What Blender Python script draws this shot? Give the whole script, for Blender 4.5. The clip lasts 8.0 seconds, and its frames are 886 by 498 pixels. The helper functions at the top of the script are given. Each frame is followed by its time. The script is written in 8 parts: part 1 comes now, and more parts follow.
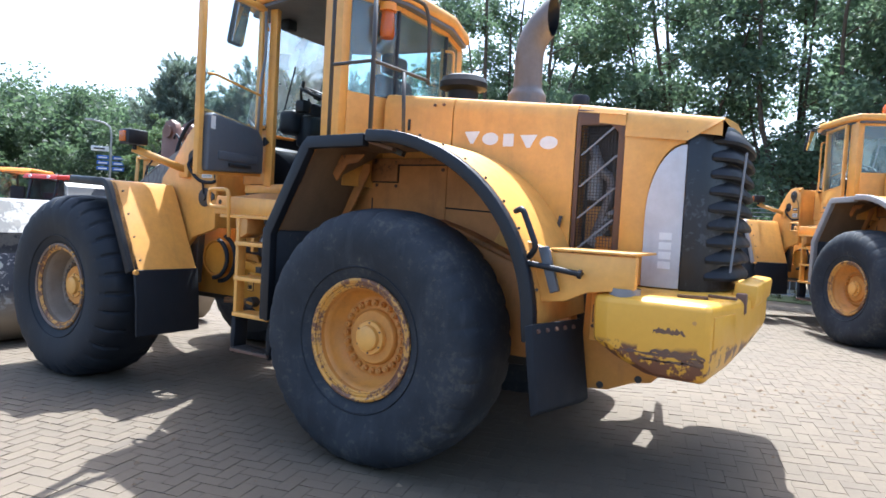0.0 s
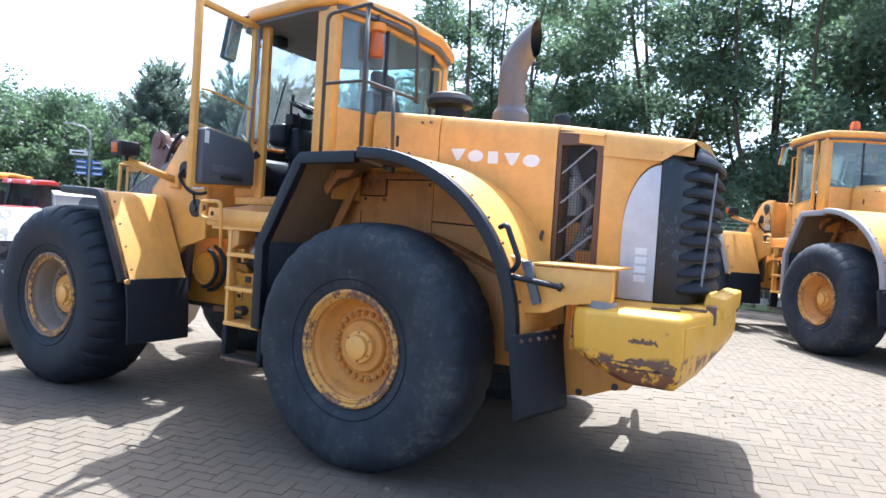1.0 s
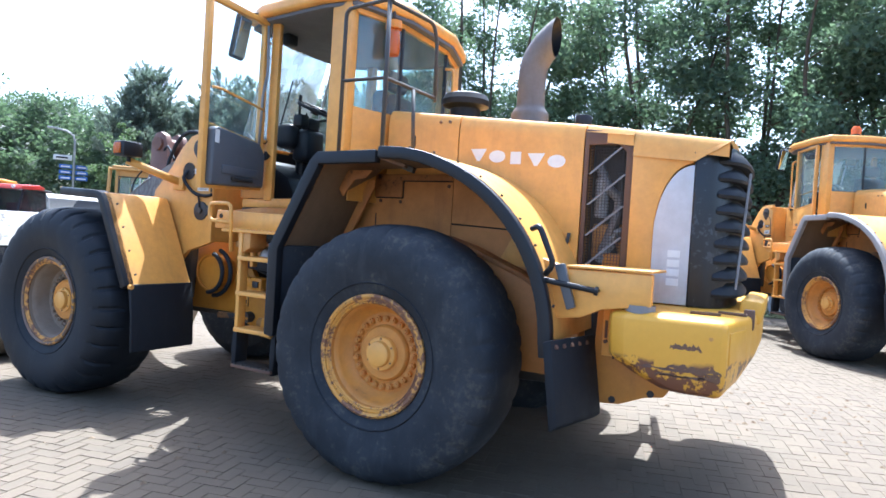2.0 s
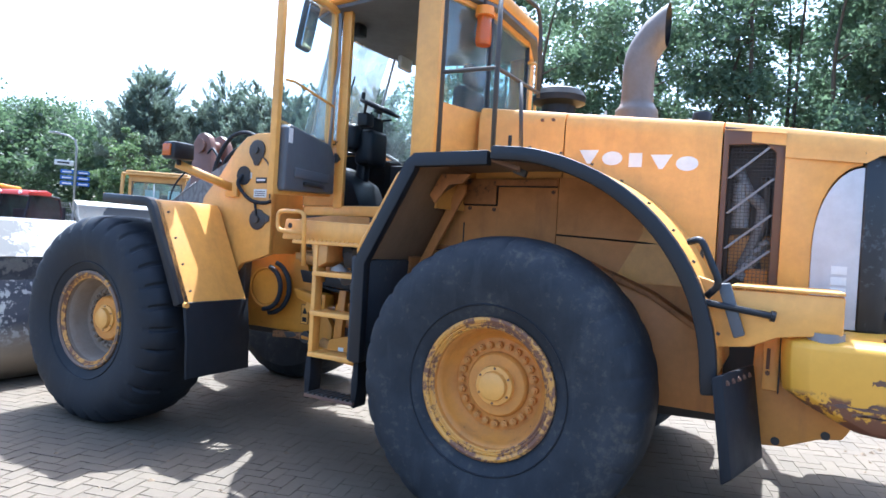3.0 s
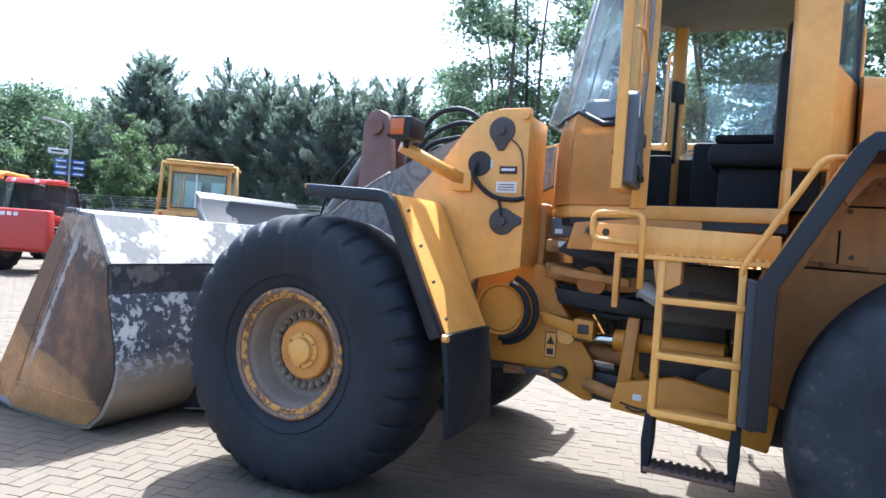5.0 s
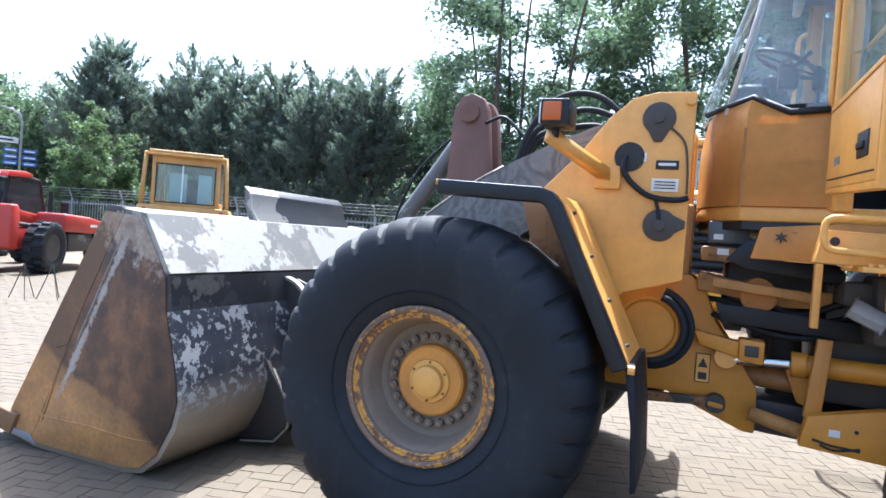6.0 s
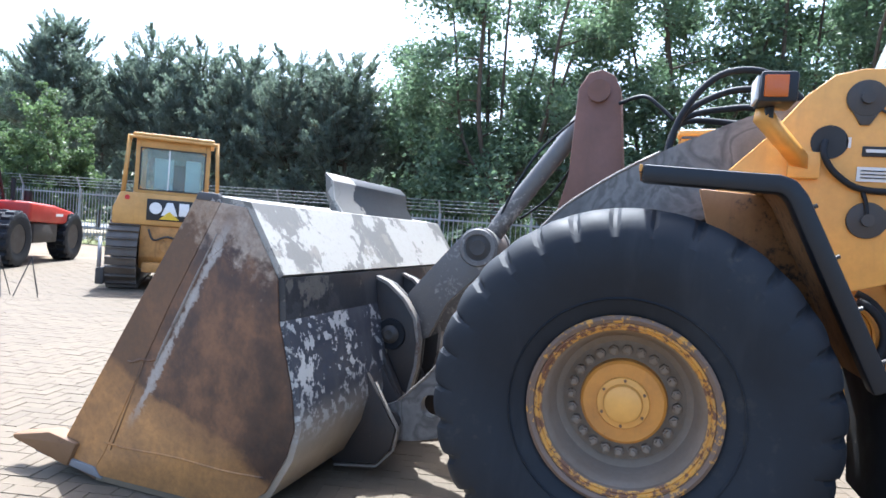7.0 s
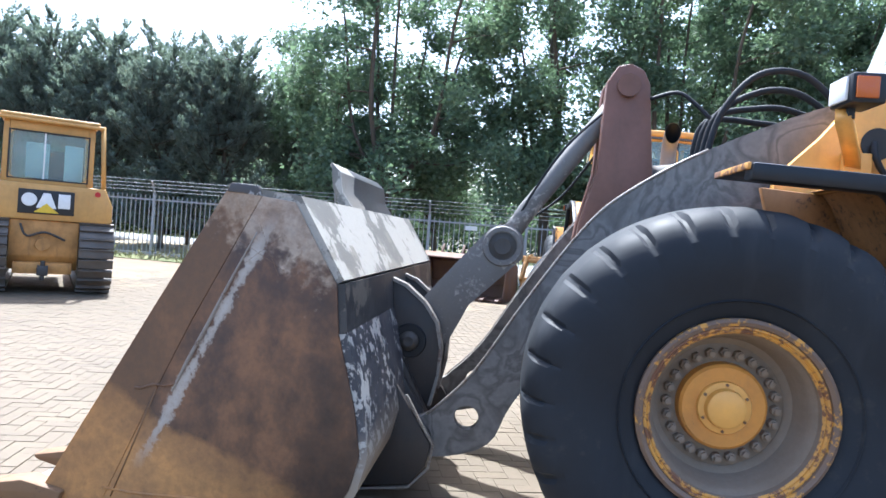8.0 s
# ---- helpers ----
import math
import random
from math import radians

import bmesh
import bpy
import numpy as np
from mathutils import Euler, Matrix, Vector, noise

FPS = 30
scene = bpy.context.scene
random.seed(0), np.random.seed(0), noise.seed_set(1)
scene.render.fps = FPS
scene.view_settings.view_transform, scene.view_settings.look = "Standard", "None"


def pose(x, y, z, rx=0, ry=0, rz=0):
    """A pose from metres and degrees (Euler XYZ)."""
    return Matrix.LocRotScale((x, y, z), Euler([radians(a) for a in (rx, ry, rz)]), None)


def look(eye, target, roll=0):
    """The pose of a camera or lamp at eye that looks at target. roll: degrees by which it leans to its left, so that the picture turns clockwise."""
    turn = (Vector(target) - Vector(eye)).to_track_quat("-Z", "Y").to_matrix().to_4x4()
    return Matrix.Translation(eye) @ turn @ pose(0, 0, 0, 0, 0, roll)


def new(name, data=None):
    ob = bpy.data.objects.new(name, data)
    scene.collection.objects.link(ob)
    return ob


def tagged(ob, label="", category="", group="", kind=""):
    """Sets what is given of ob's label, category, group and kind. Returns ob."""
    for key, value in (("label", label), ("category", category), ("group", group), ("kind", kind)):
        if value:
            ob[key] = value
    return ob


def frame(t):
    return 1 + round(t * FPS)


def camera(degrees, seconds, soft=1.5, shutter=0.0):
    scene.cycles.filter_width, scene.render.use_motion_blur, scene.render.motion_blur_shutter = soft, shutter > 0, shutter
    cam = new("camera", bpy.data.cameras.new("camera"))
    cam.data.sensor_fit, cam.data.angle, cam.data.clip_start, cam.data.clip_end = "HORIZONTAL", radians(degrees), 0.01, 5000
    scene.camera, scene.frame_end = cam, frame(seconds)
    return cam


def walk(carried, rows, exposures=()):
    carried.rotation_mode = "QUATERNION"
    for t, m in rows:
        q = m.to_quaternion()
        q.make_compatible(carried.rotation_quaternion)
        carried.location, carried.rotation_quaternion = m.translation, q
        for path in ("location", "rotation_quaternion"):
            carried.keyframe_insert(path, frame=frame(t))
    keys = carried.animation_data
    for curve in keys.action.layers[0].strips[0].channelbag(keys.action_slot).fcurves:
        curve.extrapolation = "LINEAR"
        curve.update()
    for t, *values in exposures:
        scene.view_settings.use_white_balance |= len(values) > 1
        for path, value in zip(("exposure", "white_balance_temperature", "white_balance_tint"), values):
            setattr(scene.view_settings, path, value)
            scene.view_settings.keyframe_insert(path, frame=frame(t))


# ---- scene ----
cam = camera(69.2, 8.0, 1.6)
PATH = [
    (0, (2.574, -3.353, 1.628), (1.544, -1.64, 1.547), 3.2),
    (0.5, (2.653, -3.485, 1.654), (1.633, -1.767, 1.571), 3.4),
    (1, (2.633, -3.538, 1.676), (1.652, -1.795, 1.619), 3.6),
    (1.2, (2.582, -3.542, 1.669), (1.62, -1.789, 1.618), 3.4),
    (2.3, (2.125, -3.511, 1.63), (1.187, -1.745, 1.599), 3.5),
    (2.5, (1.928, -3.456, 1.635), (0.994, -1.688, 1.606), 3.4),
    (3, (1.416, -3.371, 1.639), (0.483, -1.602, 1.621), 3.5),
    (3.5, (0.864, -3.32, 1.617), (-0.069, -1.551, 1.599), 3.5),
    (4, (0.223, -3.239, 1.613), (-0.719, -1.474, 1.593), 3.7),
    (4.5, (-0.409, -3.245, 1.6), (-1.328, -1.469, 1.576), 3.9),
    (6, (-2.286, -3.002, 1.588), (-3.034, -1.148, 1.553), 4.3),
    (6.5, (-2.891, -2.978, 1.546), (-3.569, -1.096, 1.5), 4.2),
    (7, (-3.503, -2.864, 1.53), (-4.108, -0.958, 1.477), 4.5),
    (7.5, (-4.103, -2.842, 1.498), (-4.587, -0.902, 1.439), 4.9),
    (8, (-4.522, -2.771, 1.478), (-4.722, -0.781, 1.438), 4.5),
]
walk(cam, [(t, look(eye, target, roll)) for t, eye, target, roll in PATH], exposures=[(0.0, 1.68, 5580, 8), (0.5, 1.83, 5530, 8), (1.0, 1.88, 5440, 8), (2.5, 1.92, 5300, 8), (3.5, 2.01, 5160, 8), (6.0, 1.86, 5520, 8), (8.0, 1.85, 5540, 8)])

# ---- light ----
SUN_AZ, SUN_EL = radians(23.0), radians(63.0)   # azimuth from +y towards -x
world = bpy.data.worlds.new("world")
scene.world = world
world.use_nodes = True
wn = world.node_tree
sky = wn.nodes.new("ShaderNodeTexSky")
sky.sky_type, sky.sun_disc = "NISHITA", False
sky.sun_elevation, sky.sun_rotation = SUN_EL, -SUN_AZ
sky.air_density, sky.dust_density, sky.ozone_density = 1.0, 4.0, 1.0
wn.nodes["Background"].inputs["Strength"].default_value = 0.15
wn.links.new(sky.outputs[0], wn.nodes["Background"].inputs["Color"])
sun = new("sun", bpy.data.lights.new("sun", "SUN"))
sun.data.energy, sun.data.angle, sun.data.color = 4.3, radians(0.5), (1.0, 0.965, 0.91)
sun_way = Vector((-math.sin(SUN_AZ) * math.cos(SUN_EL), math.cos(SUN_AZ) * math.cos(SUN_EL), math.sin(SUN_EL)))
sun.matrix_world = look(sun_way * 60, (0, 0, 0))


# ---- materials ----
def nodes_of(name, rough=0.5, metal=0.0):
    m = bpy.data.materials.new(name)
    m.use_nodes = True
    t = m.node_tree
    b = t.nodes["Principled BSDF"]
    b.inputs["Roughness"].default_value, b.inputs["Metallic"].default_value = rough, metal
    return m, t, b


def noise_node(t, scale, detail=4.0, rough=0.6, space="Object", stretch=None, seed=0.0):
    co = t.nodes.new("ShaderNodeTexCoord")
    src = co.outputs[space]
    if stretch or seed:
        mp = t.nodes.new("ShaderNodeMapping")
        mp.inputs["Scale"].default_value = stretch or (1, 1, 1)
        mp.inputs["Location"].default_value = (seed, seed * 1.7, seed * 0.6)
        t.links.new(src, mp.inputs["Vector"])
        src = mp.outputs[0]
    n = t.nodes.new("ShaderNodeTexNoise")
    n.inputs["Scale"].default_value, n.inputs["Detail"].default_value, n.inputs["Roughness"].default_value = scale, detail, rough
    t.links.new(src, n.inputs["Vector"])
    return n.outputs["Fac"]


def ramp(t, fac, stops):
    r = t.nodes.new("ShaderNodeValToRGB")
    el = r.color_ramp.elements
    while len(el) < len(stops):
        el.new(0.5)
    for e, (p, c) in zip(el, stops):
        e.position = p
        e.color = (*c, 1) if isinstance(c, tuple) else (c, c, c, 1)
    t.links.new(fac, r.inputs["Fac"])
    return r.outputs["Color"]


def mix(t, fac, a, b, blend="MIX"):
    n = t.nodes.new("ShaderNodeMix")
    n.data_type, n.blend_type = "RGBA", blend
    for s, v in ((n.inputs["Factor"], fac), (n.inputs["A"], a), (n.inputs["B"], b)):
        if hasattr(v, "is_output"):
            t.links.new(v, s)
        elif isinstance(v, tuple):
            s.default_value = (*v, 1)
        else:
            s.default_value = v
    return n.outputs["Result"]


def bump(t, b, fac, strength=0.2, dist=0.01):
    n = t.nodes.new("ShaderNodeBump")
    n.inputs["Strength"].default_value, n.inputs["Distance"].default_value = strength, dist
    t.links.new(fac, n.inputs["Height"])
    t.links.new(n.outputs[0], b.inputs["Normal"])


def paint(name, c, worn, wear=0.62, rough=0.42, dirt=(0.12, 0.09, 0.06), dirt_amount=0.35, scale=2.0, soft=0.06, seed=0.0, spec=0.5):
    """Paint with broad dirt, fine grain and chipped spots where the worn colour shows."""
    m, t, b = nodes_of(name, rough)
    b.inputs["Specular IOR Level"].default_value = spec
    broad = noise_node(t, scale, 6, 0.62, seed=seed)
    fine = noise_node(t, scale * 9, 5, 0.7, seed=seed + 3)
    streak = noise_node(t, scale * 2.2, 4, 0.6, stretch=(2.2, 2.2, 0.35), seed=seed + 7)
    base = mix(t, ramp(t, fine, [(0.3, 0.0), (0.75, 1.0)]), c, tuple(v * 0.86 for v in c))
    fac = ramp(t, broad, [(0.42, 0.0), (0.8, dirt_amount)])
    base = mix(t, fac, base, dirt)
    base = mix(t, ramp(t, streak, [(0.55, 0.0), (0.8, dirt_amount * 0.6)]), base, dirt)
    both = mix(t, 0.55, broad, fine)
    chip = ramp(t, both, [(wear, 0.0), (min(wear + soft, 0.99), 1.0)])
    base = mix(t, chip, base, worn)
    t.links.new(base, b.inputs["Base Color"])
    rr = ramp(t, broad, [(0.35, rough * 0.85), (0.8, min(1.0, rough + 0.3))])
    t.links.new(rr, b.inputs["Roughness"])
    bump(t, b, fine, 0.12, 0.004)
    return m


def banded(name, stops, flake, flake_at, rough=0.55, scale=2.0, sway=0.35, low=0.0, high=1.7, grain=0.5, flake_scale=4.0):
    """Worn metal whose colour changes with height along a ragged line; flakes of another colour show through in a middle zone."""
    m, t, b = nodes_of(name, rough)
    co = t.nodes.new("ShaderNodeTexCoord")
    sp = t.nodes.new("ShaderNodeSeparateXYZ")
    t.links.new(co.outputs["Object"], sp.inputs[0])
    broad = noise_node(t, scale, 6, 0.6)
    fine = noise_node(t, scale * 8, 6, 0.7)
    streak = noise_node(t, scale * 3, 5, 0.65, stretch=(1.0, 1.0, 0.25))
    a = t.nodes.new("ShaderNodeMath")
    a.operation = "MULTIPLY_ADD"
    a.inputs[1].default_value, a.inputs[2].default_value = sway * 2, -sway
    t.links.new(broad, a.inputs[0])
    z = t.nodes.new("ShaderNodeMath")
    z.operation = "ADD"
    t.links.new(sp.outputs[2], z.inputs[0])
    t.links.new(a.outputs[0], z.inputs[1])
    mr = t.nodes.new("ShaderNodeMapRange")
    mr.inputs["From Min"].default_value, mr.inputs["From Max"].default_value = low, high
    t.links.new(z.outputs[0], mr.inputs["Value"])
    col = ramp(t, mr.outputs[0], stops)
    col = mix(t, ramp(t, fine, [(0.3, 0.0), (0.75, grain)]), col, tuple(v * 0.45 for v in stops[1][1]))
    col = mix(t, ramp(t, streak, [(0.5, 0.0), (0.75, grain * 0.7)]), col, tuple(min(1, v * 1.4) for v in stops[1][1]))
    if flake:
        lo, hi, edge = flake_at
        zone = ramp(t, mr.outputs[0], [(lo - 0.06, 0.0), (lo, 1.0), (hi, 1.0), (hi + 0.06, 0.0)])
        spots = ramp(t, mix(t, 0.6, broad, noise_node(t, scale * flake_scale, 6, 0.65, seed=4)), [(edge, 0.0), (edge + 0.02, 1.0)])
        col = mix(t, mix(t, 1.0, zone, spots, "MULTIPLY"), col, flake)
    t.links.new(col, b.inputs["Base Color"])
    t.links.new(ramp(t, broad, [(0.3, rough * 0.75), (0.75, min(1, rough * 1.4))]), b.inputs["Roughness"])
    bump(t, b, fine, 0.15, 0.004)
    return m


YEL = (0.78, 0.385, 0.08)
M = {}
M["yellow"] = paint("yellow_paint", YEL, (0.11, 0.05, 0.025), 0.69, 0.36, (0.30, 0.16, 0.06), 0.48)
M["nose_yellow"] = paint("yellow_paint_stained", YEL, (0.16, 0.075, 0.03), 0.71, 0.4, (0.46, 0.22, 0.055), 0.5, 2.6, 0.05, seed=3)
M["yellow_dirty"] = paint("yellow_paint_dirty", (0.54, 0.265, 0.07), (0.06, 0.04, 0.03), 0.62, 0.6, (0.12, 0.065, 0.03), 0.8, 2.6)
# yellow slightly darker towards the base, rust flakes in the lower zone
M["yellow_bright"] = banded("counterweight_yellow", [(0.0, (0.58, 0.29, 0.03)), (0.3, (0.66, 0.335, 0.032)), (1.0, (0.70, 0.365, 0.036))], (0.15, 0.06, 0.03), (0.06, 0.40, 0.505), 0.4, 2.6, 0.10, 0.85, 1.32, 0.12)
M["rim"] = paint("rim_yellow", (0.63, 0.265, 0.042), (0.12, 0.05, 0.025), 0.60, 0.5, (0.26, 0.12, 0.05), 0.6, 4.0)
M["flange"] = paint("rim_flange_rusty", (0.62, 0.30, 0.05), (0.17, 0.078, 0.042), 0.485, 0.6, (0.30, 0.20, 0.12), 0.7, 3.2, 0.03, seed=2)
M["flange_steel"] = paint("rim_lip_steel", (0.165, 0.105, 0.07), (0.56, 0.27, 0.045), 0.525, 0.6, (0.11, 0.08, 0.065), 0.6, 3.0, 0.03, seed=6)
M["rim_dust"] = paint("rim_dusty", (0.235, 0.18, 0.13), (0.40, 0.23, 0.06), 0.70, 0.8, (0.16, 0.11, 0.07), 0.6, 5.0, seed=5)
M["dozer"] = paint("dozer_yellow", (0.58, 0.315, 0.088), (0.12, 0.06, 0.03), 0.68, 0.5, (0.24, 0.14, 0.05), 0.5)
# arch colours mix real dirt with the shade under the fender
M["arch"] = paint("dirty_shaded_arch", (0.62, 0.26, 0.065), (0.07, 0.045, 0.03), 0.645, 0.6, (0.26, 0.11, 0.04), 0.75, 1.9)
M["arch_soiled_shade"] = paint("soiled_shaded_arch", (0.42, 0.17, 0.045), (0.04, 0.028, 0.022), 0.56, 0.65, (0.14, 0.065, 0.03), 0.85, 2.8, 0.08, seed=9)
M["arch_grey"] = paint("dirty_shaded_fender_inside", (0.25, 0.155, 0.085), (0.08, 0.055, 0.035), 0.64, 0.75, (0.15, 0.10, 0.06), 0.6, 2.0)
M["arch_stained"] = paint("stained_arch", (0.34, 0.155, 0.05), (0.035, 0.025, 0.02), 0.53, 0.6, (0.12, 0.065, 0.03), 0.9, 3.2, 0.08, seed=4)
M["black"] = paint("black_plastic", (0.010, 0.012, 0.016), (0.04, 0.04, 0.04), 0.76, 0.42, (0.022, 0.023, 0.026), 0.4, 3.0, spec=0.35)
M["grille"] = paint("black_grille", (0.010, 0.011, 0.014), (0.045, 0.048, 0.055), 0.56, 0.30, (0.03, 0.03, 0.032), 0.5, 2.6, 0.04)
M["grille_matt"] = paint("black_louvre", (0.012, 0.013, 0.016), (0.05, 0.052, 0.056), 0.60, 0.52, (0.035, 0.035, 0.036), 0.5, 2.6, 0.06, spec=0.3)
M["door_plastic"] = paint("door_plastic", (0.080, 0.087, 0.10), (0.02, 0.02, 0.024), 0.66, 0.45, (0.10, 0.10, 0.10), 0.4, 3.0)
M["rubber"] = paint("tyre_rubber", (0.009, 0.0115, 0.016), (0.058, 0.054, 0.047), 0.58, 0.64, (0.032, 0.036, 0.042), 0.8, 1.7, 0.22, spec=0.3)
M["rubber_dusty"] = paint("tyre_rubber_dusty", (0.016, 0.0195, 0.025), (0.088, 0.080, 0.066), 0.535, 0.7, (0.052, 0.057, 0.064), 0.9, 2.6, 0.16, seed=3, spec=0.3)
# greyer than the other flaps, lifted to offset the deep shade it hangs in
M["flap_lifted"] = paint("lifted_grey_flap", (0.045, 0.050, 0.058), (0.12, 0.11, 0.095), 0.58, 0.7, (0.085, 0.085, 0.085), 0.7, 2.4, 0.1, seed=6, spec=0.25)
M["flap"] = paint("rubber_flap", (0.011, 0.013, 0.017), (0.04, 0.04, 0.04), 0.74, 0.65, (0.026, 0.027, 0.03), 0.5, 3.0, spec=0.25)
M["grey"] = paint("grey_panel", (0.60, 0.60, 0.61), (0.2, 0.2, 0.2), 0.78, 0.4, (0.28, 0.27, 0.25), 0.4)
M["dark"] = paint("dark_steel", (0.045, 0.042, 0.04), (0.11, 0.07, 0.04), 0.66, 0.6, (0.10, 0.08, 0.06), 0.6, 4.0)
M["steel"] = paint("bare_steel", (0.22, 0.22, 0.23), (0.12, 0.07, 0.045), 0.62, 0.45, (0.14, 0.12, 0.10), 0.6, 3.0)
M["armgrey"] = paint("arm_grey", (0.155, 0.147, 0.138), (0.33, 0.31, 0.28), 0.56, 0.5, (0.10, 0.09, 0.085), 0.7, 2.4)

def veined(name, pale, deep, rough=0.5):
    """Scuffed grey paint with pale, wandering swirls left by rubbing."""
    m, t, b = nodes_of(name, rough)
    n = t.nodes.new("ShaderNodeTexNoise")
    n.inputs["Scale"].default_value, n.inputs["Detail"].default_value, n.inputs["Distortion"].default_value = 2.4, 4.0, 1.1
    co = t.nodes.new("ShaderNodeTexCoord")
    t.links.new(co.outputs["Object"], n.inputs["Vector"])
    half = tuple((p + d) / 2 for p, d in zip(pale, deep))
    col = ramp(t, n.outputs["Fac"], [(0.30, half), (0.40, pale), (0.44, deep), (0.49, pale), (0.53, half), (0.57, deep), (0.62, pale), (0.75, half)])
    fine = noise_node(t, 22, 5, 0.7)
    col = mix(t, ramp(t, fine, [(0.4, 0.0), (0.8, 0.45)]), col, tuple(v * 0.6 for v in deep))
    t.links.new(col, b.inputs["Base Color"])
    bump(t, b, fine, 0.12, 0.004)
    return m


M["arm"] = veined("scuffed_arm", (0.215, 0.203, 0.188), (0.112, 0.104, 0.096))
M["link"] = paint("link_grey", (0.145, 0.134, 0.122), (0.30, 0.275, 0.24), 0.545, 0.5, (0.15, 0.13, 0.12), 0.6, 4.0)
M["rust"] = paint("rusty_steel", (0.115, 0.06, 0.042), (0.30, 0.25, 0.20), 0.70, 0.62, (0.21, 0.115, 0.05), 0.85, 1.6)
M["lever"] = paint("red_brown_paint", (0.175, 0.078, 0.052), (0.26, 0.20, 0.16), 0.66, 0.5, (0.085, 0.05, 0.036), 0.8, 2.4)
M["bucket_dark"] = paint("worn_dark_paint", (0.040, 0.042, 0.050), (0.30, 0.29, 0.28), 0.60, 0.5, (0.12, 0.10, 0.08), 0.5, 2.2, 0.02)
M["frame_yellow"] = paint("frame_yellow_grimy", (0.50, 0.215, 0.035), (0.03, 0.022, 0.018), 0.60, 0.5, (0.20, 0.10, 0.035), 0.7, 2.4, 0.05, seed=8)
M["frame_rich"] = paint("frame_yellow_deep", (0.60, 0.255, 0.022), (0.03, 0.022, 0.018), 0.67, 0.48, (0.33, 0.135, 0.022), 0.6, 2.2, 0.04, seed=12)
M["ear"] = paint("grimy_black_steel", (0.026, 0.025, 0.026), (0.17, 0.14, 0.11), 0.63, 0.5, (0.075, 0.05, 0.035), 0.7, 3.4, 0.04, seed=7)
M["fender_grey"] = paint("weathered_grey_fender", (0.34, 0.31, 0.285), (0.20, 0.17, 0.14), 0.62, 0.55, (0.24, 0.21, 0.18), 0.5, 2.5)
M["track"] = paint("track_steel", (0.105, 0.088, 0.072), (0.26, 0.24, 0.21), 0.60, 0.5, (0.06, 0.045, 0.035), 0.6, 4.0)
M["exhaust"] = paint("exhaust_metal", (0.16, 0.145, 0.135), (0.13, 0.075, 0.05), 0.66, 0.45, (0.10, 0.07, 0.05), 0.6, 4.0)
M["red"] = paint("red_paint", (0.46, 0.04, 0.028), (0.2, 0.05, 0.03), 0.76, 0.38, (0.25, 0.06, 0.04), 0.4)
M["orange"] = paint("orange_paint", (0.75, 0.26, 0.02), (0.2, 0.1, 0.03), 0.76, 0.4, (0.3, 0.15, 0.05), 0.4)
M["white"] = paint("white_paint", (0.78, 0.78, 0.76), (0.4, 0.4, 0.4), 0.8, 0.45, (0.5, 0.48, 0.45), 0.3)
M["galv"] = paint("galvanised_steel", (0.30, 0.31, 0.32), (0.2, 0.19, 0.18), 0.7, 0.45, (0.2, 0.2, 0.2), 0.5, 5.0)
M["seat"] = paint("black_fabric", (0.018, 0.018, 0.02), (0.04, 0.04, 0.04), 0.75, 0.85, (0.03, 0.03, 0.03), 0.3, 6.0)
M["liner"] = paint("cab_liner", (0.12, 0.125, 0.14), (0.05, 0.05, 0.05), 0.75, 0.8, (0.1, 0.1, 0.1), 0.4, 4.0)
M["blue"] = paint("blue_sign", (0.03, 0.12, 0.42), (0.05, 0.1, 0.3), 0.8, 0.4, (0.1, 0.12, 0.2), 0.3)
M["bark"] = paint("bark", (0.10, 0.078, 0.06), (0.05, 0.04, 0.03), 0.58, 0.9, (0.05, 0.05, 0.035), 0.7, 5.0)
M["bucket_back"] = banded("peeling_back", [(0.0, (0.17, 0.125, 0.08)), (0.18, (0.30, 0.245, 0.18)), (0.29, (0.22, 0.19, 0.16)), (0.36, (0.05, 0.055, 0.068)), (0.46, (0.026, 0.031, 0.045)), (0.60, (0.04, 0.045, 0.058)), (0.66, (0.25, 0.235, 0.21)), (0.72, (0.05, 0.052, 0.06)), (1.0, (0.06, 0.06, 0.065))], (0.37, 0.36, 0.335), (0.30, 0.60, 0.52), 0.5, 2.4, 0.10, grain=0.12, flake_scale=7.0)


def along(t, a, b, c, d):
    """A value that grows with the point's own place: a x + b y + c z + d."""
    co = t.nodes.new("ShaderNodeTexCoord")
    dot = t.nodes.new("ShaderNodeVectorMath")
    dot.operation = "DOT_PRODUCT"
    dot.inputs[1].default_value = (a, b, c)
    t.links.new(co.outputs["Object"], dot.inputs[0])
    return maths(t, "ADD", dot.outputs["Value"], d)


def maths(t, op, a, b=0.0):
    n = t.nodes.new("ShaderNodeMath")
    n.operation = op
    for s, v in ((n.inputs[0], a), (n.inputs[1], b)):
        if hasattr(v, "is_output"):
            t.links.new(v, s)
        else:
            s.default_value = v
    return n.outputs[0]


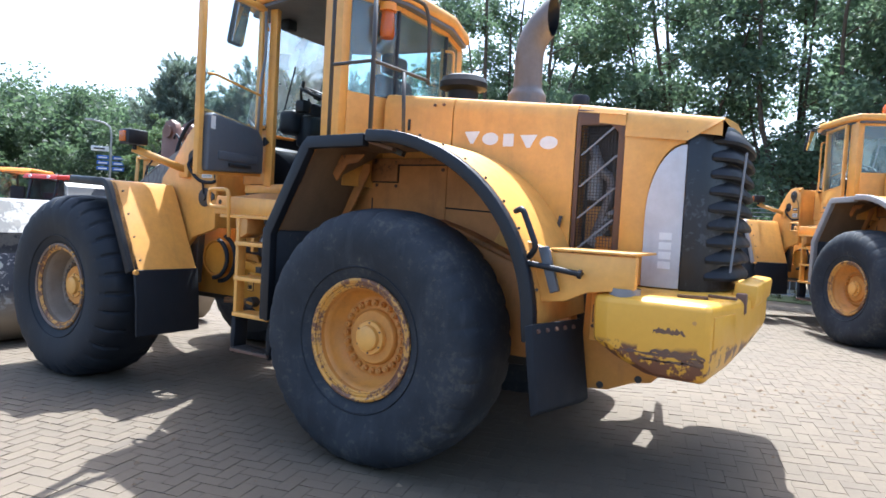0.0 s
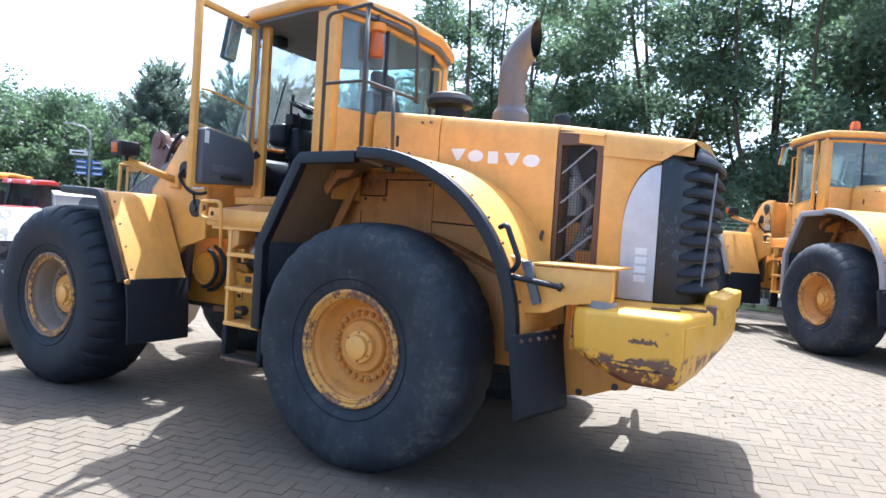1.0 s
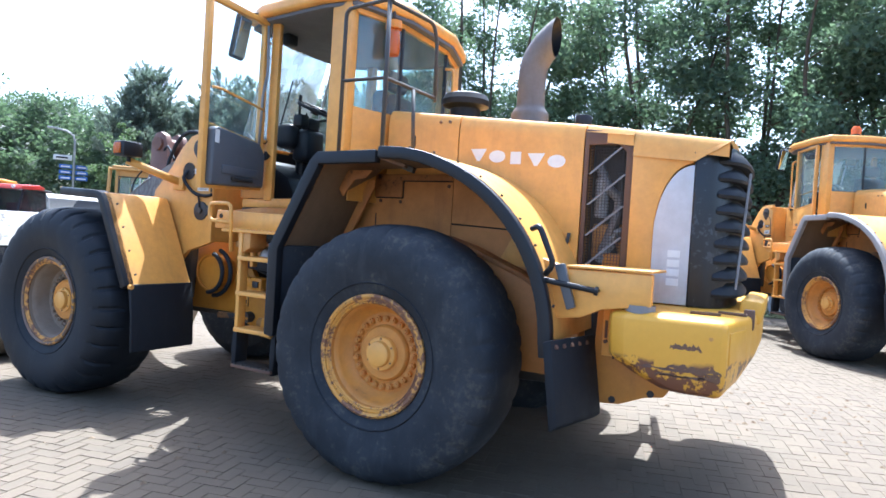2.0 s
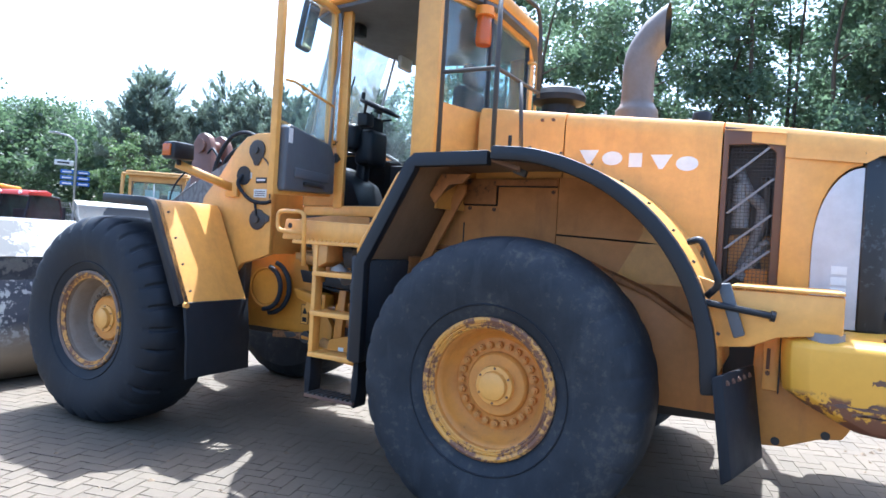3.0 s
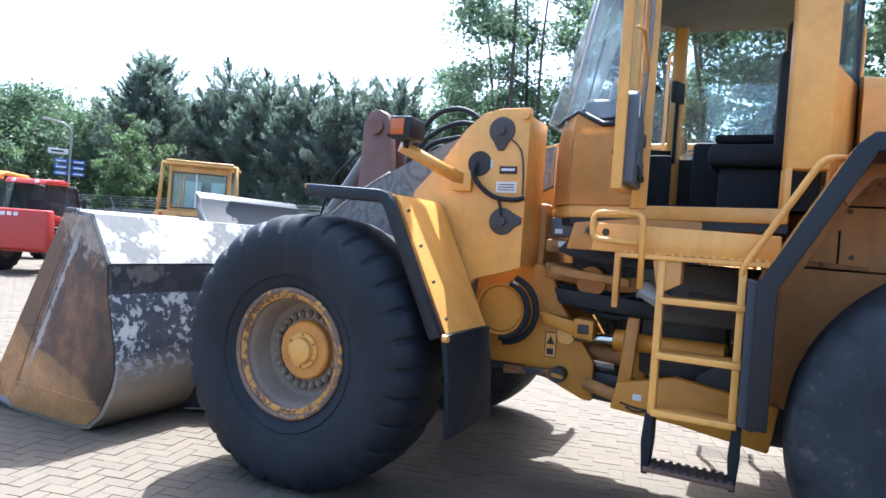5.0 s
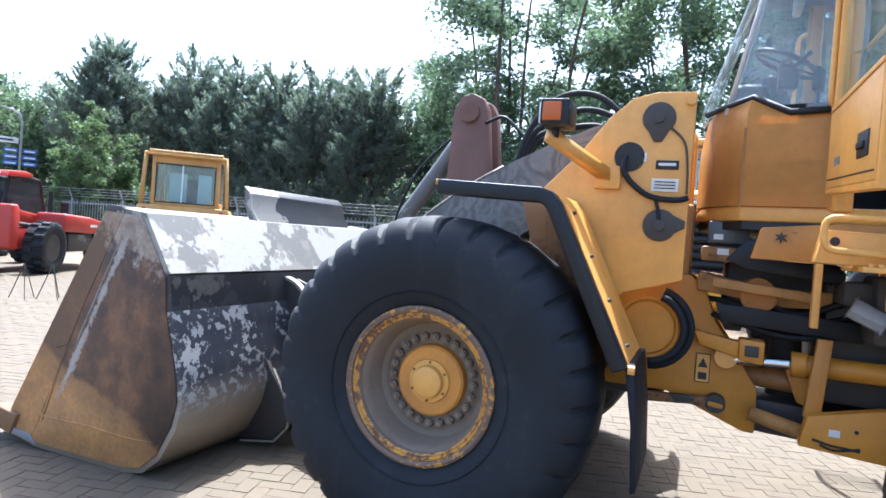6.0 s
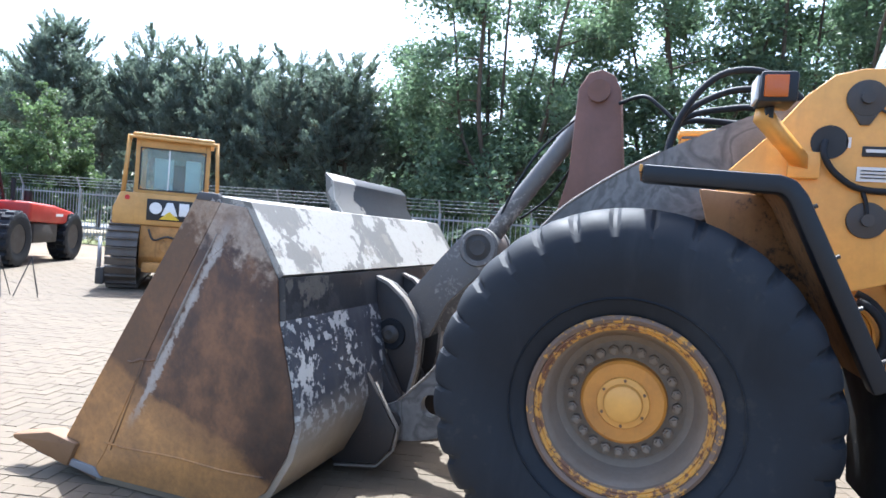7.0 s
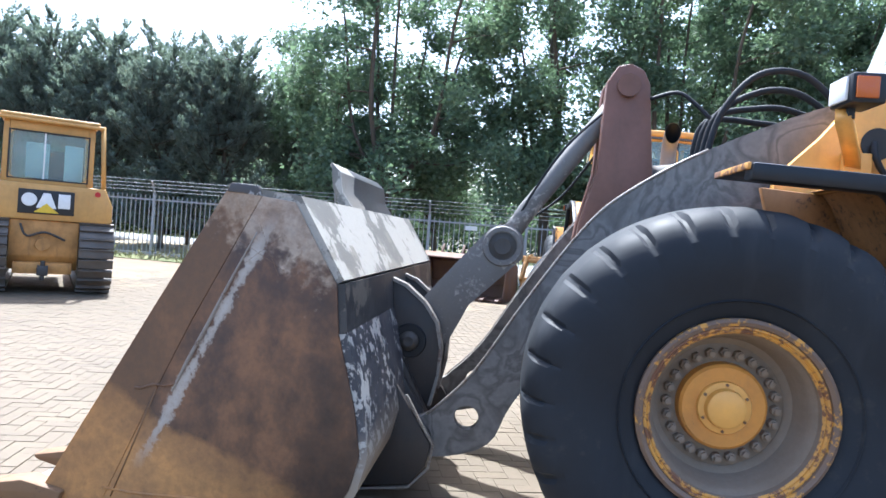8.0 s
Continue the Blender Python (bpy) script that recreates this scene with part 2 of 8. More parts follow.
def patchy(name, under, over, third, split, scale=1.0, shift=0.0):
    """Large ragged patches of old paint in three colours; split biases them along the y axis."""
    m, t, b = nodes_of(name, 0.5)
    n1, n2, fine = noise_node(t, scale, 10, 0.68, seed=shift), noise_node(t, scale * 1.7, 10, 0.68, seed=shift + 4), noise_node(t, 30, 5, 0.7)
    side = maths(t, "ADD", n1, along(t, 0, split, 0, -1.45 * split))
    col = mix(t, ramp(t, fine, [(0.3, 0.0), (0.8, 0.35)]), mix(t, ramp(t, n2, [(0.55, 0.0), (0.565, 1.0)]), under, third), tuple(v * 0.7 for v in under))
    col = mix(t, ramp(t, side, [(0.505, 0.0), (0.515, 1.0)]), col, mix(t, ramp(t, fine, [(0.55, 0.0), (0.62, 0.5)]), over, tuple(v * 0.72 for v in over)))
    t.links.new(col, b.inputs["Base Color"])
    bump(t, b, maths(t, "ADD", n2, maths(t, "MULTIPLY", fine, 0.4)), 0.3, 0.01)
    return m


M["bucket_white"] = patchy("worn_white_paint", (0.145, 0.136, 0.120), (0.325, 0.305, 0.268), (0.21, 0.19, 0.158), 0.0, 1.5, 2.1)
M["band"] = patchy("worn_band_paint", (0.022, 0.023, 0.026), (0.040, 0.040, 0.042), (0.125, 0.112, 0.092), 0.0, 1.5, 5.0)
M["guard"] = patchy("worn_guard_paint", (0.020, 0.021, 0.024), (0.27, 0.245, 0.205), (0.026, 0.027, 0.029), -0.5, 1.2, 0.4)


def bucket_side_material():
    """Worn bucket cheek: brown rust, ochre earth caked low down, bare scratched metal at the top and a scraped pale line along the fold."""
    m, t, b = nodes_of("worn_brown_side", 0.55)
    broad, mid, fine = noise_node(t, 1.6, 6, 0.62), noise_node(t, 6.0, 6, 0.68, seed=2), noise_node(t, 28.0, 5, 0.7, seed=5)
    smear = noise_node(t, 2.4, 7, 0.66, stretch=(1.25, 1.0, 0.95), seed=9)
    scratch = noise_node(t, 9.0, 3, 0.5, stretch=(2.5, 1.0, 2.5), seed=3)
    col = ramp(t, smear, [(0.36, (0.030, 0.017, 0.012)), (0.5, (0.082, 0.040, 0.020)), (0.64, (0.205, 0.098, 0.043))])
    col = mix(t, ramp(t, mid, [(0.45, 0.0), (0.75, 0.45)]), col, (0.05, 0.029, 0.019))
    # front of the fold: paler tan
    front = maths(t, "ADD", along(t, -1.0, 0, 0.475, -5.60 - 0.475 * 1.565), maths(t, "MULTIPLY", maths(t, "SUBTRACT", mid, 0.5), 0.10))
    col = mix(t, ramp(t, front, [(0.0, 0.0), (0.03, 0.5)]), col, (0.19, 0.098, 0.045))
    # ochre earth below
    low = maths(t, "ADD", along(t, -0.45, 0, -1.0, -2.10), maths(t, "MULTIPLY", maths(t, "SUBTRACT", maths(t, "ADD", maths(t, "MULTIPLY", broad, 0.7), maths(t, "MULTIPLY", mid, 0.3)), 0.5), 0.42))
    col = mix(t, ramp(t, low, [(0.0, 0.0), (0.05, 0.55), (0.22, 0.92)]), col, mix(t, ramp(t, mid, [(0.35, 0.0), (0.7, 1.0)]), (0.52, 0.25, 0.075), (0.29, 0.145, 0.055)))
    # bare scratched top
    top = maths(t, "ADD", along(t, 0.35, 0, 1.0, -1.30 + 0.35 * 5.5), maths(t, "MULTIPLY", maths(t, "SUBTRACT", maths(t, "ADD", maths(t, "ADD", maths(t, "MULTIPLY", broad, 0.3), maths(t, "MULTIPLY", mid, 0.4)), maths(t, "MULTIPLY", scratch, 0.3)), 0.5), 1.3))
    col = mix(t, ramp(t, top, [(-0.0, 0.0), (0.06, 0.35), (0.12, 0.85)]), col, mix(t, ramp(t, mid, [(0.42, 0.0), (0.6, 1.0)]), (0.25, 0.165, 0.105), (0.42, 0.325, 0.235)))
    # scraped line along the fold
    wide = maths(t, "ADD", maths(t, "ABSOLUTE", along(t, -1.0, 0, 0.475, -5.505 - 0.475 * 1.565)), maths(t, "MULTIPLY", maths(t, "SUBTRACT", mid, 0.5), 0.12))
    wide = maths(t, "ADD", wide, maths(t, "MULTIPLY", maths(t, "SUBTRACT", fine, 0.5), 0.10))
    reach = maths(t, "ABSOLUTE", along(t, 0, 0, 1.0, -0.93))
    line = mix(t, 1.0, ramp(t, wide, [(0.0, 0.9), (0.016, 0.75), (0.030, 0.0)]), ramp(t, reach, [(0.42, 1.0), (0.60, 0.0)]), "MULTIPLY")
    col = mix(t, line, col, mix(t, ramp(t, fine, [(0.35, 0.0), (0.65, 1.0)]), (0.30, 0.25, 0.20), (0.54, 0.49, 0.42)))
    col = mix(t, ramp(t, fine, [(0.4, 0.0), (0.85, 0.5)]), col, (0.05, 0.035, 0.028))
    t.links.new(col, b.inputs["Base Color"])
    t.links.new(ramp(t, smear, [(0.3, 0.42), (0.75, 0.75)]), b.inputs["Roughness"])
    bump(t, b, maths(t, "ADD", fine, maths(t, "MULTIPLY", mid, 1.5)), 0.22, 0.006)
    return m


M["bucket_side"] = bucket_side_material()
M["ridge"] = paint("scraped_metal", (0.25, 0.225, 0.195), (0.12, 0.08, 0.06), 0.52, 0.4, (0.16, 0.12, 0.10), 0.7, 8.0)
M["heel"] = paint("worn_ochre", (0.19, 0.10, 0.042), (0.10, 0.055, 0.035), 0.60, 0.55, (0.18, 0.10, 0.05), 0.6, 1.8)
M["chrome"] = nodes_of("polished_rod", 0.18, 1.0)[0]
M["chrome"].node_tree.nodes["Principled BSDF"].inputs["Base Color"].default_value = (0.6, 0.6, 0.6, 1)
M["mirror"] = nodes_of("mirror_glass", 0.03, 1.0)[0]
M["mirror"].node_tree.nodes["Principled BSDF"].inputs["Base Color"].default_value = (0.8, 0.85, 0.88, 1)


def glass(name, tint, gloss=0.12, dust_sheen=0.05):
    """Thin pane: mostly clear, tinted, with a sheen that grows at grazing angles."""
    m = bpy.data.materials.new(name)
    m.use_nodes = True
    t = m.node_tree
    t.nodes.remove(t.nodes["Principled BSDF"])
    tr, gl, mx = (t.nodes.new("ShaderNodeBsdf" + k) for k in ("Transparent", "Glossy", "Transparent"))
    t.nodes.remove(mx)
    mx = t.nodes.new("ShaderNodeMixShader")
    tr.inputs["Color"].default_value = (*tint, 1)
    gl.inputs["Roughness"].default_value = 0.03
    lw = t.nodes.new("ShaderNodeLayerWeight")
    lw.inputs["Blend"].default_value = 0.22
    pw = t.nodes.new("ShaderNodeMath")
    pw.operation = "POWER"
    pw.inputs[1].default_value = 3.0
    ml = t.nodes.new("ShaderNodeMath")
    ml.operation = "MULTIPLY_ADD"
    ml.inputs[1].default_value, ml.inputs[2].default_value = 0.6, gloss * 0.4
    t.links.new(lw.outputs["Facing"], pw.inputs[0])
    t.links.new(pw.outputs[0], ml.inputs[0])
    t.links.new(ml.outputs[0], mx.inputs[0])
    t.links.new(tr.outputs[0], mx.inputs[1])
    t.links.new(gl.outputs[0], mx.inputs[2])
    du = t.nodes.new("ShaderNodeBsdfDiffuse")
    du.inputs["Color"].default_value = (0.62, 0.63, 0.62, 1)
    m2 = t.nodes.new("ShaderNodeMixShader")
    t.links.new(ramp(t, noise_node(t, 3.0, 5), [(0.35, dust_sheen * 0.4), (0.75, dust_sheen * 1.6)]), m2.inputs[0])
    t.links.new(mx.outputs[0], m2.inputs[1])
    t.links.new(du.outputs[0], m2.inputs[2])
    t.links.new(m2.outputs[0], t.nodes["Material Output"].inputs["Surface"])
    return m


M["glass"] = glass("cab_glass", (0.84, 0.93, 0.92), 0.16, 0.09)
# windscreen and corner pane: extra white diffuse imitates reflected sky besides dust
M["glass_dust_sheen"] = glass("dusty_whitened_windscreen", (0.90, 0.96, 0.965), 0.5, 0.34)
M["glass_corner"] = glass("corner_glass", (0.82, 0.93, 0.93), 0.25, 0.2)
M["glass_teal"] = glass("door_glass", (0.90, 0.965, 0.96), 0.14, 0.08)
M["glass_dark"] = glass("dark_glass", (0.74, 0.87, 0.88), 0.16, 0.09)
M["glass_black"] = glass("black_glass", (0.30, 0.36, 0.37), 0.2, 0.05)


def amber():
    m, t, b = nodes_of("amber_lens", 0.25)
    b.inputs["Base Color"].default_value = (0.66, 0.15, 0.016, 1)
    b.inputs["Transmission Weight"].default_value = 0.35
    return m


M["amber"] = amber()
M["redlens"] = paint("red_lens", (0.5, 0.02, 0.02), (0.3, 0.02, 0.02), 0.9, 0.25, (0.3, 0.02, 0.02), 0.2)


def leaf_material(name, dark, light):
    m, t, b = nodes_of(name, 0.5)
    geo = t.nodes.new("ShaderNodeNewGeometry")
    col = ramp(t, geo.outputs["Random Per Island"], [(0.0, dark), (0.6, tuple((a + c) / 2 for a, c in zip(dark, light))), (1.0, light)])
    broad = noise_node(t, 0.5, 3)
    col = mix(t, ramp(t, broad, [(0.35, 0.0), (0.7, 0.5)]), col, dark)
    t.links.new(col, b.inputs["Base Color"])
    tl = t.nodes.new("ShaderNodeBsdfTranslucent")
    t.links.new(mix(t, 0.35, col, (0.13, 0.21, 0.07)), tl.inputs["Color"])
    mx = t.nodes.new("ShaderNodeMixShader")
    mx.inputs[0].default_value = 0.58
    t.links.new(b.outputs[0], mx.inputs[1])
    t.links.new(tl.outputs[0], mx.inputs[2])
    t.links.new(mx.outputs[0], t.nodes["Material Output"].inputs["Surface"])
    return m


# leaf and needle colours are lifted, standing in for veiling glare
M["leaf"] = leaf_material("broad_leaves", (0.098, 0.15, 0.104), (0.205, 0.28, 0.178))
M["pine"] = leaf_material("pine_needles", (0.145, 0.18, 0.168), (0.25, 0.29, 0.26))
# bluish greens hold some distance haze in the colour
M["woods"] = leaf_material("far_leaves_hazed", (0.046, 0.074, 0.052), (0.112, 0.152, 0.090))
M["weed"] = leaf_material("dry_weed_leaves", (0.10, 0.09, 0.045), (0.22, 0.18, 0.09))
M["shrub"] = leaf_material("shrub_leaves", (0.062, 0.10, 0.048), (0.14, 0.195, 0.085))


def ground_material():
    m, t, b = nodes_of("paving_bed", 0.85)
    co = t.nodes.new("ShaderNodeTexCoord")
    br = t.nodes.new("ShaderNodeTexBrick")
    br.inputs["Scale"].default_value = 1.0
    br.inputs["Brick Width"].default_value, br.inputs["Row Height"].default_value = 0.215, 0.108
    br.inputs["Mortar Size"].default_value, br.inputs["Bias"].default_value = 0.006, 0.0
    br.inputs["Color1"].default_value, br.inputs["Color2"].default_value = (0.126, 0.097, 0.066, 1), (0.103, 0.081, 0.056, 1)
    br.inputs["Mortar"].default_value = (0.089, 0.068, 0.045, 1)
    t.links.new(co.outputs["Object"], br.inputs["Vector"])
    broad = noise_node(t, 0.35, 5)
    fine = noise_node(t, 14, 5, 0.7)
    col = mix(t, ramp(t, broad, [(0.35, 0.0), (0.7, 0.75)]), br.outputs["Color"], (0.126, 0.097, 0.062))
    col = mix(t, ramp(t, fine, [(0.35, 0.0), (0.8, 0.5)]), col, (0.083, 0.064, 0.043))
    t.links.new(col, b.inputs["Base Color"])
    bump(t, b, fine, 0.3, 0.01)
    return m


def paver_material():
    m, t, b = nodes_of("paver", 0.82)
    geo = t.nodes.new("ShaderNodeNewGeometry")
    oi = t.nodes.new("ShaderNodeObjectInfo")
    add = t.nodes.new("ShaderNodeMath")
    add.operation = "ADD"
    t.links.new(geo.outputs["Random Per Island"], add.inputs[0])
    t.links.new(oi.outputs["Random"], add.inputs[1])
    fr = t.nodes.new("ShaderNodeMath")
    fr.operation = "FRACT"
    t.links.new(add.outputs[0], fr.inputs[0])
    col = ramp(t, fr.outputs[0], [(0.0, (0.099, 0.077, 0.051)), (0.5, (0.111, 0.085, 0.056)), (1.0, (0.127, 0.096, 0.062))])
    fine = noise_node(t, 30, 5, 0.7)
    broad = noise_node(t, 0.5, 5)
    col = mix(t, ramp(t, fine, [(0.35, 0.0), (0.8, 0.55)]), col, (0.076, 0.057, 0.039))
    col = mix(t, ramp(t, noise_node(t, 2.2, 6, 0.7), [(0.45, 0.0), (0.7, 0.6)]), col, (0.133, 0.104, 0.067))
    col = mix(t, ramp(t, broad, [(0.38, 0.0), (0.72, 0.8)]), col, (0.126, 0.096, 0.062))
    t.links.new(col, b.inputs["Base Color"])
    bump(t, b, fine, 0.35, 0.006)
    return m


M["ground"] = ground_material()
M["paver"] = paver_material()
M["dirt"] = paint("sand", (0.31, 0.255, 0.175), (0.16, 0.14, 0.09), 0.58, 0.95, (0.21, 0.17, 0.11), 0.6, 0.8)
M["earth"] = paint("brown_earth", (0.185, 0.132, 0.080), (0.09, 0.07, 0.045), 0.60, 0.95, (0.135, 0.10, 0.062), 0.7, 1.1, 0.1)
M["grass"] = paint("dry_grass", (0.13, 0.15, 0.05), (0.28, 0.24, 0.13), 0.55, 0.95, (0.20, 0.19, 0.08), 0.7, 1.0)
M["asphalt"] = paint("asphalt", (0.24, 0.235, 0.23), (0.13, 0.13, 0.13), 0.65, 0.9, (0.16, 0.155, 0.15), 0.5, 2.0)
M["sticker"] = paint("sticker_white", (0.72, 0.72, 0.70), (0.4, 0.4, 0.4), 0.8, 0.5, (0.5, 0.48, 0.44), 0.3)
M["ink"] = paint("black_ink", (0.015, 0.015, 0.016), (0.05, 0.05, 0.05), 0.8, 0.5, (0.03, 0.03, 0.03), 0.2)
M["sign_yellow"] = paint("sticker_yellow", (0.75, 0.5, 0.03), (0.4, 0.3, 0.05), 0.8, 0.5, (0.5, 0.35, 0.05), 0.3)


# ---- builders ----
def thing(name, at, label, category, group="", kind="", turn=0.0):
    e = new(name)
    e.empty_display_size = 0.2
    e.matrix_world = pose(*at, 0, 0, turn)
    return tagged(e, label, category, group, kind)


def part(name, bm, mat, parent=None, label="", smooth=0.6):
    """Links a bmesh as one mesh under a parent; its points are in the parent thing's own space."""
    if smooth:
        for f in bm.faces:
            f.smooth = True
        for e in bm.edges:
            if len(e.link_faces) == 2:
                e.smooth = e.calc_face_angle(0.0) < smooth
    me = bpy.data.meshes.new(name)
    bm.normal_update()
    bm.to_mesh(me)
    bm.free()
    me.materials.append(M[mat] if isinstance(mat, str) else mat)
    ob = new(name, me)
    if parent is not None:
        ob.parent = parent
    if label:
        ob["label"] = label
    return ob


def bevel(bm, w, seg=2, sharp=0.5):
    if w > 0:
        ed = [e for e in bm.edges if len(e.link_faces) == 2 and e.calc_face_angle(0.0) > sharp]
        bmesh.ops.bevel(bm, geom=ed, offset=w, segments=seg, affect="EDGES", profile=0.5, clamp_overlap=True)
    return bm


def join(*bms):
    out = bms[0]
    for b in bms[1:]:
        me = bpy.data.meshes.new("tmp")
        b.to_mesh(me)
        b.free()
        out.from_mesh(me)
        bpy.data.meshes.remove(me)
    return out


def moved(bm, m):
    bm.transform(m)
    return bm


def box(x0, x1, y0, y1, z0, z1, w=0.008, seg=2):
    bm = bmesh.new()
    bmesh.ops.create_cube(bm, size=1.0)
    bm.transform(Matrix.Translation(((x0 + x1) / 2, (y0 + y1) / 2, (z0 + z1) / 2)) @ Matrix.Diagonal((abs(x1 - x0), abs(y1 - y0), abs(z1 - z0), 1)))
    return bevel(bm, w, seg)


def prism(pts, a, b, axis="y", w=0.008, seg=2):
    """A polygon pushed from a to b along an axis: (x, z) along y, (x, y) along z, (y, z) along x."""
    bm = bmesh.new()
    put = {"y": lambda p, q: (p[0], q, p[1]), "z": lambda p, q: (p[0], p[1], q), "x": lambda p, q: (q, p[0], p[1])}[axis]
    lo, hi = [bm.verts.new(put(p, a)) for p in pts], [bm.verts.new(put(p, b)) for p in pts]
    n = len(pts)
    bm.faces.new(lo)
    bm.faces.new(hi[::-1])
    for i in range(n):
        bm.faces.new((lo[i], hi[i], hi[(i + 1) % n], lo[(i + 1) % n]))
    bmesh.ops.recalc_face_normals(bm, faces=bm.faces)
    return bevel(bm, w, seg)


def lathe(profile, seg=48, centre=(0, 0, 0), axis="y", closed=True, wobble=None):
    """Turns (r, h) points about an axis through centre."""
    bm = bmesh.new()
    rings = []
    for r, h in profile:
        ring = []
        for i in range(seg):
            a = 2 * math.pi * i / seg
            rr = r if wobble is None else wobble(r, h, a)
            c, s = rr * math.cos(a), rr * math.sin(a)
            p = {"y": (c, h, s), "z": (c, s, h), "x": (h, c, s)}[axis]
            ring.append(bm.verts.new((p[0] + centre[0], p[1] + centre[1], p[2] + centre[2])))
        rings.append(ring)
    pairs = list(zip(rings, rings[1:])) + ([(rings[-1], rings[0])] if closed else [])
    for a, b in pairs:
        for i in range(seg):
            bm.faces.new((a[i], a[(i + 1) % seg], b[(i + 1) % seg], b[i]))
    if not closed:
        bm.faces.new(rings[0])
        bm.faces.new(rings[-1][::-1])
    bmesh.ops.recalc_face_normals(bm, faces=bm.faces)
    return bm


def rod(p, q, r, seg=12, r2=None, w=0.0):
    p, q = Vector(p), Vector(q)
    bm = bmesh.new()
    bmesh.ops.create_cone(bm, cap_ends=True, segments=seg, radius1=r, radius2=r if r2 is None else r2, depth=(q - p).length)
    bm.transform(Matrix.Translation((p + q) / 2) @ (q - p).to_track_quat("Z", "Y").to_matrix().to_4x4())
    return bevel(bm, w, 2, 1.0) if w else bm


def smooth_path(pts, steps=6, loop=False):
    """Catmull-Rom points through the given ones."""
    v = [Vector(p) for p in pts]
    out = []
    for i in range(len(v) - 1):
        p0, p1, p2, p3 = v[max(i - 1, 0)], v[i], v[i + 1], v[min(i + 2, len(v) - 1)]
        for k in range(steps):
            t = k / steps
            out.append(0.5 * ((2 * p1) + (p2 - p0) * t + (2 * p0 - 5 * p1 + 4 * p2 - p3) * t * t + (3 * p1 - p0 - 3 * p2 + p3) * t ** 3))
    return out + [v[-1]]


def tube(pts, r, seg=8, steps=0, radii=None):
    """A round tube along points, its radius even or point by point."""
    path = smooth_path(pts, steps) if steps else [Vector(p) for p in pts]
    if radii and steps:
        radii = [radii[min(int(i / steps), len(radii) - 1)] * (1 - (i % steps) / steps) + radii[min(int(i / steps) + 1, len(radii) - 1)] * (i % steps) / steps for i in range(len(path))]
    bm = bmesh.new()
    rings, side = [], None
    for i, p in enumerate(path):
        d = (path[min(i + 1, len(path) - 1)] - path[max(i - 1, 0)]).normalized()
        if side is None:
            side = d.orthogonal().normalized()
        side = (side - d * side.dot(d)).normalized()
        up = d.cross(side)
        rr = radii[i] if radii else r
        rings.append([bm.verts.new(p + rr * (math.cos(2 * math.pi * k / seg) * side + math.sin(2 * math.pi * k / seg) * up)) for k in range(seg)])
    for a, b in zip(rings, rings[1:]):
        for k in range(seg):
            bm.faces.new((a[k], a[(k + 1) % seg], b[(k + 1) % seg], b[k]))
    bm.faces.new(rings[0][::-1])
    bm.faces.new(rings[-1])
    return bm


def bent(pts, r, bend=0.05):
    """Points of a tube with rounded corners."""
    v = [Vector(p) for p in pts]
    out = [v[0]]
    for a, b, c in zip(v, v[1:], v[2:]):
        k = min(bend, (b - a).length * 0.45, (c - b).length * 0.45)
        p, q = b + (a - b).normalized() * k, b + (c - b).normalized() * k
        for s in range(5):
            t = s / 4
            out.append(p * (1 - t) ** 2 + b * 2 * t * (1 - t) + q * t * t)
    return out + [v[-1]]


def pipe(pts, r, bend=0.06, seg=8):
    return tube(bent(pts, r, bend), r, seg)


def sheet(profile, thick, y0, y1, w=0.0):
    """A bent sheet: an (x, z) line given thickness on its left-hand side, from y0 to y1."""
    pts = [Vector((p[0], p[1])) for p in profile]
    inner = []
    for i, p in enumerate(pts):
        d = (pts[min(i + 1, len(pts) - 1)] - pts[max(i - 1, 0)]).normalized()
        inner.append(p + Vector((-d.y, d.x)) * thick)
    bm = bmesh.new()
    a0, a1 = [bm.verts.new((p.x, y0, p.y)) for p in pts], [bm.verts.new((p.x, y1, p.y)) for p in pts]
    b0, b1 = [bm.verts.new((p.x, y0, p.y)) for p in inner], [bm.verts.new((p.x, y1, p.y)) for p in inner]
    for i in range(len(pts) - 1):
        bm.faces.new((a0[i], a0[i + 1], a1[i + 1], a1[i]))
        bm.faces.new((b0[i], b1[i], b1[i + 1], b0[i + 1]))
        bm.faces.new((a0[i], b0[i], b0[i + 1], a0[i + 1]))
        bm.faces.new((a1[i], a1[i + 1], b1[i + 1], b1[i]))
    bm.faces.new((a0[0], a1[0], b1[0], b0[0]))
    bm.faces.new((a0[-1], b0[-1], b1[-1], a1[-1]))
    bmesh.ops.recalc_face_normals(bm, faces=bm.faces)
    return bevel(bm, w, 2) if w else bm


def arc(cx, cz, r, a0, a1, n=16):
    return [(cx + r * math.cos(radians(a0 + (a1 - a0) * i / n)), cz + r * math.sin(radians(a0 + (a1 - a0) * i / n))) for i in range(n + 1)]


def flip(bm, yc=1.40):
    """Mirrors a bmesh to the other side of the machine."""
    bm.transform(Matrix.Translation((0, 2 * yc, 0)) @ Matrix.Diagonal((1, -1, 1, 1)))
    bmesh.ops.reverse_faces(bm, faces=bm.faces)
    return bm


# ---- wheel loader ----
YC = 1.40


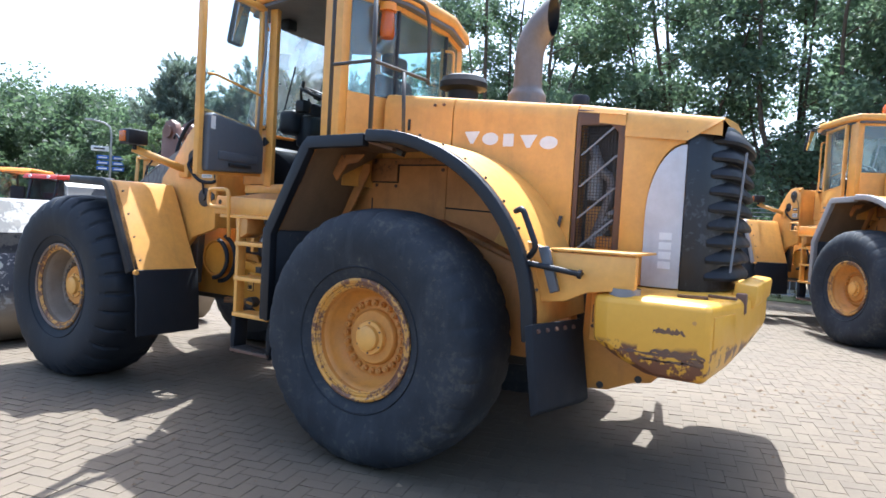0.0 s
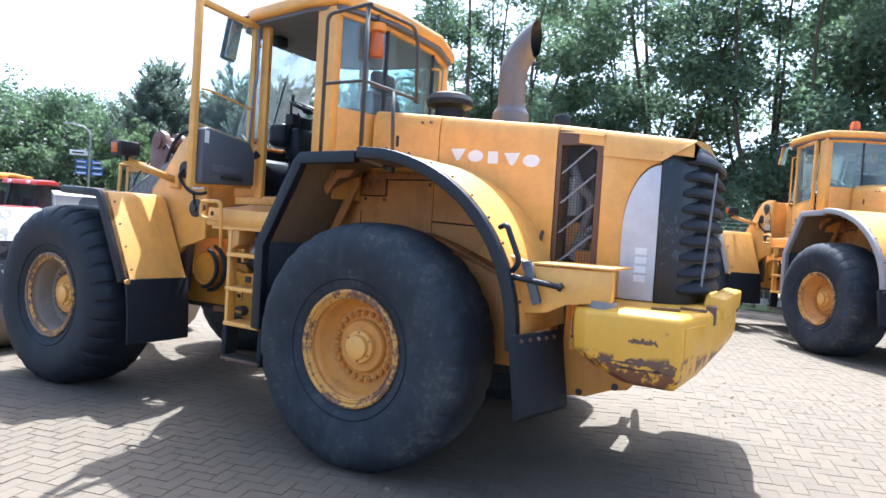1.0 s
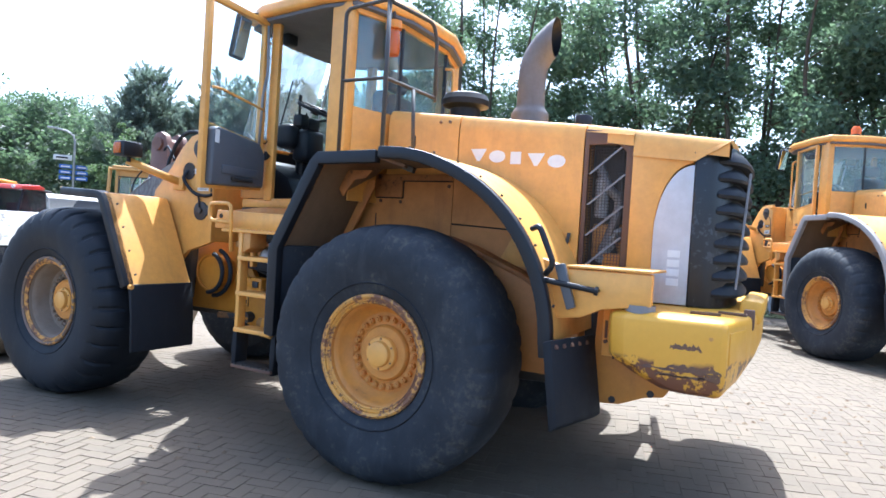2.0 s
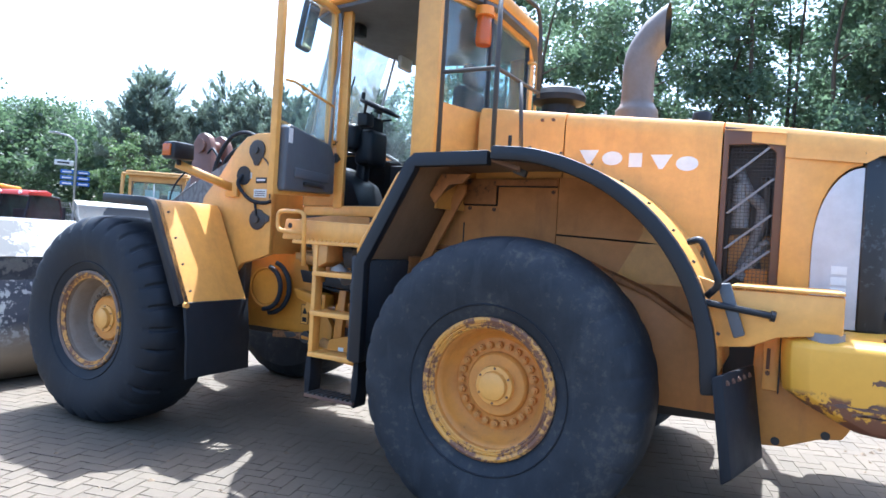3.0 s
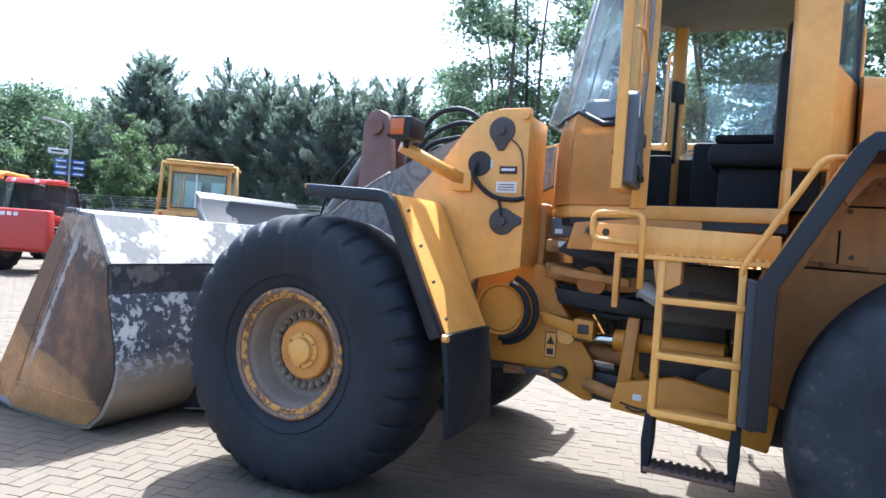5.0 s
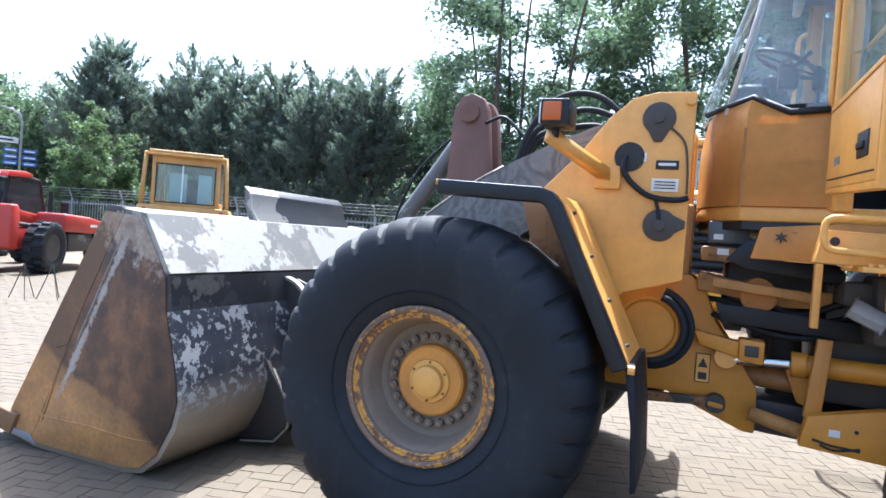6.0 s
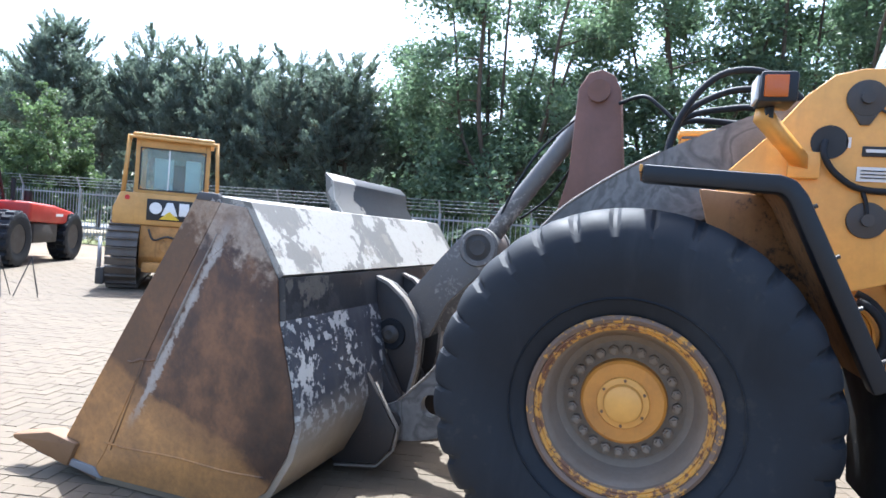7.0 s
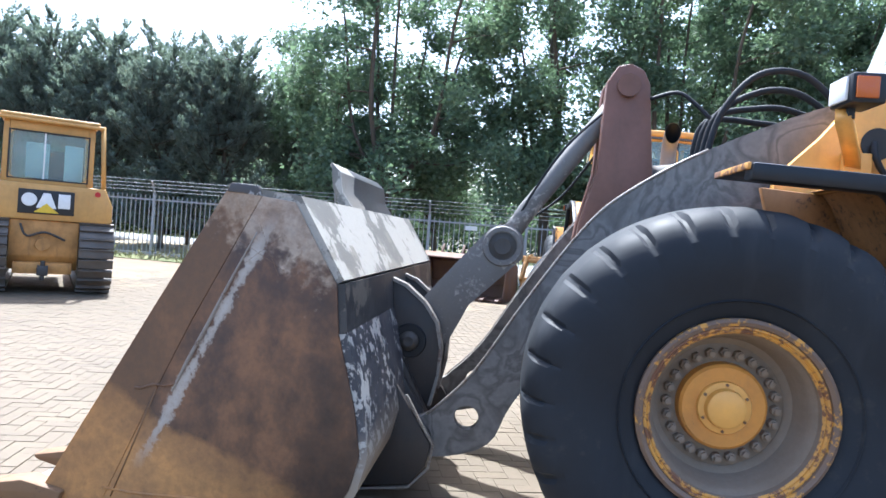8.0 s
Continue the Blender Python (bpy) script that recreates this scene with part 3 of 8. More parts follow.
def wheel(parent, cx, cz, y_out, sign, dusty, name="wheel", lugs=30, dish=0.0):
    """A loader wheel: tyre, rim, disc, hub and nuts. y_out: plane of the hub's face; sign: +1 if the inside lies at larger y."""
    wh = new(name)
    wh.parent = parent
    s = sign

    def tread(r, h, a):
        d = abs((h - y_out) * s + dish - 0.235)
        if r > 0.77:
            k = (a * lugs / (2 * math.pi) + (0.5 if (h - y_out) * s + dish > 0.235 else 0.0)) % 1.0
            if d > 0.12:
                if k < 0.15:
                    return r - (0.022 if dusty else 0.012)
                u = 2 * (k - 0.15) / 0.85 - 1
                return r + (0.009 if dusty else 0.004) * (1 - u * u) - 0.004
        return r

    Y = lambda h: y_out + s * (h - dish)
    D = lambda h: y_out + s * h
    prof = [(0.40, Y(-0.04)), (0.44, Y(-0.065)), (0.50, Y(-0.085)), (0.58, Y(-0.105)), (0.66, Y(-0.11)), (0.73, Y(-0.10)), (0.785, Y(-0.075)), (0.815, Y(-0.045)), (0.84, Y(-0.01)),
            (0.853, Y(0.05)), (0.862, Y(0.12)), (0.865, Y(0.235)), (0.862, Y(0.35)), (0.853, Y(0.42)), (0.84, Y(0.48)), (0.80, Y(0.53)), (0.70, Y(0.57)), (0.55, Y(0.555)), (0.40, Y(0.50))]
    bm = lathe(prof, lugs * 10, (cx, 0, cz), "y", True, tread)
    for v in bm.verts:
        if v.co.z < 0.03:
            v.co.z = 0.004 + max(0.0, (v.co.z + 0.03)) * 0.4
    tyre = part("tyre", bm, "rubber" if dusty else "rubber_dusty", wh, "worn black rubber tyre with dusty tread", 0.42)
    for rr, w, h in ((0.475, 0.006, -0.080),):
        part("sidewall_rib", lathe([(rr - w, Y(h + 0.004)), (rr, Y(h - 0.005)), (rr + w, Y(h + 0.002))], 72, (cx, 0, cz)), "rubber", tyre)
    rim_mat = "rim_dust" if dusty else "rim"
    face = 0.052 if dish > 0.03 else 0.07
    part("rim_flange", lathe([(0.365, Y(-0.03)), (0.372, Y(-0.058)), (0.388, Y(-0.066)), (0.402, Y(-0.058)), (0.404, Y(-0.03)), (0.385, Y(0.0))], 72, (cx, 0, cz)), "flange_steel" if dusty else "flange", wh, "chipped yellow rim flange with rust")
    part("rim_barrel", lathe([(0.372, Y(-0.035)), (0.345, Y(-0.02)), (0.34, Y(0.005)), (0.328, Y(0.015)), (0.319, Y(0.045)), (0.296, D(0.085)), (0.268, D(0.105)), (0.266, D(0.15)), (0.34, D(0.15)), (0.345, Y(0.07)), (0.385, Y(0.02))], 72, (cx, 0, cz)), rim_mat, wh)
    part("bead_ring", lathe([(0.352, Y(-0.038)), (0.360, Y(-0.050)), (0.368, Y(-0.048)), (0.370, Y(-0.03))], 72, (cx, 0, cz)), "flange", wh, "rust-edged bead ring")
    part("lock_ring", lathe([(0.338, Y(-0.032)), (0.347, Y(-0.042)), (0.357, Y(-0.034)), (0.347, Y(-0.02))], 72, (cx, 0, cz)), "flange", wh)
    part("disc", lathe([(0.0, D(face)), (0.172, D(face)), (0.184, D(face + 0.01)), (0.19, D(0.10)), (0.19, D(0.15)), (0.0, D(0.15))], 64, (cx, 0, cz), "y", False), "rim", wh)
    part("disc_flange", lathe([(0.19, D(0.104)), (0.268, D(0.108)), (0.268, D(0.15)), (0.19, D(0.15))], 64, (cx, 0, cz)), rim_mat, wh)
    hub = part("hub", lathe([(0.0, D(0.0)), (0.070, D(0.0)), (0.080, D(0.006)), (0.084, D(0.022)), (0.086, D(0.034)), (0.110, D(0.037)), (0.114, D(0.044)), (0.114, D(0.09)), (0.0, D(0.09))], 40, (cx, 0, cz), "y", False), "yellow", wh)
    for i in range(6):
        a = 2 * math.pi * i / 6 + 0.5
        part("hub_bolt", rod((cx + 0.100 * math.cos(a), D(0.045), cz + 0.100 * math.sin(a)), (cx + 0.100 * math.cos(a), D(0.030), cz + 0.100 * math.sin(a)), 0.007, 6), "rust", hub)
    nut = None
    for i in range(24):
        a = 2 * math.pi * i / 24
        at = Vector((cx + 0.229 * math.cos(a), D(0.085), cz + 0.229 * math.sin(a)))
        if nut is None:
            nut = part("wheel_nut", join(rod((0, s * 0.03, 0), (0, -s * 0.010, 0), 0.024, 6, None, 0.004), rod((0, s * 0.03, 0), (0, -s * 0.022, 0), 0.015, 8, None, 0.004)), rim_mat, wh)
            nut.location = at
        else:
            o = nut.copy()
            scene.collection.objects.link(o)
            o.location, o.rotation_euler = at, (0, a, 0)
    return wh


REAR_ARCH = [(-1.02, 0.84), (-1.02, 1.50), (-0.68, 2.13), (-0.62, 2.185), (-0.10, 2.20)] + arc(0.0, 1.03, 1.17, 86, 2, 22) + [(1.18, 0.98)]
FRONT_ARCH = [(-3.55, 1.885), (-3.02, 1.865), (-2.96, 1.845), (-2.915, 1.79), (-2.56, 1.06)]


def rear_fender(parent, strip_mat="black", mirror=False):
    f = new("rear_fender")
    f.parent = parent
    g = flip if mirror else (lambda b: b)
    part("fender_panel", g(sheet(REAR_ARCH[1:-1], -0.015, 0.07, 0.90)), "yellow", f)
    part("edge_strip", g(sheet(REAR_ARCH[:4] + [(-0.125, 2.195)], -0.085, 0.025, 0.095, 0.015)), strip_mat, f, "black rubber edge strip")
    part("edge_strip", g(sheet([(x, z + 0.02 * max(0.0, 1 - (x + 0.1) / 0.5)) for x, z in REAR_ARCH[4:]], -0.08, 0.012, 0.095, 0.012)), strip_mat, f)
    for i in range(9):
        x, z = arc(0.0, 1.03, 1.183, 84 - i * 9, 0, 1)[0]
        part("strip_bolt", g(rod((x, 0.055, z - 0.004), (x * 1.007, 0.055, z + 0.008), 0.009, 6)), "dark", f)
    part("front_flap", g(prism([(-1.06, 1.52), (-0.95, 1.50), (-0.99, 0.82), (-1.06, 0.84)], 0.06, 0.62, "y", 0.01)), "flap_lifted", f, "hanging rubber flap, grey lifted against the shade")
    askew = Matrix(((1, 0.24, 0, 0.02), (0, 1, 0, 0), (0, 0, 1, 0), (0, 0, 0, 1)))
    part("mud_flap", g(moved(prism([(1.15, 1.08), (1.20, 1.10), (1.27, 0.62), (1.22, 0.58)], -0.08, 0.42, "y", 0.012), askew)), "flap", f, "hanging black rubber mud flap")
    for i in range(5):
        y = 0.0 + i * 0.085
        part("flap_bolt", g(moved(rod((1.215, y - 0.03, 1.06), (1.195, y - 0.03, 1.05), 0.013, 6), askew)), "rust", f)
    # inner plates, browner than the panels for dirt and painted-in shade
    for x0, x1 in ((-0.98, 0.052), (0.058, 1.14)):
        n = 12
        xs = [x0 + (x1 - x0) * k / n for k in range(n + 1)]
        topz = lambda x: (1.42 + (x + 0.98) * 1.9 if x < -0.61 else 2.12) if x < -0.05 else 1.03 + math.sqrt(max(0.0, 1.135 ** 2 - x * x))
        part("arch_plate", g(prism([(x, min(topz(x), 2.13)) for x in xs] + [(x1, 0.80), (x0, 0.80)], 0.835, 0.85, "y", 0.0)), "arch", f, "dirty inner arch plate, browned for the fender's shade")
    # raised cover with a stepped lower edge, seams and screws
    part("stepped_cover", g(prism([(-0.66, 2.118), (-0.66, 1.935), (-0.395, 1.935), (-0.395, 2.07), (0.045, 2.07), (0.045, 2.118)], 0.818, 0.834, "y", 0.003)), "arch_soiled_shade", f, "grimy stepped cover plate")
    part("cover_foot", g(prism([(-0.84, 1.60), (-0.50, 1.59), (-0.50, 1.615), (-0.84, 1.63)], 0.80, 0.834, "y", 0.003)), "arch_soiled_shade", f)
    for p, q in (((-0.66, 1.93), (-0.39, 1.93)), ((-0.39, 1.93), (-0.39, 2.066)), ((-0.39, 2.066), (0.05, 2.066)), ((-0.86, 1.59), (-0.30, 1.585)), ((0.06, 1.742), (0.72, 1.715)), ((-0.64, 1.60), (-0.64, 1.80))):
        part("seam", g(rod((p[0], 0.832, p[1]), (q[0], 0.832, q[1]), 0.0055, 4)), "ink", f)
    for x, z in ((-0.60, 1.905), (-0.41, 1.90), (-0.37, 2.09), (0.02, 2.03), (-0.58, 1.66), (-0.05, 2.10)):
        part("plate_screw", g(rod((x, 0.834, z), (x, 0.826, z), 0.014, 8)), "rust", f)
    part("frame_side", g(prism([(0.08, 1.60), (0.30, 1.555), (0.72, 1.39), (1.02, 1.20), (1.13, 1.12), (1.15, 0.74), (0.06, 0.74)], 0.70, 0.74, "y", 0.006)), "arch", f, "dusty yellow frame side")
    part("frame_ledge", g(prism([(0.06, 1.655), (0.30, 1.585), (0.72, 1.42), (1.04, 1.225), (1.02, 1.195), (0.72, 1.385), (0.30, 1.55), (0.06, 1.60)], 0.66, 0.834, "y", 0.006)), "arch_soiled_shade", f, "grimy, shade-darkened ledge above the tyre")
    part("torn_bracket", g(moved(box(-0.09, 0.09, -0.05, 0.05, -0.012, 0.012, 0.004), pose(-0.06, 0.16, 2.125, 0, 16, 20))), "rust", f, "bent rusty bracket")
    part("torn_bracket", g(moved(box(-0.04, 0.04, -0.03, 0.03, -0.02, 0.02, 0.006), pose(-0.02, 0.30, 2.10, 0, 20, 10))), "dark", f)
    # grey-brown lining sheet carries grime plus the dimness beneath the fender
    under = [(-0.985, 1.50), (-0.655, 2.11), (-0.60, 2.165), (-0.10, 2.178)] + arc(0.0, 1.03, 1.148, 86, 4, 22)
    part("arch_underside", g(sheet(under, -0.006, 0.10, 0.83)), "arch_grey", f, "dirty, shade-darkened inside of the fender")
    part("arch_rib", g(prism([(-0.64, 2.06), (-0.58, 2.06), (-0.58, 2.0), (-0.87, 1.46), (-0.94, 1.46)], 0.70, 0.725, "y", 0.004)), "arch", f, "dirty, shade-darkened rib inside the fender")
    part("arch_rib", g(prism([(-0.62, 2.10), (-0.40, 2.10), (-0.46, 2.04), (-0.56, 2.03), (-0.66, 1.90), (-0.70, 1.96)], 0.40, 0.42, "y", 0.004)), "arch_soiled_shade", f)
    part("inner_front_wall", g(prism([(-0.975, 0.86), (-0.96, 0.86), (-0.93, 1.52), (-0.955, 1.53)], 0.60, 0.834, "y", 0.0)), "arch_soiled_shade", f)
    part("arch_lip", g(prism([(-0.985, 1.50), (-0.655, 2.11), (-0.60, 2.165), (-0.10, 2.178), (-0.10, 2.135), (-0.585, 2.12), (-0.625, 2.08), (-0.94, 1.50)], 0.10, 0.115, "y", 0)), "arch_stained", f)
    return f


def front_fender(parent, strip_mat="black", mirror=False):
    f = new("front_fender")
    f.parent = parent
    g = flip if mirror else (lambda b: b)
    part("fender_panel", g(sheet([(-3.02, 1.852)] + FRONT_ARCH[2:], -0.018, 0.03, 0.66)), "yellow", f)
    # darker brown sheet laid over the panel's inner face
    part("fender_lining", g(sheet([(x - 0.03, z - 0.014) for x, z in [(-3.02, 1.852)] + FRONT_ARCH[2:]], 0.004, 0.05, 0.61)), "arch_stained", f, "dark brown fender lining")
    part("fender_top", g(sheet([(-3.55, 1.875), (-3.015, 1.855)], -0.02, 0.02, 0.44)), "black" if strip_mat == "black" else "yellow", f)
    part("front_lip", g(box(-3.565, -3.55, 0.0, 0.44, 1.855, 1.885, 0.004)), "flange", f, "chipped yellow front edge")
    part("fender_gusset", g(prism([(-3.28, 1.85), (-2.96, 1.83), (-2.60, 1.12), (-2.80, 0.98), (-3.12, 1.30)], 0.62, 0.66, "y", 0.008)), "arch_stained", f)
    part("edge_strip", g(sheet(FRONT_ARCH, -0.075, -0.015, 0.085, 0.015)), strip_mat, f, "black rubber edge strip")
    part("mud_flap", g(prism([(-2.575, 1.07), (-2.535, 1.07), (-2.50, 0.80), (-2.485, 0.50), (-2.51, 0.49), (-2.53, 0.80)], 0.02, 0.66, "y", 0.006)), "flap", f, "hanging black rubber mud flap")
    for z in (1.15, 1.35, 1.55, 1.75):
        x = -2.915 + (1.79 - z) * 0.486
        part("strip_bolt", g(rod((x + 0.02, 0.09, z), (x + 0.035, 0.09, z + 0.007), 0.009, 6)), "dark", f)
    part("corner_bolt", g(rod((-2.56, 0.03, 1.05), (-2.53, 0.03, 1.05), 0.022, 8)), "yellow", f)
    return f


HOOD_TOP = [(-0.58, 2.655), (0.065, 2.59), (1.065, 2.485), (1.985, 2.355)]


def hood_top(x):
    for (a, za), (b, zb) in zip(HOOD_TOP, HOOD_TOP[1:]):
        if x <= b:
            return za + (zb - za) * (x - a) / (b - a)
    return HOOD_TOP[-1][1]


def half_y(x):
    """Left face of the engine hood: it widens a little towards the rear."""
    return 0.86 - 0.10 * max(0.0, (x - 0.2)) / 1.7


def hood_panel(x0, x1, z0a, z0b, crown=0.05):
    """A piece of the hood between two seams, from one side over the top to the other, rounded at its shoulders."""
    bm = bmesh.new()
    rows = []
    for x in np.linspace(x0, x1, 5):
        y, zt = half_y(x), hood_top(x)
        zb = z0a + (z0b - z0a) * (x - x0) / (x1 - x0)
        pts = [(y - 0.01, zb), (y, zb + 0.3 * (zt - zb)), (y, zt - 0.12), (y + 0.012, zt - 0.055), (y + 0.04, zt - 0.015), (y + 0.09, zt), (YC - 0.2, zt + crown * 0.7), (YC, zt + crown)]
        pts += [(2 * YC - a, b) for a, b in pts[-2::-1]]
        rows.append([bm.verts.new((x, a, b)) for a, b in pts])
    for a, b in zip(rows, rows[1:]):
        for i in range(len(a) - 1):
            bm.faces.new((a[i], a[i + 1], b[i + 1], b[i]))
    bm.faces.new(rows[0][::-1])
    bm.faces.new(rows[-1])
    bmesh.ops.recalc_face_normals(bm, faces=bm.faces)
    return bm


def hood_shapes(parent, x0, x1, z0, z1, y, slope, mat="white"):
    """Five plain white shapes on the hood."""
    w = (x1 - x0) / 5
    for i, kind in enumerate(("wedge", "disc", "block", "wedge", "disc")):
        a, b = x0 + i * w + 0.012, x0 + (i + 1) * w - 0.012
        zz = [z0 + slope * (i + 0.5) * w, z1 + slope * (i + 0.5) * w]
        yy = half_y((a + b) / 2) - 0.004
        if kind == "wedge":
            pts = [(a, zz[1]), (b, zz[1]), ((a + b) / 2 + 0.012, zz[0]), ((a + b) / 2 - 0.012, zz[0])]
        elif kind == "disc":
            pts = [((a + b) / 2 + (b - a) / 2 * math.cos(k * math.pi / 10), (zz[0] + zz[1]) / 2 + (zz[1] - zz[0]) / 2 * math.sin(k * math.pi / 10)) for k in range(20)]
        else:
            pts = [(a + 0.02, zz[0]), (b - 0.03, zz[0]), (b - 0.03, zz[1]), (a + 0.02, zz[1])]
        part("name_shape", prism(pts, yy, yy + 0.012, "y", 0), mat, parent, "plain white shape")


def louvre(plan, z):
    """One slat of the grille: its lip stands out below and falls back into the shell above."""
    bm = bmesh.new()
    rings = []
    for s, dz in ((0.93, 0.0), (0.99, 0.004), (1.0, 0.022), (0.985, 0.048), (0.95, 0.075), (0.91, 0.098)):
        rings.append([bm.verts.new((1.80 + (x - 1.80) * (1 + (s - 1) * 2.2), YC + (y - YC) * s, z + dz)) for x, y in plan])
    n = len(plan)
    for a, b in zip(rings, rings[1:]):
        for i in range(n):
            bm.faces.new((a[i], a[(i + 1) % n], b[(i + 1) % n], b[i]))
    bm.faces.new(rings[0][::-1])
    bm.faces.new(rings[-1])
    bmesh.ops.recalc_face_normals(bm, faces=bm.faces)
    return bm


def engine_hood(parent, detailed=True):
    h = new("engine_hood")
    h.parent = parent
    part("front_panel", hood_panel(-0.58, 0.06, 1.62, 1.62), "yellow", h)
    part("middle_panel", hood_panel(0.07, 1.06, 1.46, 1.46), "yellow", h)
    part("rear_shoulder", join(hood_panel(1.07, 1.40, 2.42, 2.385), hood_panel(1.40, 1.79, 2.25, 2.21), hood_panel(1.79, 1.985, 2.21, 2.325)), "yellow", h)
    part("rear_post", prism([(1.40, 1.30), (1.56, 1.30), (1.56, 1.70)] + [(1.78 - 0.22 * math.cos(k * math.pi / 20), 1.75 + 0.45 * math.sin(k * math.pi / 20)) for k in range(0, 11)] + [(1.78, 2.26), (1.40, 2.30)], 0.785, 0.84, "y", 0.008), "yellow", h)
    part("rear_post", flip(prism([(1.40, 1.30), (1.56, 1.30), (1.56, 1.70)] + [(1.78 - 0.22 * math.cos(k * math.pi / 20), 1.75 + 0.45 * math.sin(k * math.pi / 20)) for k in range(0, 11)] + [(1.78, 2.26), (1.40, 2.30)], 0.785, 0.84, "y", 0.008)), "yellow", h)
    grey = [(1.56, 1.30), (1.56, 1.70)] + [(1.79 - 0.23 * math.cos(k * math.pi / 20), 1.74 + 0.45 * math.sin(k * math.pi / 20)) for k in range(0, 11)] + [(1.79, 1.30)]
    gp = part("grey_side_panel", prism(grey, 0.775, 0.835, "y", 0.006), "grey", h, "light grey curved side panel")
    part("grey_side_panel", flip(prism(grey, 0.775, 0.835, "y", 0.006)), "grey", h)
    for i in range(4):
        part("model_bar", box(1.66, 1.735, 0.768, 0.776, 1.42 + i * 0.06, 1.465 + i * 0.06, 0), "white", gp, "pale marking bar")
    # screened side opening
    part("screen_recess", box(1.08, 1.40, 1.00, 1.80, 1.45, 2.38, 0.01), "dark", h)
    part("screen_frame", prism([(1.07, 1.45), (1.10, 1.45), (1.10, 2.33), (1.30, 2.33), (1.355, 2.28), (1.355, 1.45), (1.40, 1.45), (1.40, 2.30), (1.385, 2.36), (1.34, 2.405), (1.07, 2.44)], 0.80, 0.83, "y", 0.004), "rust", h, "rust-brown screen frame")
    if detailed:
        wires = bmesh.new()
        bits = []
        for i in range(13):
            bits.append(box(1.097 + i * 0.021, 1.100 + i * 0.021, 0.818, 0.821, 1.46, 2.34, 0))
        for i in range(42):
            bits.append(box(1.09, 1.36, 0.8215, 0.8245, 1.465 + i * 0.021, 1.468 + i * 0.021, 0))
        part("wire_screen", join(wires, *bits), "dark", h, "rusty wire mesh screen", 0)
        for i in range(4):
            z = 1.50 + i * 0.21
            part("screen_bar", prism([(1.10, z), (1.12, z), (1.36, z + 0.21), (1.34, z + 0.21)], 0.806, 0.814, "y", 0), "steel", h, "bright bare steel bar")
        part("engine_pipe", tube([(1.15, 0.93, 2.2), (1.22, 0.90, 2.05), (1.30, 0.92, 1.95), (1.26, 0.91, 1.75), (1.20, 0.93, 1.6)], 0.035, 10, 6), "steel", h)
        part("filter_box", box(1.22, 1.35, 0.86, 0.94, 1.47, 1.60, 0.012), "orange", h, "orange ribbed box")
        for k in range(5):
            part("wrapped_pipe", moved(box(-0.035, 0.035, -0.02, 0.02, -0.03, 0.03, 0.012), pose(1.20 + 0.03 * k, 0.88, 1.56 + 0.045 * k, 15 * k, 30, 20 * k)), "galv", h, "crumpled bright foil")
        part("engine_block", box(1.12, 1.36, 0.93, 1.01, 1.55, 1.80, 0.02), "yellow_dirty", h)
        part("engine_filter", rod((1.18, 0.92, 1.85), (1.18, 0.92, 2.1), 0.05, 16, None, 0.01), "galv", h)
        part("engine_pipe", tube([(1.32, 0.93, 1.5), (1.27, 0.90, 1.7), (1.32, 0.91, 1.9), (1.30, 0.93, 2.15)], 0.022, 8, 6), "dark", h)
    # rear grille with thick louvres
    plan = [(1.785, 0.765), (1.90, 0.80), (1.985, 0.90), (2.03, 1.10), (2.045, 1.40), (2.03, 1.70), (1.985, 1.90), (1.90, 2.0), (1.785, 2.035)]
    part("grille_shell", prism(plan, 1.28, 2.27, "z", 0.03, 3), "grille", h, "weathered black plastic grille shell")
    cap = hood_cap(plan)
    part("grille_cap", cap, "grille", h)
    for i in range(9):
        z = 1.36 + i * 0.105
        lou = [(1.93, 0.825), (2.00, 0.865), (2.052, 0.94), (2.088, 1.10), (2.10, 1.40), (2.088, 1.70), (2.052, 1.86), (2.00, 1.935), (1.93, 1.975)]
        part("louvre", louvre(lou, z), "grille_matt", h)
    part("grille_stay", rod((2.06, 0.93, 1.42), (2.10, 0.98, 2.16), 0.008, 6), "steel", h, "thin bright steel stay")
    hood_shapes(h, 0.165, 0.945, 2.235, 2.325, 0.86, -0.085)
    # lower side covers
    part("side_cover", box(-1.0, 0.06, 0.875, 0.92, 0.95, 1.60, 0.01), "yellow_dirty", h)
    part("side_cover", box(0.075, 1.06, 0.875, 0.92, 0.95, 1.45, 0.01), "yellow_dirty", h)
    part("cover_hatch", box(-0.55, -0.10, 0.862, 0.885, 1.68, 1.86, 0.006), "yellow_dirty", h)
    part("cover_hatch", box(0.10, 0.62, 0.862, 0.885, 1.16, 1.43, 0.006), "yellow_dirty", h)
    part("hood_slot", box(-0.345, -0.32, 0.852, 0.864, 2.34, 2.43, 0.004), "ink", h)
    part("latch", tube([(1.00, 0.80, 1.45), (1.005, 0.79, 1.55), (0.98, 0.79, 1.6), (1.0, 0.79, 1.72)], 0.014, 6, 3), "dark", h)
    for x in (-0.10, -0.02):
        part("hood_screw", rod((x, 0.862, 2.53), (x, 0.85, 2.53), 0.012, 8), "rust", h)
    return h


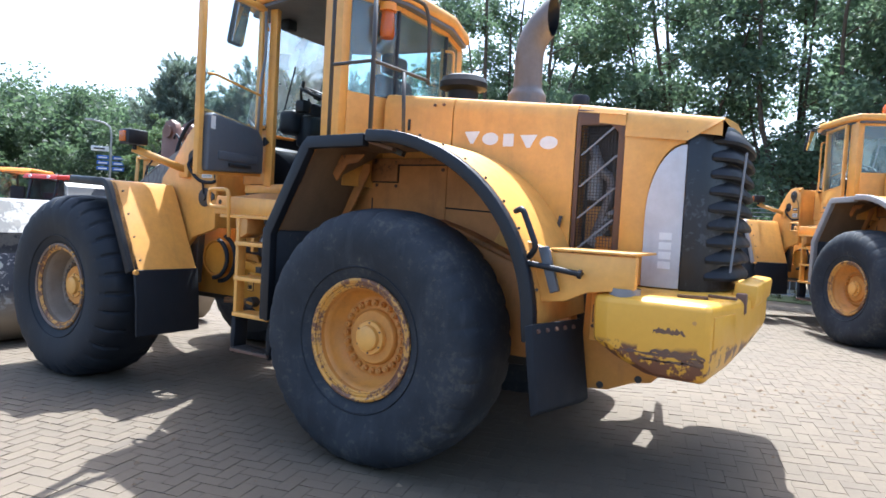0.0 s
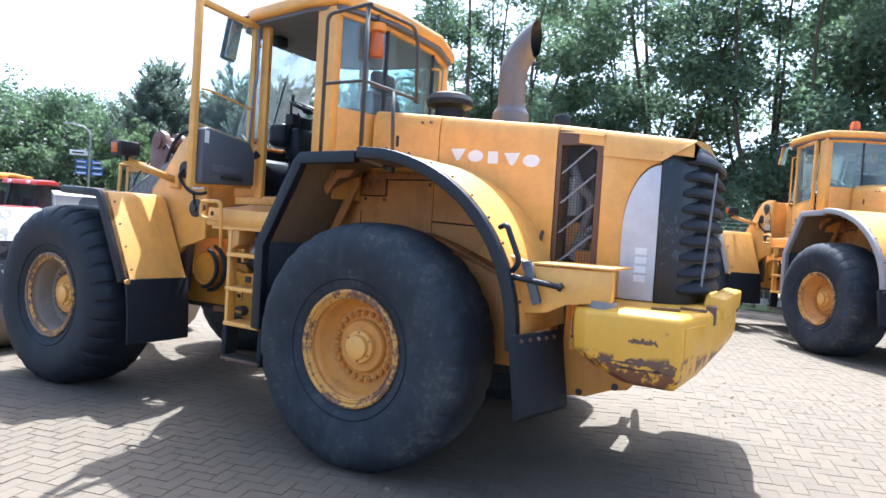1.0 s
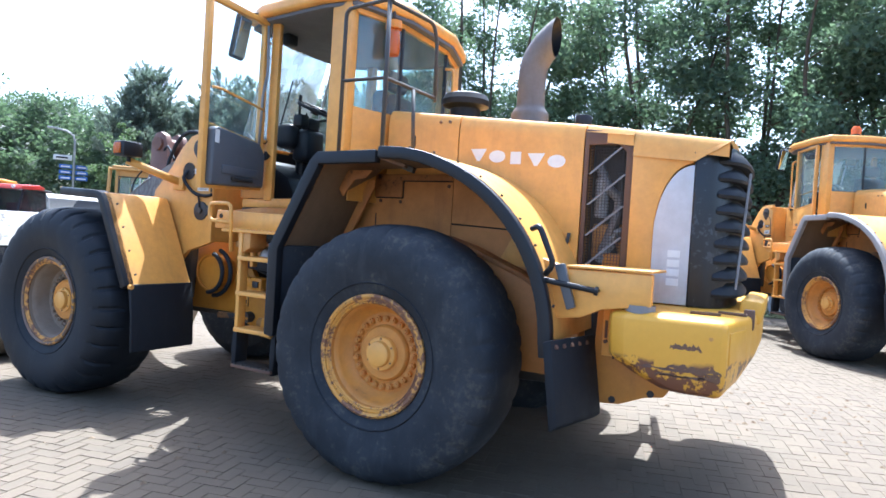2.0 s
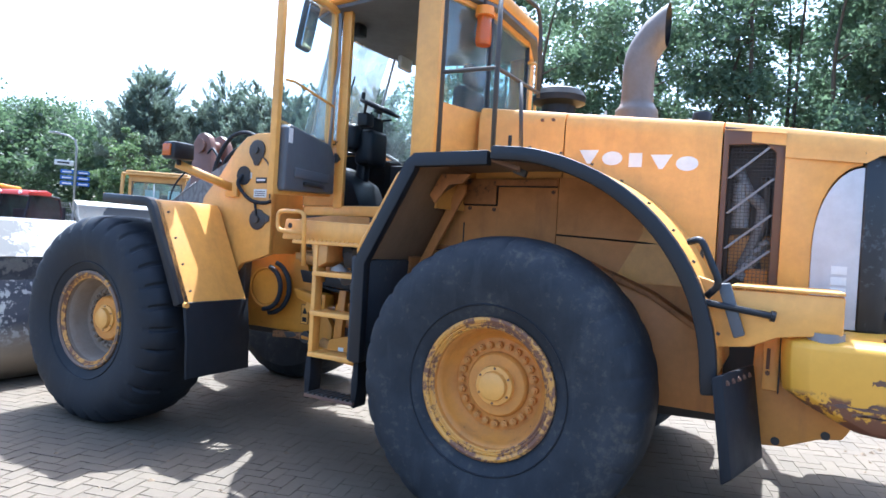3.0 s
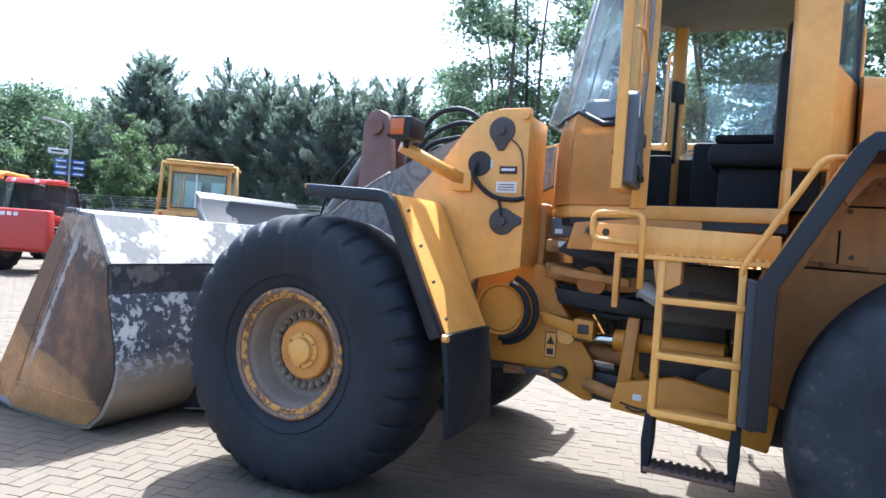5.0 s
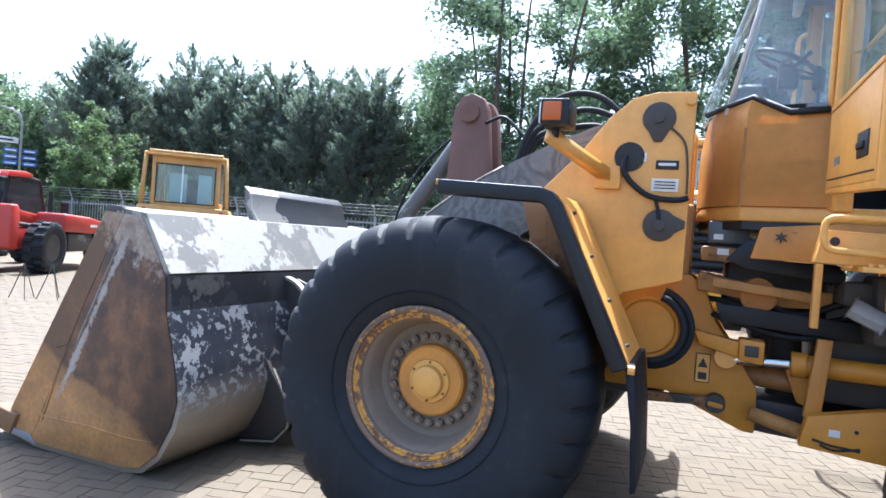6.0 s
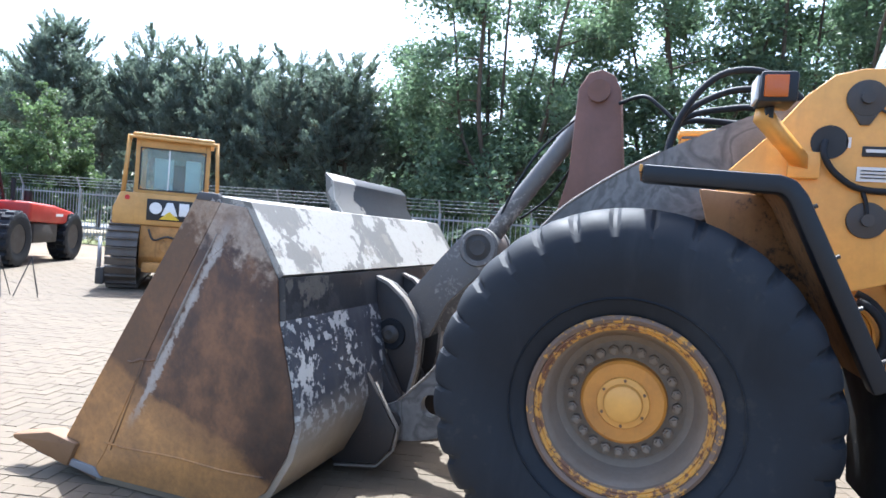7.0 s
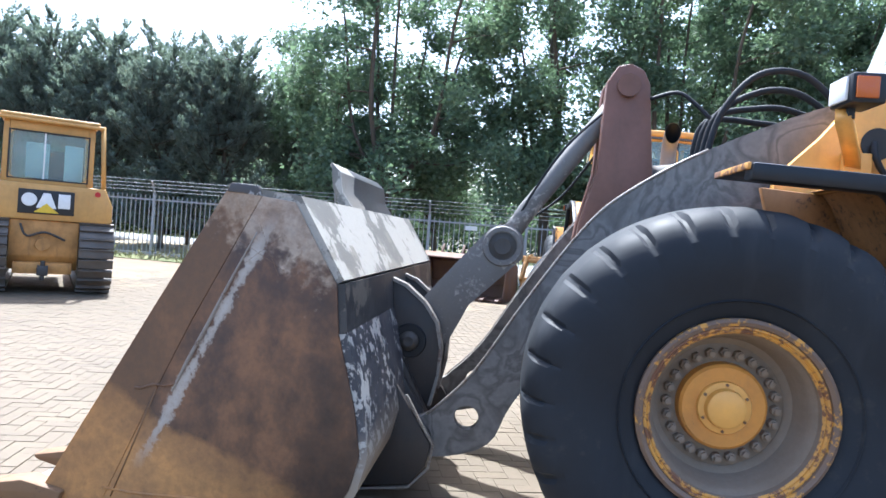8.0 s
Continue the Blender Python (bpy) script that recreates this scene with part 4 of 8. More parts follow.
def hood_cap(plan):
    """Rounded black top of the grille under the hood's tip."""
    bm = bmesh.new()
    rings = []
    for k, (s, z) in enumerate(((1.0, 2.262), (0.985, 2.295), (0.95, 2.32), (0.88, 2.335))):
        rings.append([bm.verts.new((1.785 + (x - 1.785) * s, YC + (y - YC) * s, z)) for x, y in plan])
    for a, b in zip(rings, rings[1:]):
        for i in range(len(a)):
            bm.faces.new((a[i], a[(i + 1) % len(a)], b[(i + 1) % len(a)], b[i]))
    bm.faces.new(rings[0][::-1])
    bm.faces.new(rings[-1])
    bmesh.ops.recalc_face_normals(bm, faces=bm.faces)
    return bm


def counterweight(parent):
    c = new("counterweight")
    c.parent = parent
    # height, inset of the side, front end and how far the rear end climbs
    levels = [(0.868, 0.075, 1.73, 1.0), (0.89, 0.03, 1.70, 0.95), (0.96, 0.004, 1.56, 0.7), (1.03, 0.0, 1.45, 0.35), (1.16, 0.0, 1.44, 0.0), (1.252, 0.0, 1.44, 0.0), (1.275, 0.014, 1.445, 0.0), (1.292, 0.06, 1.46, 0.0)]
    bm = bmesh.new()
    rings = []
    for z, k, x0, up in levels:
        y0 = 0.10 + k
        half = [(x0, y0 + 0.32), (x0 + 0.005, y0 + 0.13), (x0 + 0.04, y0 + 0.04), (x0 + 0.12, y0), (1.90, y0), (2.065 - k * 0.3, y0), (2.09 - k * 0.5, y0 + 0.02), (2.165 - k * 0.6, 0.50), (2.21 - k * 0.6, 1.0), (2.215 - k * 0.6, YC)]
        ring = half + [(x, 2 * YC - y) for x, y in half[-2::-1]]
        rings.append([bm.verts.new((x, y, z + up * 0.15 * max(0.0, x - 2.08) / 0.13)) for x, y in ring])
    n = len(rings[0])
    for a, b in zip(rings, rings[1:]):
        for i in range(n):
            bm.faces.new((a[i], a[(i + 1) % n], b[(i + 1) % n], b[i]))
    bm.faces.new(rings[0][::-1])
    bm.faces.new(rings[-1])
    bmesh.ops.recalc_face_normals(bm, faces=bm.faces)
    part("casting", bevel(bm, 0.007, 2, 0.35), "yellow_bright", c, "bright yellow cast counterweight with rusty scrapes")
    part("corner_plate", moved(box(-0.16, 0.16, -0.006, 0.006, -0.085, 0.085, 0.005), Matrix.Translation((2.128, 0.31, 1.14)) @ Matrix.Rotation(math.atan2(0.38, 0.075), 4, "Z")), "yellow_bright", c)
    part("cover_panel", box(1.36, 1.435, 0.44, 0.455, 0.97, 1.26, 0.006), "yellow", c)
    part("cover_gap", box(1.434, 1.442, 0.425, 0.44, 0.96, 1.27, 0), "ink", c)
    part("cover_grip", join(box(1.375, 1.392, 0.43, 0.44, 1.08, 1.19, 0.004), rod((1.384, 0.44, 1.06), (1.384, 0.42, 1.06), 0.012, 8)), "rust", c, "small rusty grip")
    for x0, x1, z0, z1, sd in ((1.81, 1.972, 1.112, 1.152, 1), (1.64, 2.07, 0.992, 1.016, 2), (1.80, 2.075, 1.0, 1.04, 3), (1.74, 2.06, 0.962, 0.982, 4), (1.76, 1.92, 0.966, 0.976, 6), (1.96, 2.07, 0.965, 1.0, 5)):
        r = random.Random(sd)
        k = 18
        up = [(x0 + (x1 - x0) * q / k, z1 - (z1 - z0) * min(0.8, r.random() * 0.55 + (0.4 if q in (0, k) else 0))) for q in range(k + 1)]
        lo = [(x1 - (x1 - x0) * q / k, z0 + (z1 - z0) * r.random() * 0.4 * (0 if q in (0, k) else 1)) for q in range(k + 1)]
        part("rust_scrape", prism(up + lo, 0.0985, 0.106, "y", 0), "rust", c, "brown rusty scrape")
    part("bolt_hole", rod((2.012, 0.0985, 1.189), (2.012, 0.11, 1.189), 0.011, 10), "yellow_dirty", c)
    part("hook_block", box(2.13, 2.19, 0.66, 0.72, 1.20, 1.32, 0.01), "rust", c)
    part("rear_lug", prism([(2.08, 1.2), (2.22, 1.22), (2.23, 1.36), (2.10, 1.37)], 0.86, 1.94, "y", 0.02), "yellow_bright", c)
    part("lug_plate", rod((1.62, 0.21, 1.285), (1.62, 0.21, 1.318), 0.085, 20, None, 0.006), "steel", c)
    part("lug_bolt", rod((1.62, 0.21, 1.318), (1.62, 0.21, 1.34), 0.03, 6), "rust", c)
    for x, y, a in ((1.95, 0.36, 0.3), (2.08, 0.52, -0.4)):
        part("loose_chip", moved(box(-0.08, 0.08, -0.012, 0.012, 0, 0.016, 0.004), pose(x, y, 1.292, 0, 0, 40 * a)), "rust", c)
    return c


def cab(parent, door_open=True, beacon_on_roof=False):
    c = new("cab")
    c.parent = parent
    FL, RF = 1.88, 3.42
    # floor and lower body
    plan = [(-0.58, 1.02), (-0.66, 0.85), (-0.90, 0.85), (-0.90, 0.50), (-0.95, 0.50), (-1.68, 0.675), (-2.115, 0.81), (-2.255, 1.01), (-2.33, 1.18), (-2.34, YC)]
    plan = plan + [(x, 2 * YC - y) for x, y in plan[-2::-1]]
    part("cab_floor", prism(plan, 1.80, FL, "z", 0.012), "yellow", c)
    # inset near-black sheet paints the dark gap beneath the floor
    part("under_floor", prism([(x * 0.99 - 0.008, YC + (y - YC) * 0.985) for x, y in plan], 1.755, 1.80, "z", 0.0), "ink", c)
    # curved nose below the windscreen
    for m in (False, True):
        g = flip if m else (lambda b: b)
        nose = bmesh.new()
        base = [(-1.70, 0.665), (-1.92, 0.735), (-2.12, 0.80), (-2.265, 1.0), (-2.335, 1.18), (-2.345, YC)]
        rows = []
        brow = ((2.33, 2.32, 2.39, 2.30, 2.27, 2.26), (2.375, 2.365, 2.465, 2.44, 2.42, 2.42))
        for heights, k in (((FL,) * 6, 1.0), ((2.12,) * 6, 1.0), (brow[0], 0.995), (brow[1], 0.955)):
            rows.append([nose.verts.new((-1.65 + (x + 1.65) * k, YC + (y - YC) * (0.5 + 0.5 * k), z)) for (x, y), z in zip(base, heights)])
        for a, b in zip(rows, rows[1:]):
            for i in range(len(a) - 1):
                nose.faces.new((a[i], a[i + 1], b[i + 1], b[i]))
        bmesh.ops.solidify(nose, geom=nose.faces[:], thickness=0.02)
        part("nose_panel", g(nose), "nose_yellow", c)
        part("nose_seam", g(prism([(-2.117, 0.797), (-2.124, 0.797), (-2.128, 0.803), (-2.121, 0.803)], FL + 0.01, 2.30, "z", 0)), "arch_stained", c)
        lining = bmesh.new()
        rows = [[lining.verts.new((x * 0.985 - 0.01, YC + (y - YC) * 0.94, z)) for x, y in base] for z in (FL + 0.01, 2.42)]
        for i in range(len(base) - 1):
            lining.faces.new((rows[0][i], rows[0][i + 1], rows[1][i + 1], rows[1][i]))
        bmesh.ops.solidify(lining, geom=lining.faces[:], thickness=0.01)
        part("nose_lining", g(lining), "seat", c, "black inner nose lining")
        part("a_pillar", g(prism([(-1.62, 0.655), (-1.70, 0.645), (-1.73, 0.70), (-1.64, 0.72)], FL - 0.02, RF, "z", 0.01)), "yellow", c)
        part("b_pillar", g(prism([(-0.735, 0.475), (-0.93, 0.49), (-0.95, 0.56), (-0.85, 0.60), (-0.735, 0.58)], 2.08, RF, "z", 0.015)), "yellow", c)
        part("b_pillar_foot", g(prism([(-0.90, 0.488), (-0.93, 0.49), (-0.95, 0.56), (-0.90, 0.58)], FL - 0.02, 2.085, "z", 0.004)), "yellow", c)
        part("front_pillar", g(tube([(-2.22, 0.97, 2.40), (-2.0, 0.92, 3.42)], 0.014, 8)), "grey", c)
        part("window_trim", g(tube([(-1.68, 0.66, 2.375), (-1.92, 0.735, 2.37), (-2.09, 0.815, 2.465), (-2.225, 0.985, 2.45), (-2.32, 1.16, 2.44)], 0.018, 8)), "black", c)
        part("rear_pillar", g(prism([(-0.63, 1.0), (-0.59, 1.0), (-0.584, 1.024), (-0.624, 1.024)], FL, RF, "z", 0.01)), "ink", c)
        part("pillar_grab", g(pipe([(-1.71, 0.65, 2.37), (-1.765, 0.60, 2.385), (-1.765, 0.60, 3.20), (-1.71, 0.65, 3.22)], 0.014, 0.03)), "yellow", c)
        # glass between the pillars in front
        gl = bmesh.new()
        a, b, d, e = (-1.69, 0.67, 2.36), (-2.21, 0.955, 2.42), (-1.99, 0.90, 3.40), (-1.69, 0.70, 3.40)
        gl.faces.new([gl.verts.new(p) for p in (a, b, d, e)])
        bmesh.ops.solidify(gl, geom=gl.faces[:], thickness=0.006)
        o = part("corner_pane", g(gl), "glass_corner", c, "teal-tinted corner window")
        o.visible_shadow = False
    o = part("windscreen", prism([(-2.345, 2.42), (-2.335, 2.42), (-2.03, 3.40), (-2.04, 3.40)], 0.98, 1.82, "y", 0), "glass_dust_sheen", c, "dusty clear windscreen, whitened for sky sheen")
    o.visible_shadow = False
    # rear wall: lower panel, window and frame
    part("rear_wall", box(-0.63, -0.585, 1.022, 1.778, FL, 2.62, 0.01), "liner", c)
    for g in (lambda b: b, flip):
        part("rear_corner_wall", g(prism([(-0.745, 0.56), (-0.73, 0.56), (-0.595, 1.0), (-0.61, 1.0)], FL, 2.62, "z", 0)), "yellow", c)
        part("corner_header", g(prism([(-0.76, 0.56), (-0.725, 0.54), (-0.58, 1.03), (-0.62, 1.04)], 3.35, RF, "z", 0.005)), "yellow", c)
        o = part("corner_window", g(prism([(-0.742, 0.58), (-0.736, 0.58), (-0.606, 1.0), (-0.612, 1.0)], 2.62, 3.35, "z", 0)), "glass_dark", c, "dark-tinted rear corner window")
        o.visible_shadow = False
    part("rear_header", box(-0.64, -0.58, 1.04, 1.76, 3.35, RF, 0.01), "yellow", c)
    o = part("rear_window", box(-0.604, -0.598, 1.02, 1.78, 2.62, 3.35, 0), "glass_dark", c, "dark-tinted rear window")
    o.visible_shadow = False
    o = part("side_pane", box(-0.94, -1.64, 2.225, 2.231, 2.05, 3.40, 0), "glass", c)
    o.visible_shadow = False
    part("right_sill", box(-0.94, -1.66, 2.16, 2.24, FL, 2.06, 0.01), "liner", c)
    part("inner_lining", prism([(-0.62, 1.06), (-0.76, 0.60), (-0.95, 0.60), (-1.66, 0.74), (-2.16, 0.98), (-2.28, 1.2), (-2.28, 1.6), (-2.16, 1.82), (-1.66, 2.06), (-0.95, 2.2), (-0.76, 2.2), (-0.62, 1.74)], FL, FL + 0.012, "z", 0), "seat", c, "black rubber cab mat")
    # roof
    roof = [(-0.50, 1.02), (-0.68, 0.44), (-1.0, 0.42), (-1.75, 0.54), (-2.05, 0.70), (-2.12, YC)]
    roof = roof + [(x, 2 * YC - y) for x, y in roof[-2::-1]]
    part("roof", prism(roof, RF, 3.53, "z", 0.035, 3), "yellow", c, "sun-faded yellow roof")
    part("headliner", prism([(x * 0.97 - 0.03, YC + (y - YC) * 0.95) for x, y in roof], 3.385, 3.42, "z", 0.01), "liner", c, "dark grey headliner")
    part("rear_grab", pipe([(-0.57, 1.72, 2.75), (-0.50, 1.76, 2.75), (-0.50, 1.76, 3.2), (-0.57, 1.72, 3.2)], 0.013), "yellow", c)
    # beacon behind the cab
    if beacon_on_roof:
        b = part("beacon", lathe([(0.0, 3.72), (0.05, 3.71), (0.075, 3.66), (0.075, 3.58)], 20, (-0.75, 0.95, 0), "z", False), "amber", c, "amber beacon lamp")
        part("beacon_base", rod((-0.75, 0.95, 3.52), (-0.75, 0.95, 3.585), 0.06, 16), "dark", b)
    else:
        b = part("beacon", lathe([(0.0, 3.29), (0.046, 3.29), (0.052, 3.28), (0.060, 3.11), (0.053, 3.08), (0.0, 3.08)], 24, (-0.575, 0.83, 0), "z", False), "amber", c, "amber beacon lamp")
        part("beacon_cap", lathe([(0.0, 3.36), (0.066, 3.352), (0.07, 3.29), (0.0, 3.285)], 24, (-0.575, 0.83, 0), "z", False), "orange", b)
        part("beacon_arm", pipe([(-0.575, 0.83, 3.36), (-0.575, 0.83, 3.44), (-0.68, 0.86, 3.46)], 0.014), "dark", b)
    # inside: seat, console, steering wheel
    seat = part("operator_seat", join(box(-1.35, -0.86, 1.12, 1.66, 2.18, 2.32, 0.05, 3), box(-0.98, -0.84, 1.14, 1.64, 2.26, 2.90, 0.05, 3), box(-1.28, -0.92, 1.2, 1.58, FL, 2.18, 0.02)), "seat", c, "black fabric operator seat")
    part("armrest", box(-1.35, -0.95, 1.70, 1.78, 2.42, 2.48, 0.02), "seat", seat)
    part("headrest", box(-0.95, -0.84, 1.24, 1.54, 2.92, 3.10, 0.04, 3), "seat", seat)
    con = part("steering_console", join(tube([(-2.05, 1.50, FL), (-2.02, 1.50, 2.4), (-1.93, 1.50, 2.74)], 0.06, 10, 4), box(-2.02, -1.88, 1.42, 1.58, 2.60, 2.74, 0.03)), "black", c)
    ring = lathe([(0.185 + 0.016 * math.cos(k * math.pi / 4), 0.016 * math.sin(k * math.pi / 4)) for k in range(8)], 32, (0, 0, 0), "z", True)
    sw = part("steering_wheel", moved(join(ring, box(-0.18, 0.18, -0.014, 0.014, -0.012, 0.0, 0.004), box(-0.014, 0.014, -0.18, 0.0, -0.012, 0.0, 0.004), rod((0, 0, -0.05), (0, 0, 0.01), 0.04, 12)), pose(-1.89, 1.50, 2.83, 0, 24, 0)), "black", c)
    part("spinner_knob", rod((-2.01, 1.40, 2.885), (-2.005, 1.40, 2.955), 0.018, 10), "black", sw)
    for y in (1.25, 1.50):
        part("stalk", rod((-1.94, 1.50 + (y - 1.38) * 0.4, 2.72), (-1.86, 1.5 + (y - 1.38) * 1.3, 2.75), 0.010, 6), "black", con)
    part("monitor", moved(box(-0.02, 0.02, -0.07, 0.07, 0, 0.16, 0.01), pose(-1.65, 1.95, 2.76, 0, 0, -25)), "black", c)
    part("right_lining", box(-2.0, -1.66, 1.90, 2.0, FL, 2.36, 0.02), "seat", c)
    part("monitor_stand", rod((-1.65, 1.95, 2.3), (-1.65, 1.95, 2.77), 0.015, 8), "black", c)
    part("column_shroud", join(box(-2.06, -1.86, 1.36, 1.64, 2.30, 2.62, 0.05, 3), box(-2.20, -1.98, 1.26, 1.74, 2.42, 2.66, 0.06, 3), box(-1.95, -1.84, 1.24, 1.36, 2.62, 2.74, 0.02), rod((-1.92, 1.30, 2.70), (-1.80, 1.16, 2.80), 0.014, 6)), "black", con, "black steering column shroud")
    part("dashboard", prism([(-2.30, FL), (-1.80, FL), (-1.92, 2.12), (-2.20, 2.28), (-2.28, 2.30)], 1.18, 1.62, "y", 0.03), "black", c, "black dashboard")
    part("side_console", box(-1.50, -0.75, 1.80, 2.05, FL, 2.44, 0.03), "seat", c)
    part("right_wall", box(-1.66, -0.94, 2.13, 2.16, FL, 2.36, 0.005), "seat", c)
    part("storage_box", box(-0.93, -0.76, 0.66, 0.95, FL, 2.10, 0.02), "seat", c, "black plastic storage box")
    part("wiper_arm", rod((-2.21, 1.30, 2.45), (-2.10, 1.38, 3.1), 0.008, 6), "black", c)
    part("rear_mirror", box(-1.85, -1.80, 1.68, 1.88, 3.24, 3.36, 0.015), "grey", c)
    # sun visor side mirror at the door post
    mir = part("side_mirror", moved(box(-0.03, 0.03, -0.085, 0.085, -0.19, 0.19, 0.028, 3), pose(-1.93, 0.50, 3.25, 0, 11, 8)), "black", c, "black outside mirror")
    part("mirror_face", moved(box(0.031, 0.035, -0.07, 0.07, -0.165, 0.165, 0), pose(-1.93, 0.50, 3.25, 0, 11, 8)), "mirror", mir)
    part("mirror_arm", pipe([(-1.93, 0.50, 3.42), (-1.90, 0.52, 3.46), (-1.72, 0.62, 3.46)], 0.012), "black", mir)
    part("door_lamp", box(-1.80, -1.70, 0.86, 0.98, 3.28, 3.38, 0.02), "black", c)
    # door, hinged at the front post
    d = new("cab_door")
    d.parent = c
    if door_open:
        d.matrix_local = pose(-1.705, 0.62, 0, 0, 0, -84)
    else:
        d.matrix_local = pose(-1.665, 0.655, 0, 0, 0, -13)
    w, th = 0.72, 0.05
    fr = join(prism([(0.0, 1.94), (w, 1.90), (w, 3.40), (w - 0.05, 3.40), (w - 0.05, 1.96), (0.05, 1.99), (0.05, 3.40), (0.0, 3.40)], -th, 0.0, "y", 0.006), box(0.04, w - 0.04, -th, 0, 3.35, 3.40, 0.004))
    part("door_frame", fr, "yellow", d, "narrow yellow door frame")
    part("door_seal", box(w - 0.058, w - 0.046, -th + 0.01, -0.01, 1.97, 3.35, 0), "ink", d)
    part("door_panel", prism([(0.03, 1.96), (w - 0.05, 1.93), (w - 0.06, 2.36), (w - 0.10, 2.39), (0.10, 2.33), (0.03, 2.24)], -0.04, 0.05, "y", 0.02, 3), "door_plastic", d, "dark grey moulded lower door panel")
    part("door_grip", box(0.20, 0.45, 0.048, 0.075, 1.985, 2.015, 0.008), "ink", d)
    part("panel_sticker", box(w - 0.12, w - 0.075, 0.05, 0.053, 2.26, 2.36, 0), "sticker", d)
    o = part("door_glass", box(0.045, w - 0.05, -0.028, -0.022, 2.0, 3.36, 0), "glass_teal", d, "teal-tinted door glass")
    o.visible_shadow = False
    part("inner_rail", pipe([(w - 0.05, 0.02, 2.68), (w - 0.10, 0.05, 2.68), (0.10, 0.05, 2.62), (0.05, 0.02, 2.62)], 0.010, 0.03), "yellow", d)
    part("glass_stay", pipe([(0.10, 0.03, 2.30), (0.10, 0.045, 2.75), (0.055, 0.045, 2.95), (0.055, 0.03, 3.34)], 0.012, 0.06), "steel", d)
    part("door_skin", prism([(0.03, 1.965), (w - 0.045, 1.94), (w - 0.045, 2.40), (0.03, 2.33)], -th - 0.004, -0.042, "y", 0.004), "yellow", d, "yellow lower door skin")
    part("skin_fold", prism([(0.04, 2.0), (w - 0.06, 1.978), (w - 0.06, 1.985), (0.04, 2.007)], -th - 0.006, -th, "y", 0), "ink", d)
    part("skin_rim", prism([(0.03, 2.33), (w - 0.045, 2.40), (w - 0.045, 2.425), (0.03, 2.355)], -th - 0.010, -0.03, "y", 0.004), "yellow", d)
    handle = part("door_handle", box(0.45, 0.58, -th - 0.012, -0.048, 2.05, 2.16, 0.006), "ink", d, "black recessed door handle")
    part("handle_lever", box(0.47, 0.55, -th - 0.022, -th - 0.010, 2.085, 2.115, 0.004), "black", handle)
    part("door_mark", box(0.13, 0.21, -th - 0.006, -th - 0.003, 2.06, 2.10, 0), "link", d)
    part("door_catch", prism([(0.03, 2.20), (0.03, 2.28), (-0.03, 2.24)], 0.03, 0.06, "y", 0.004), "ink", d)
    part("panel_pocket", box(0.12, 0.56, 0.045, 0.062, 2.03, 2.10, 0.012), "door_plastic", d)
    for z in (2.05, 3.2):
        part("hinge", rod((0.0, -0.02, z), (0.0, -0.02, z + 0.10), 0.02, 10), "yellow", d)
    return c


def rails(parent):
    r = new("guard_rail")
    r.parent = parent
    part("outer_rail", pipe([(-0.49, 0.10, 2.19), (-0.49, 0.10, 3.19), (-0.13, 0.10, 3.22), (-0.10, 0.10, 3.22)], 0.014), "dark", r)
    part("corner_post", pipe([(-0.125, 0.10, 2.19), (-0.13, 0.10, 3.21)], 0.016), "dark", r)
    part("inner_rail", pipe([(-0.13, 0.10, 3.21), (-0.10, 0.66, 3.23), (-0.10, 0.72, 3.10), (-0.10, 0.74, 2.66)], 0.014), "dark", r)
    part("post", pipe([(-0.06, 0.40, 2.19), (-0.10, 0.42, 2.68)], 0.014), "dark", r)
    part("mid_rail", pipe([(-0.49, 0.10, 2.69), (-0.13, 0.10, 2.69), (-0.10, 0.74, 2.69)], 0.013, 0.03), "dark", r)
    part("right_rail", pipe([(-0.06, 2.4, 2.19), (-0.10, 2.40, 2.69), (-0.10, 2.1, 2.69)], 0.013, 0.03), "dark", r)
    part("right_post", pipe([(-0.06, 2.55, 2.19), (-0.10, 2.55, 2.95)], 0.014), "dark", r)
    return r


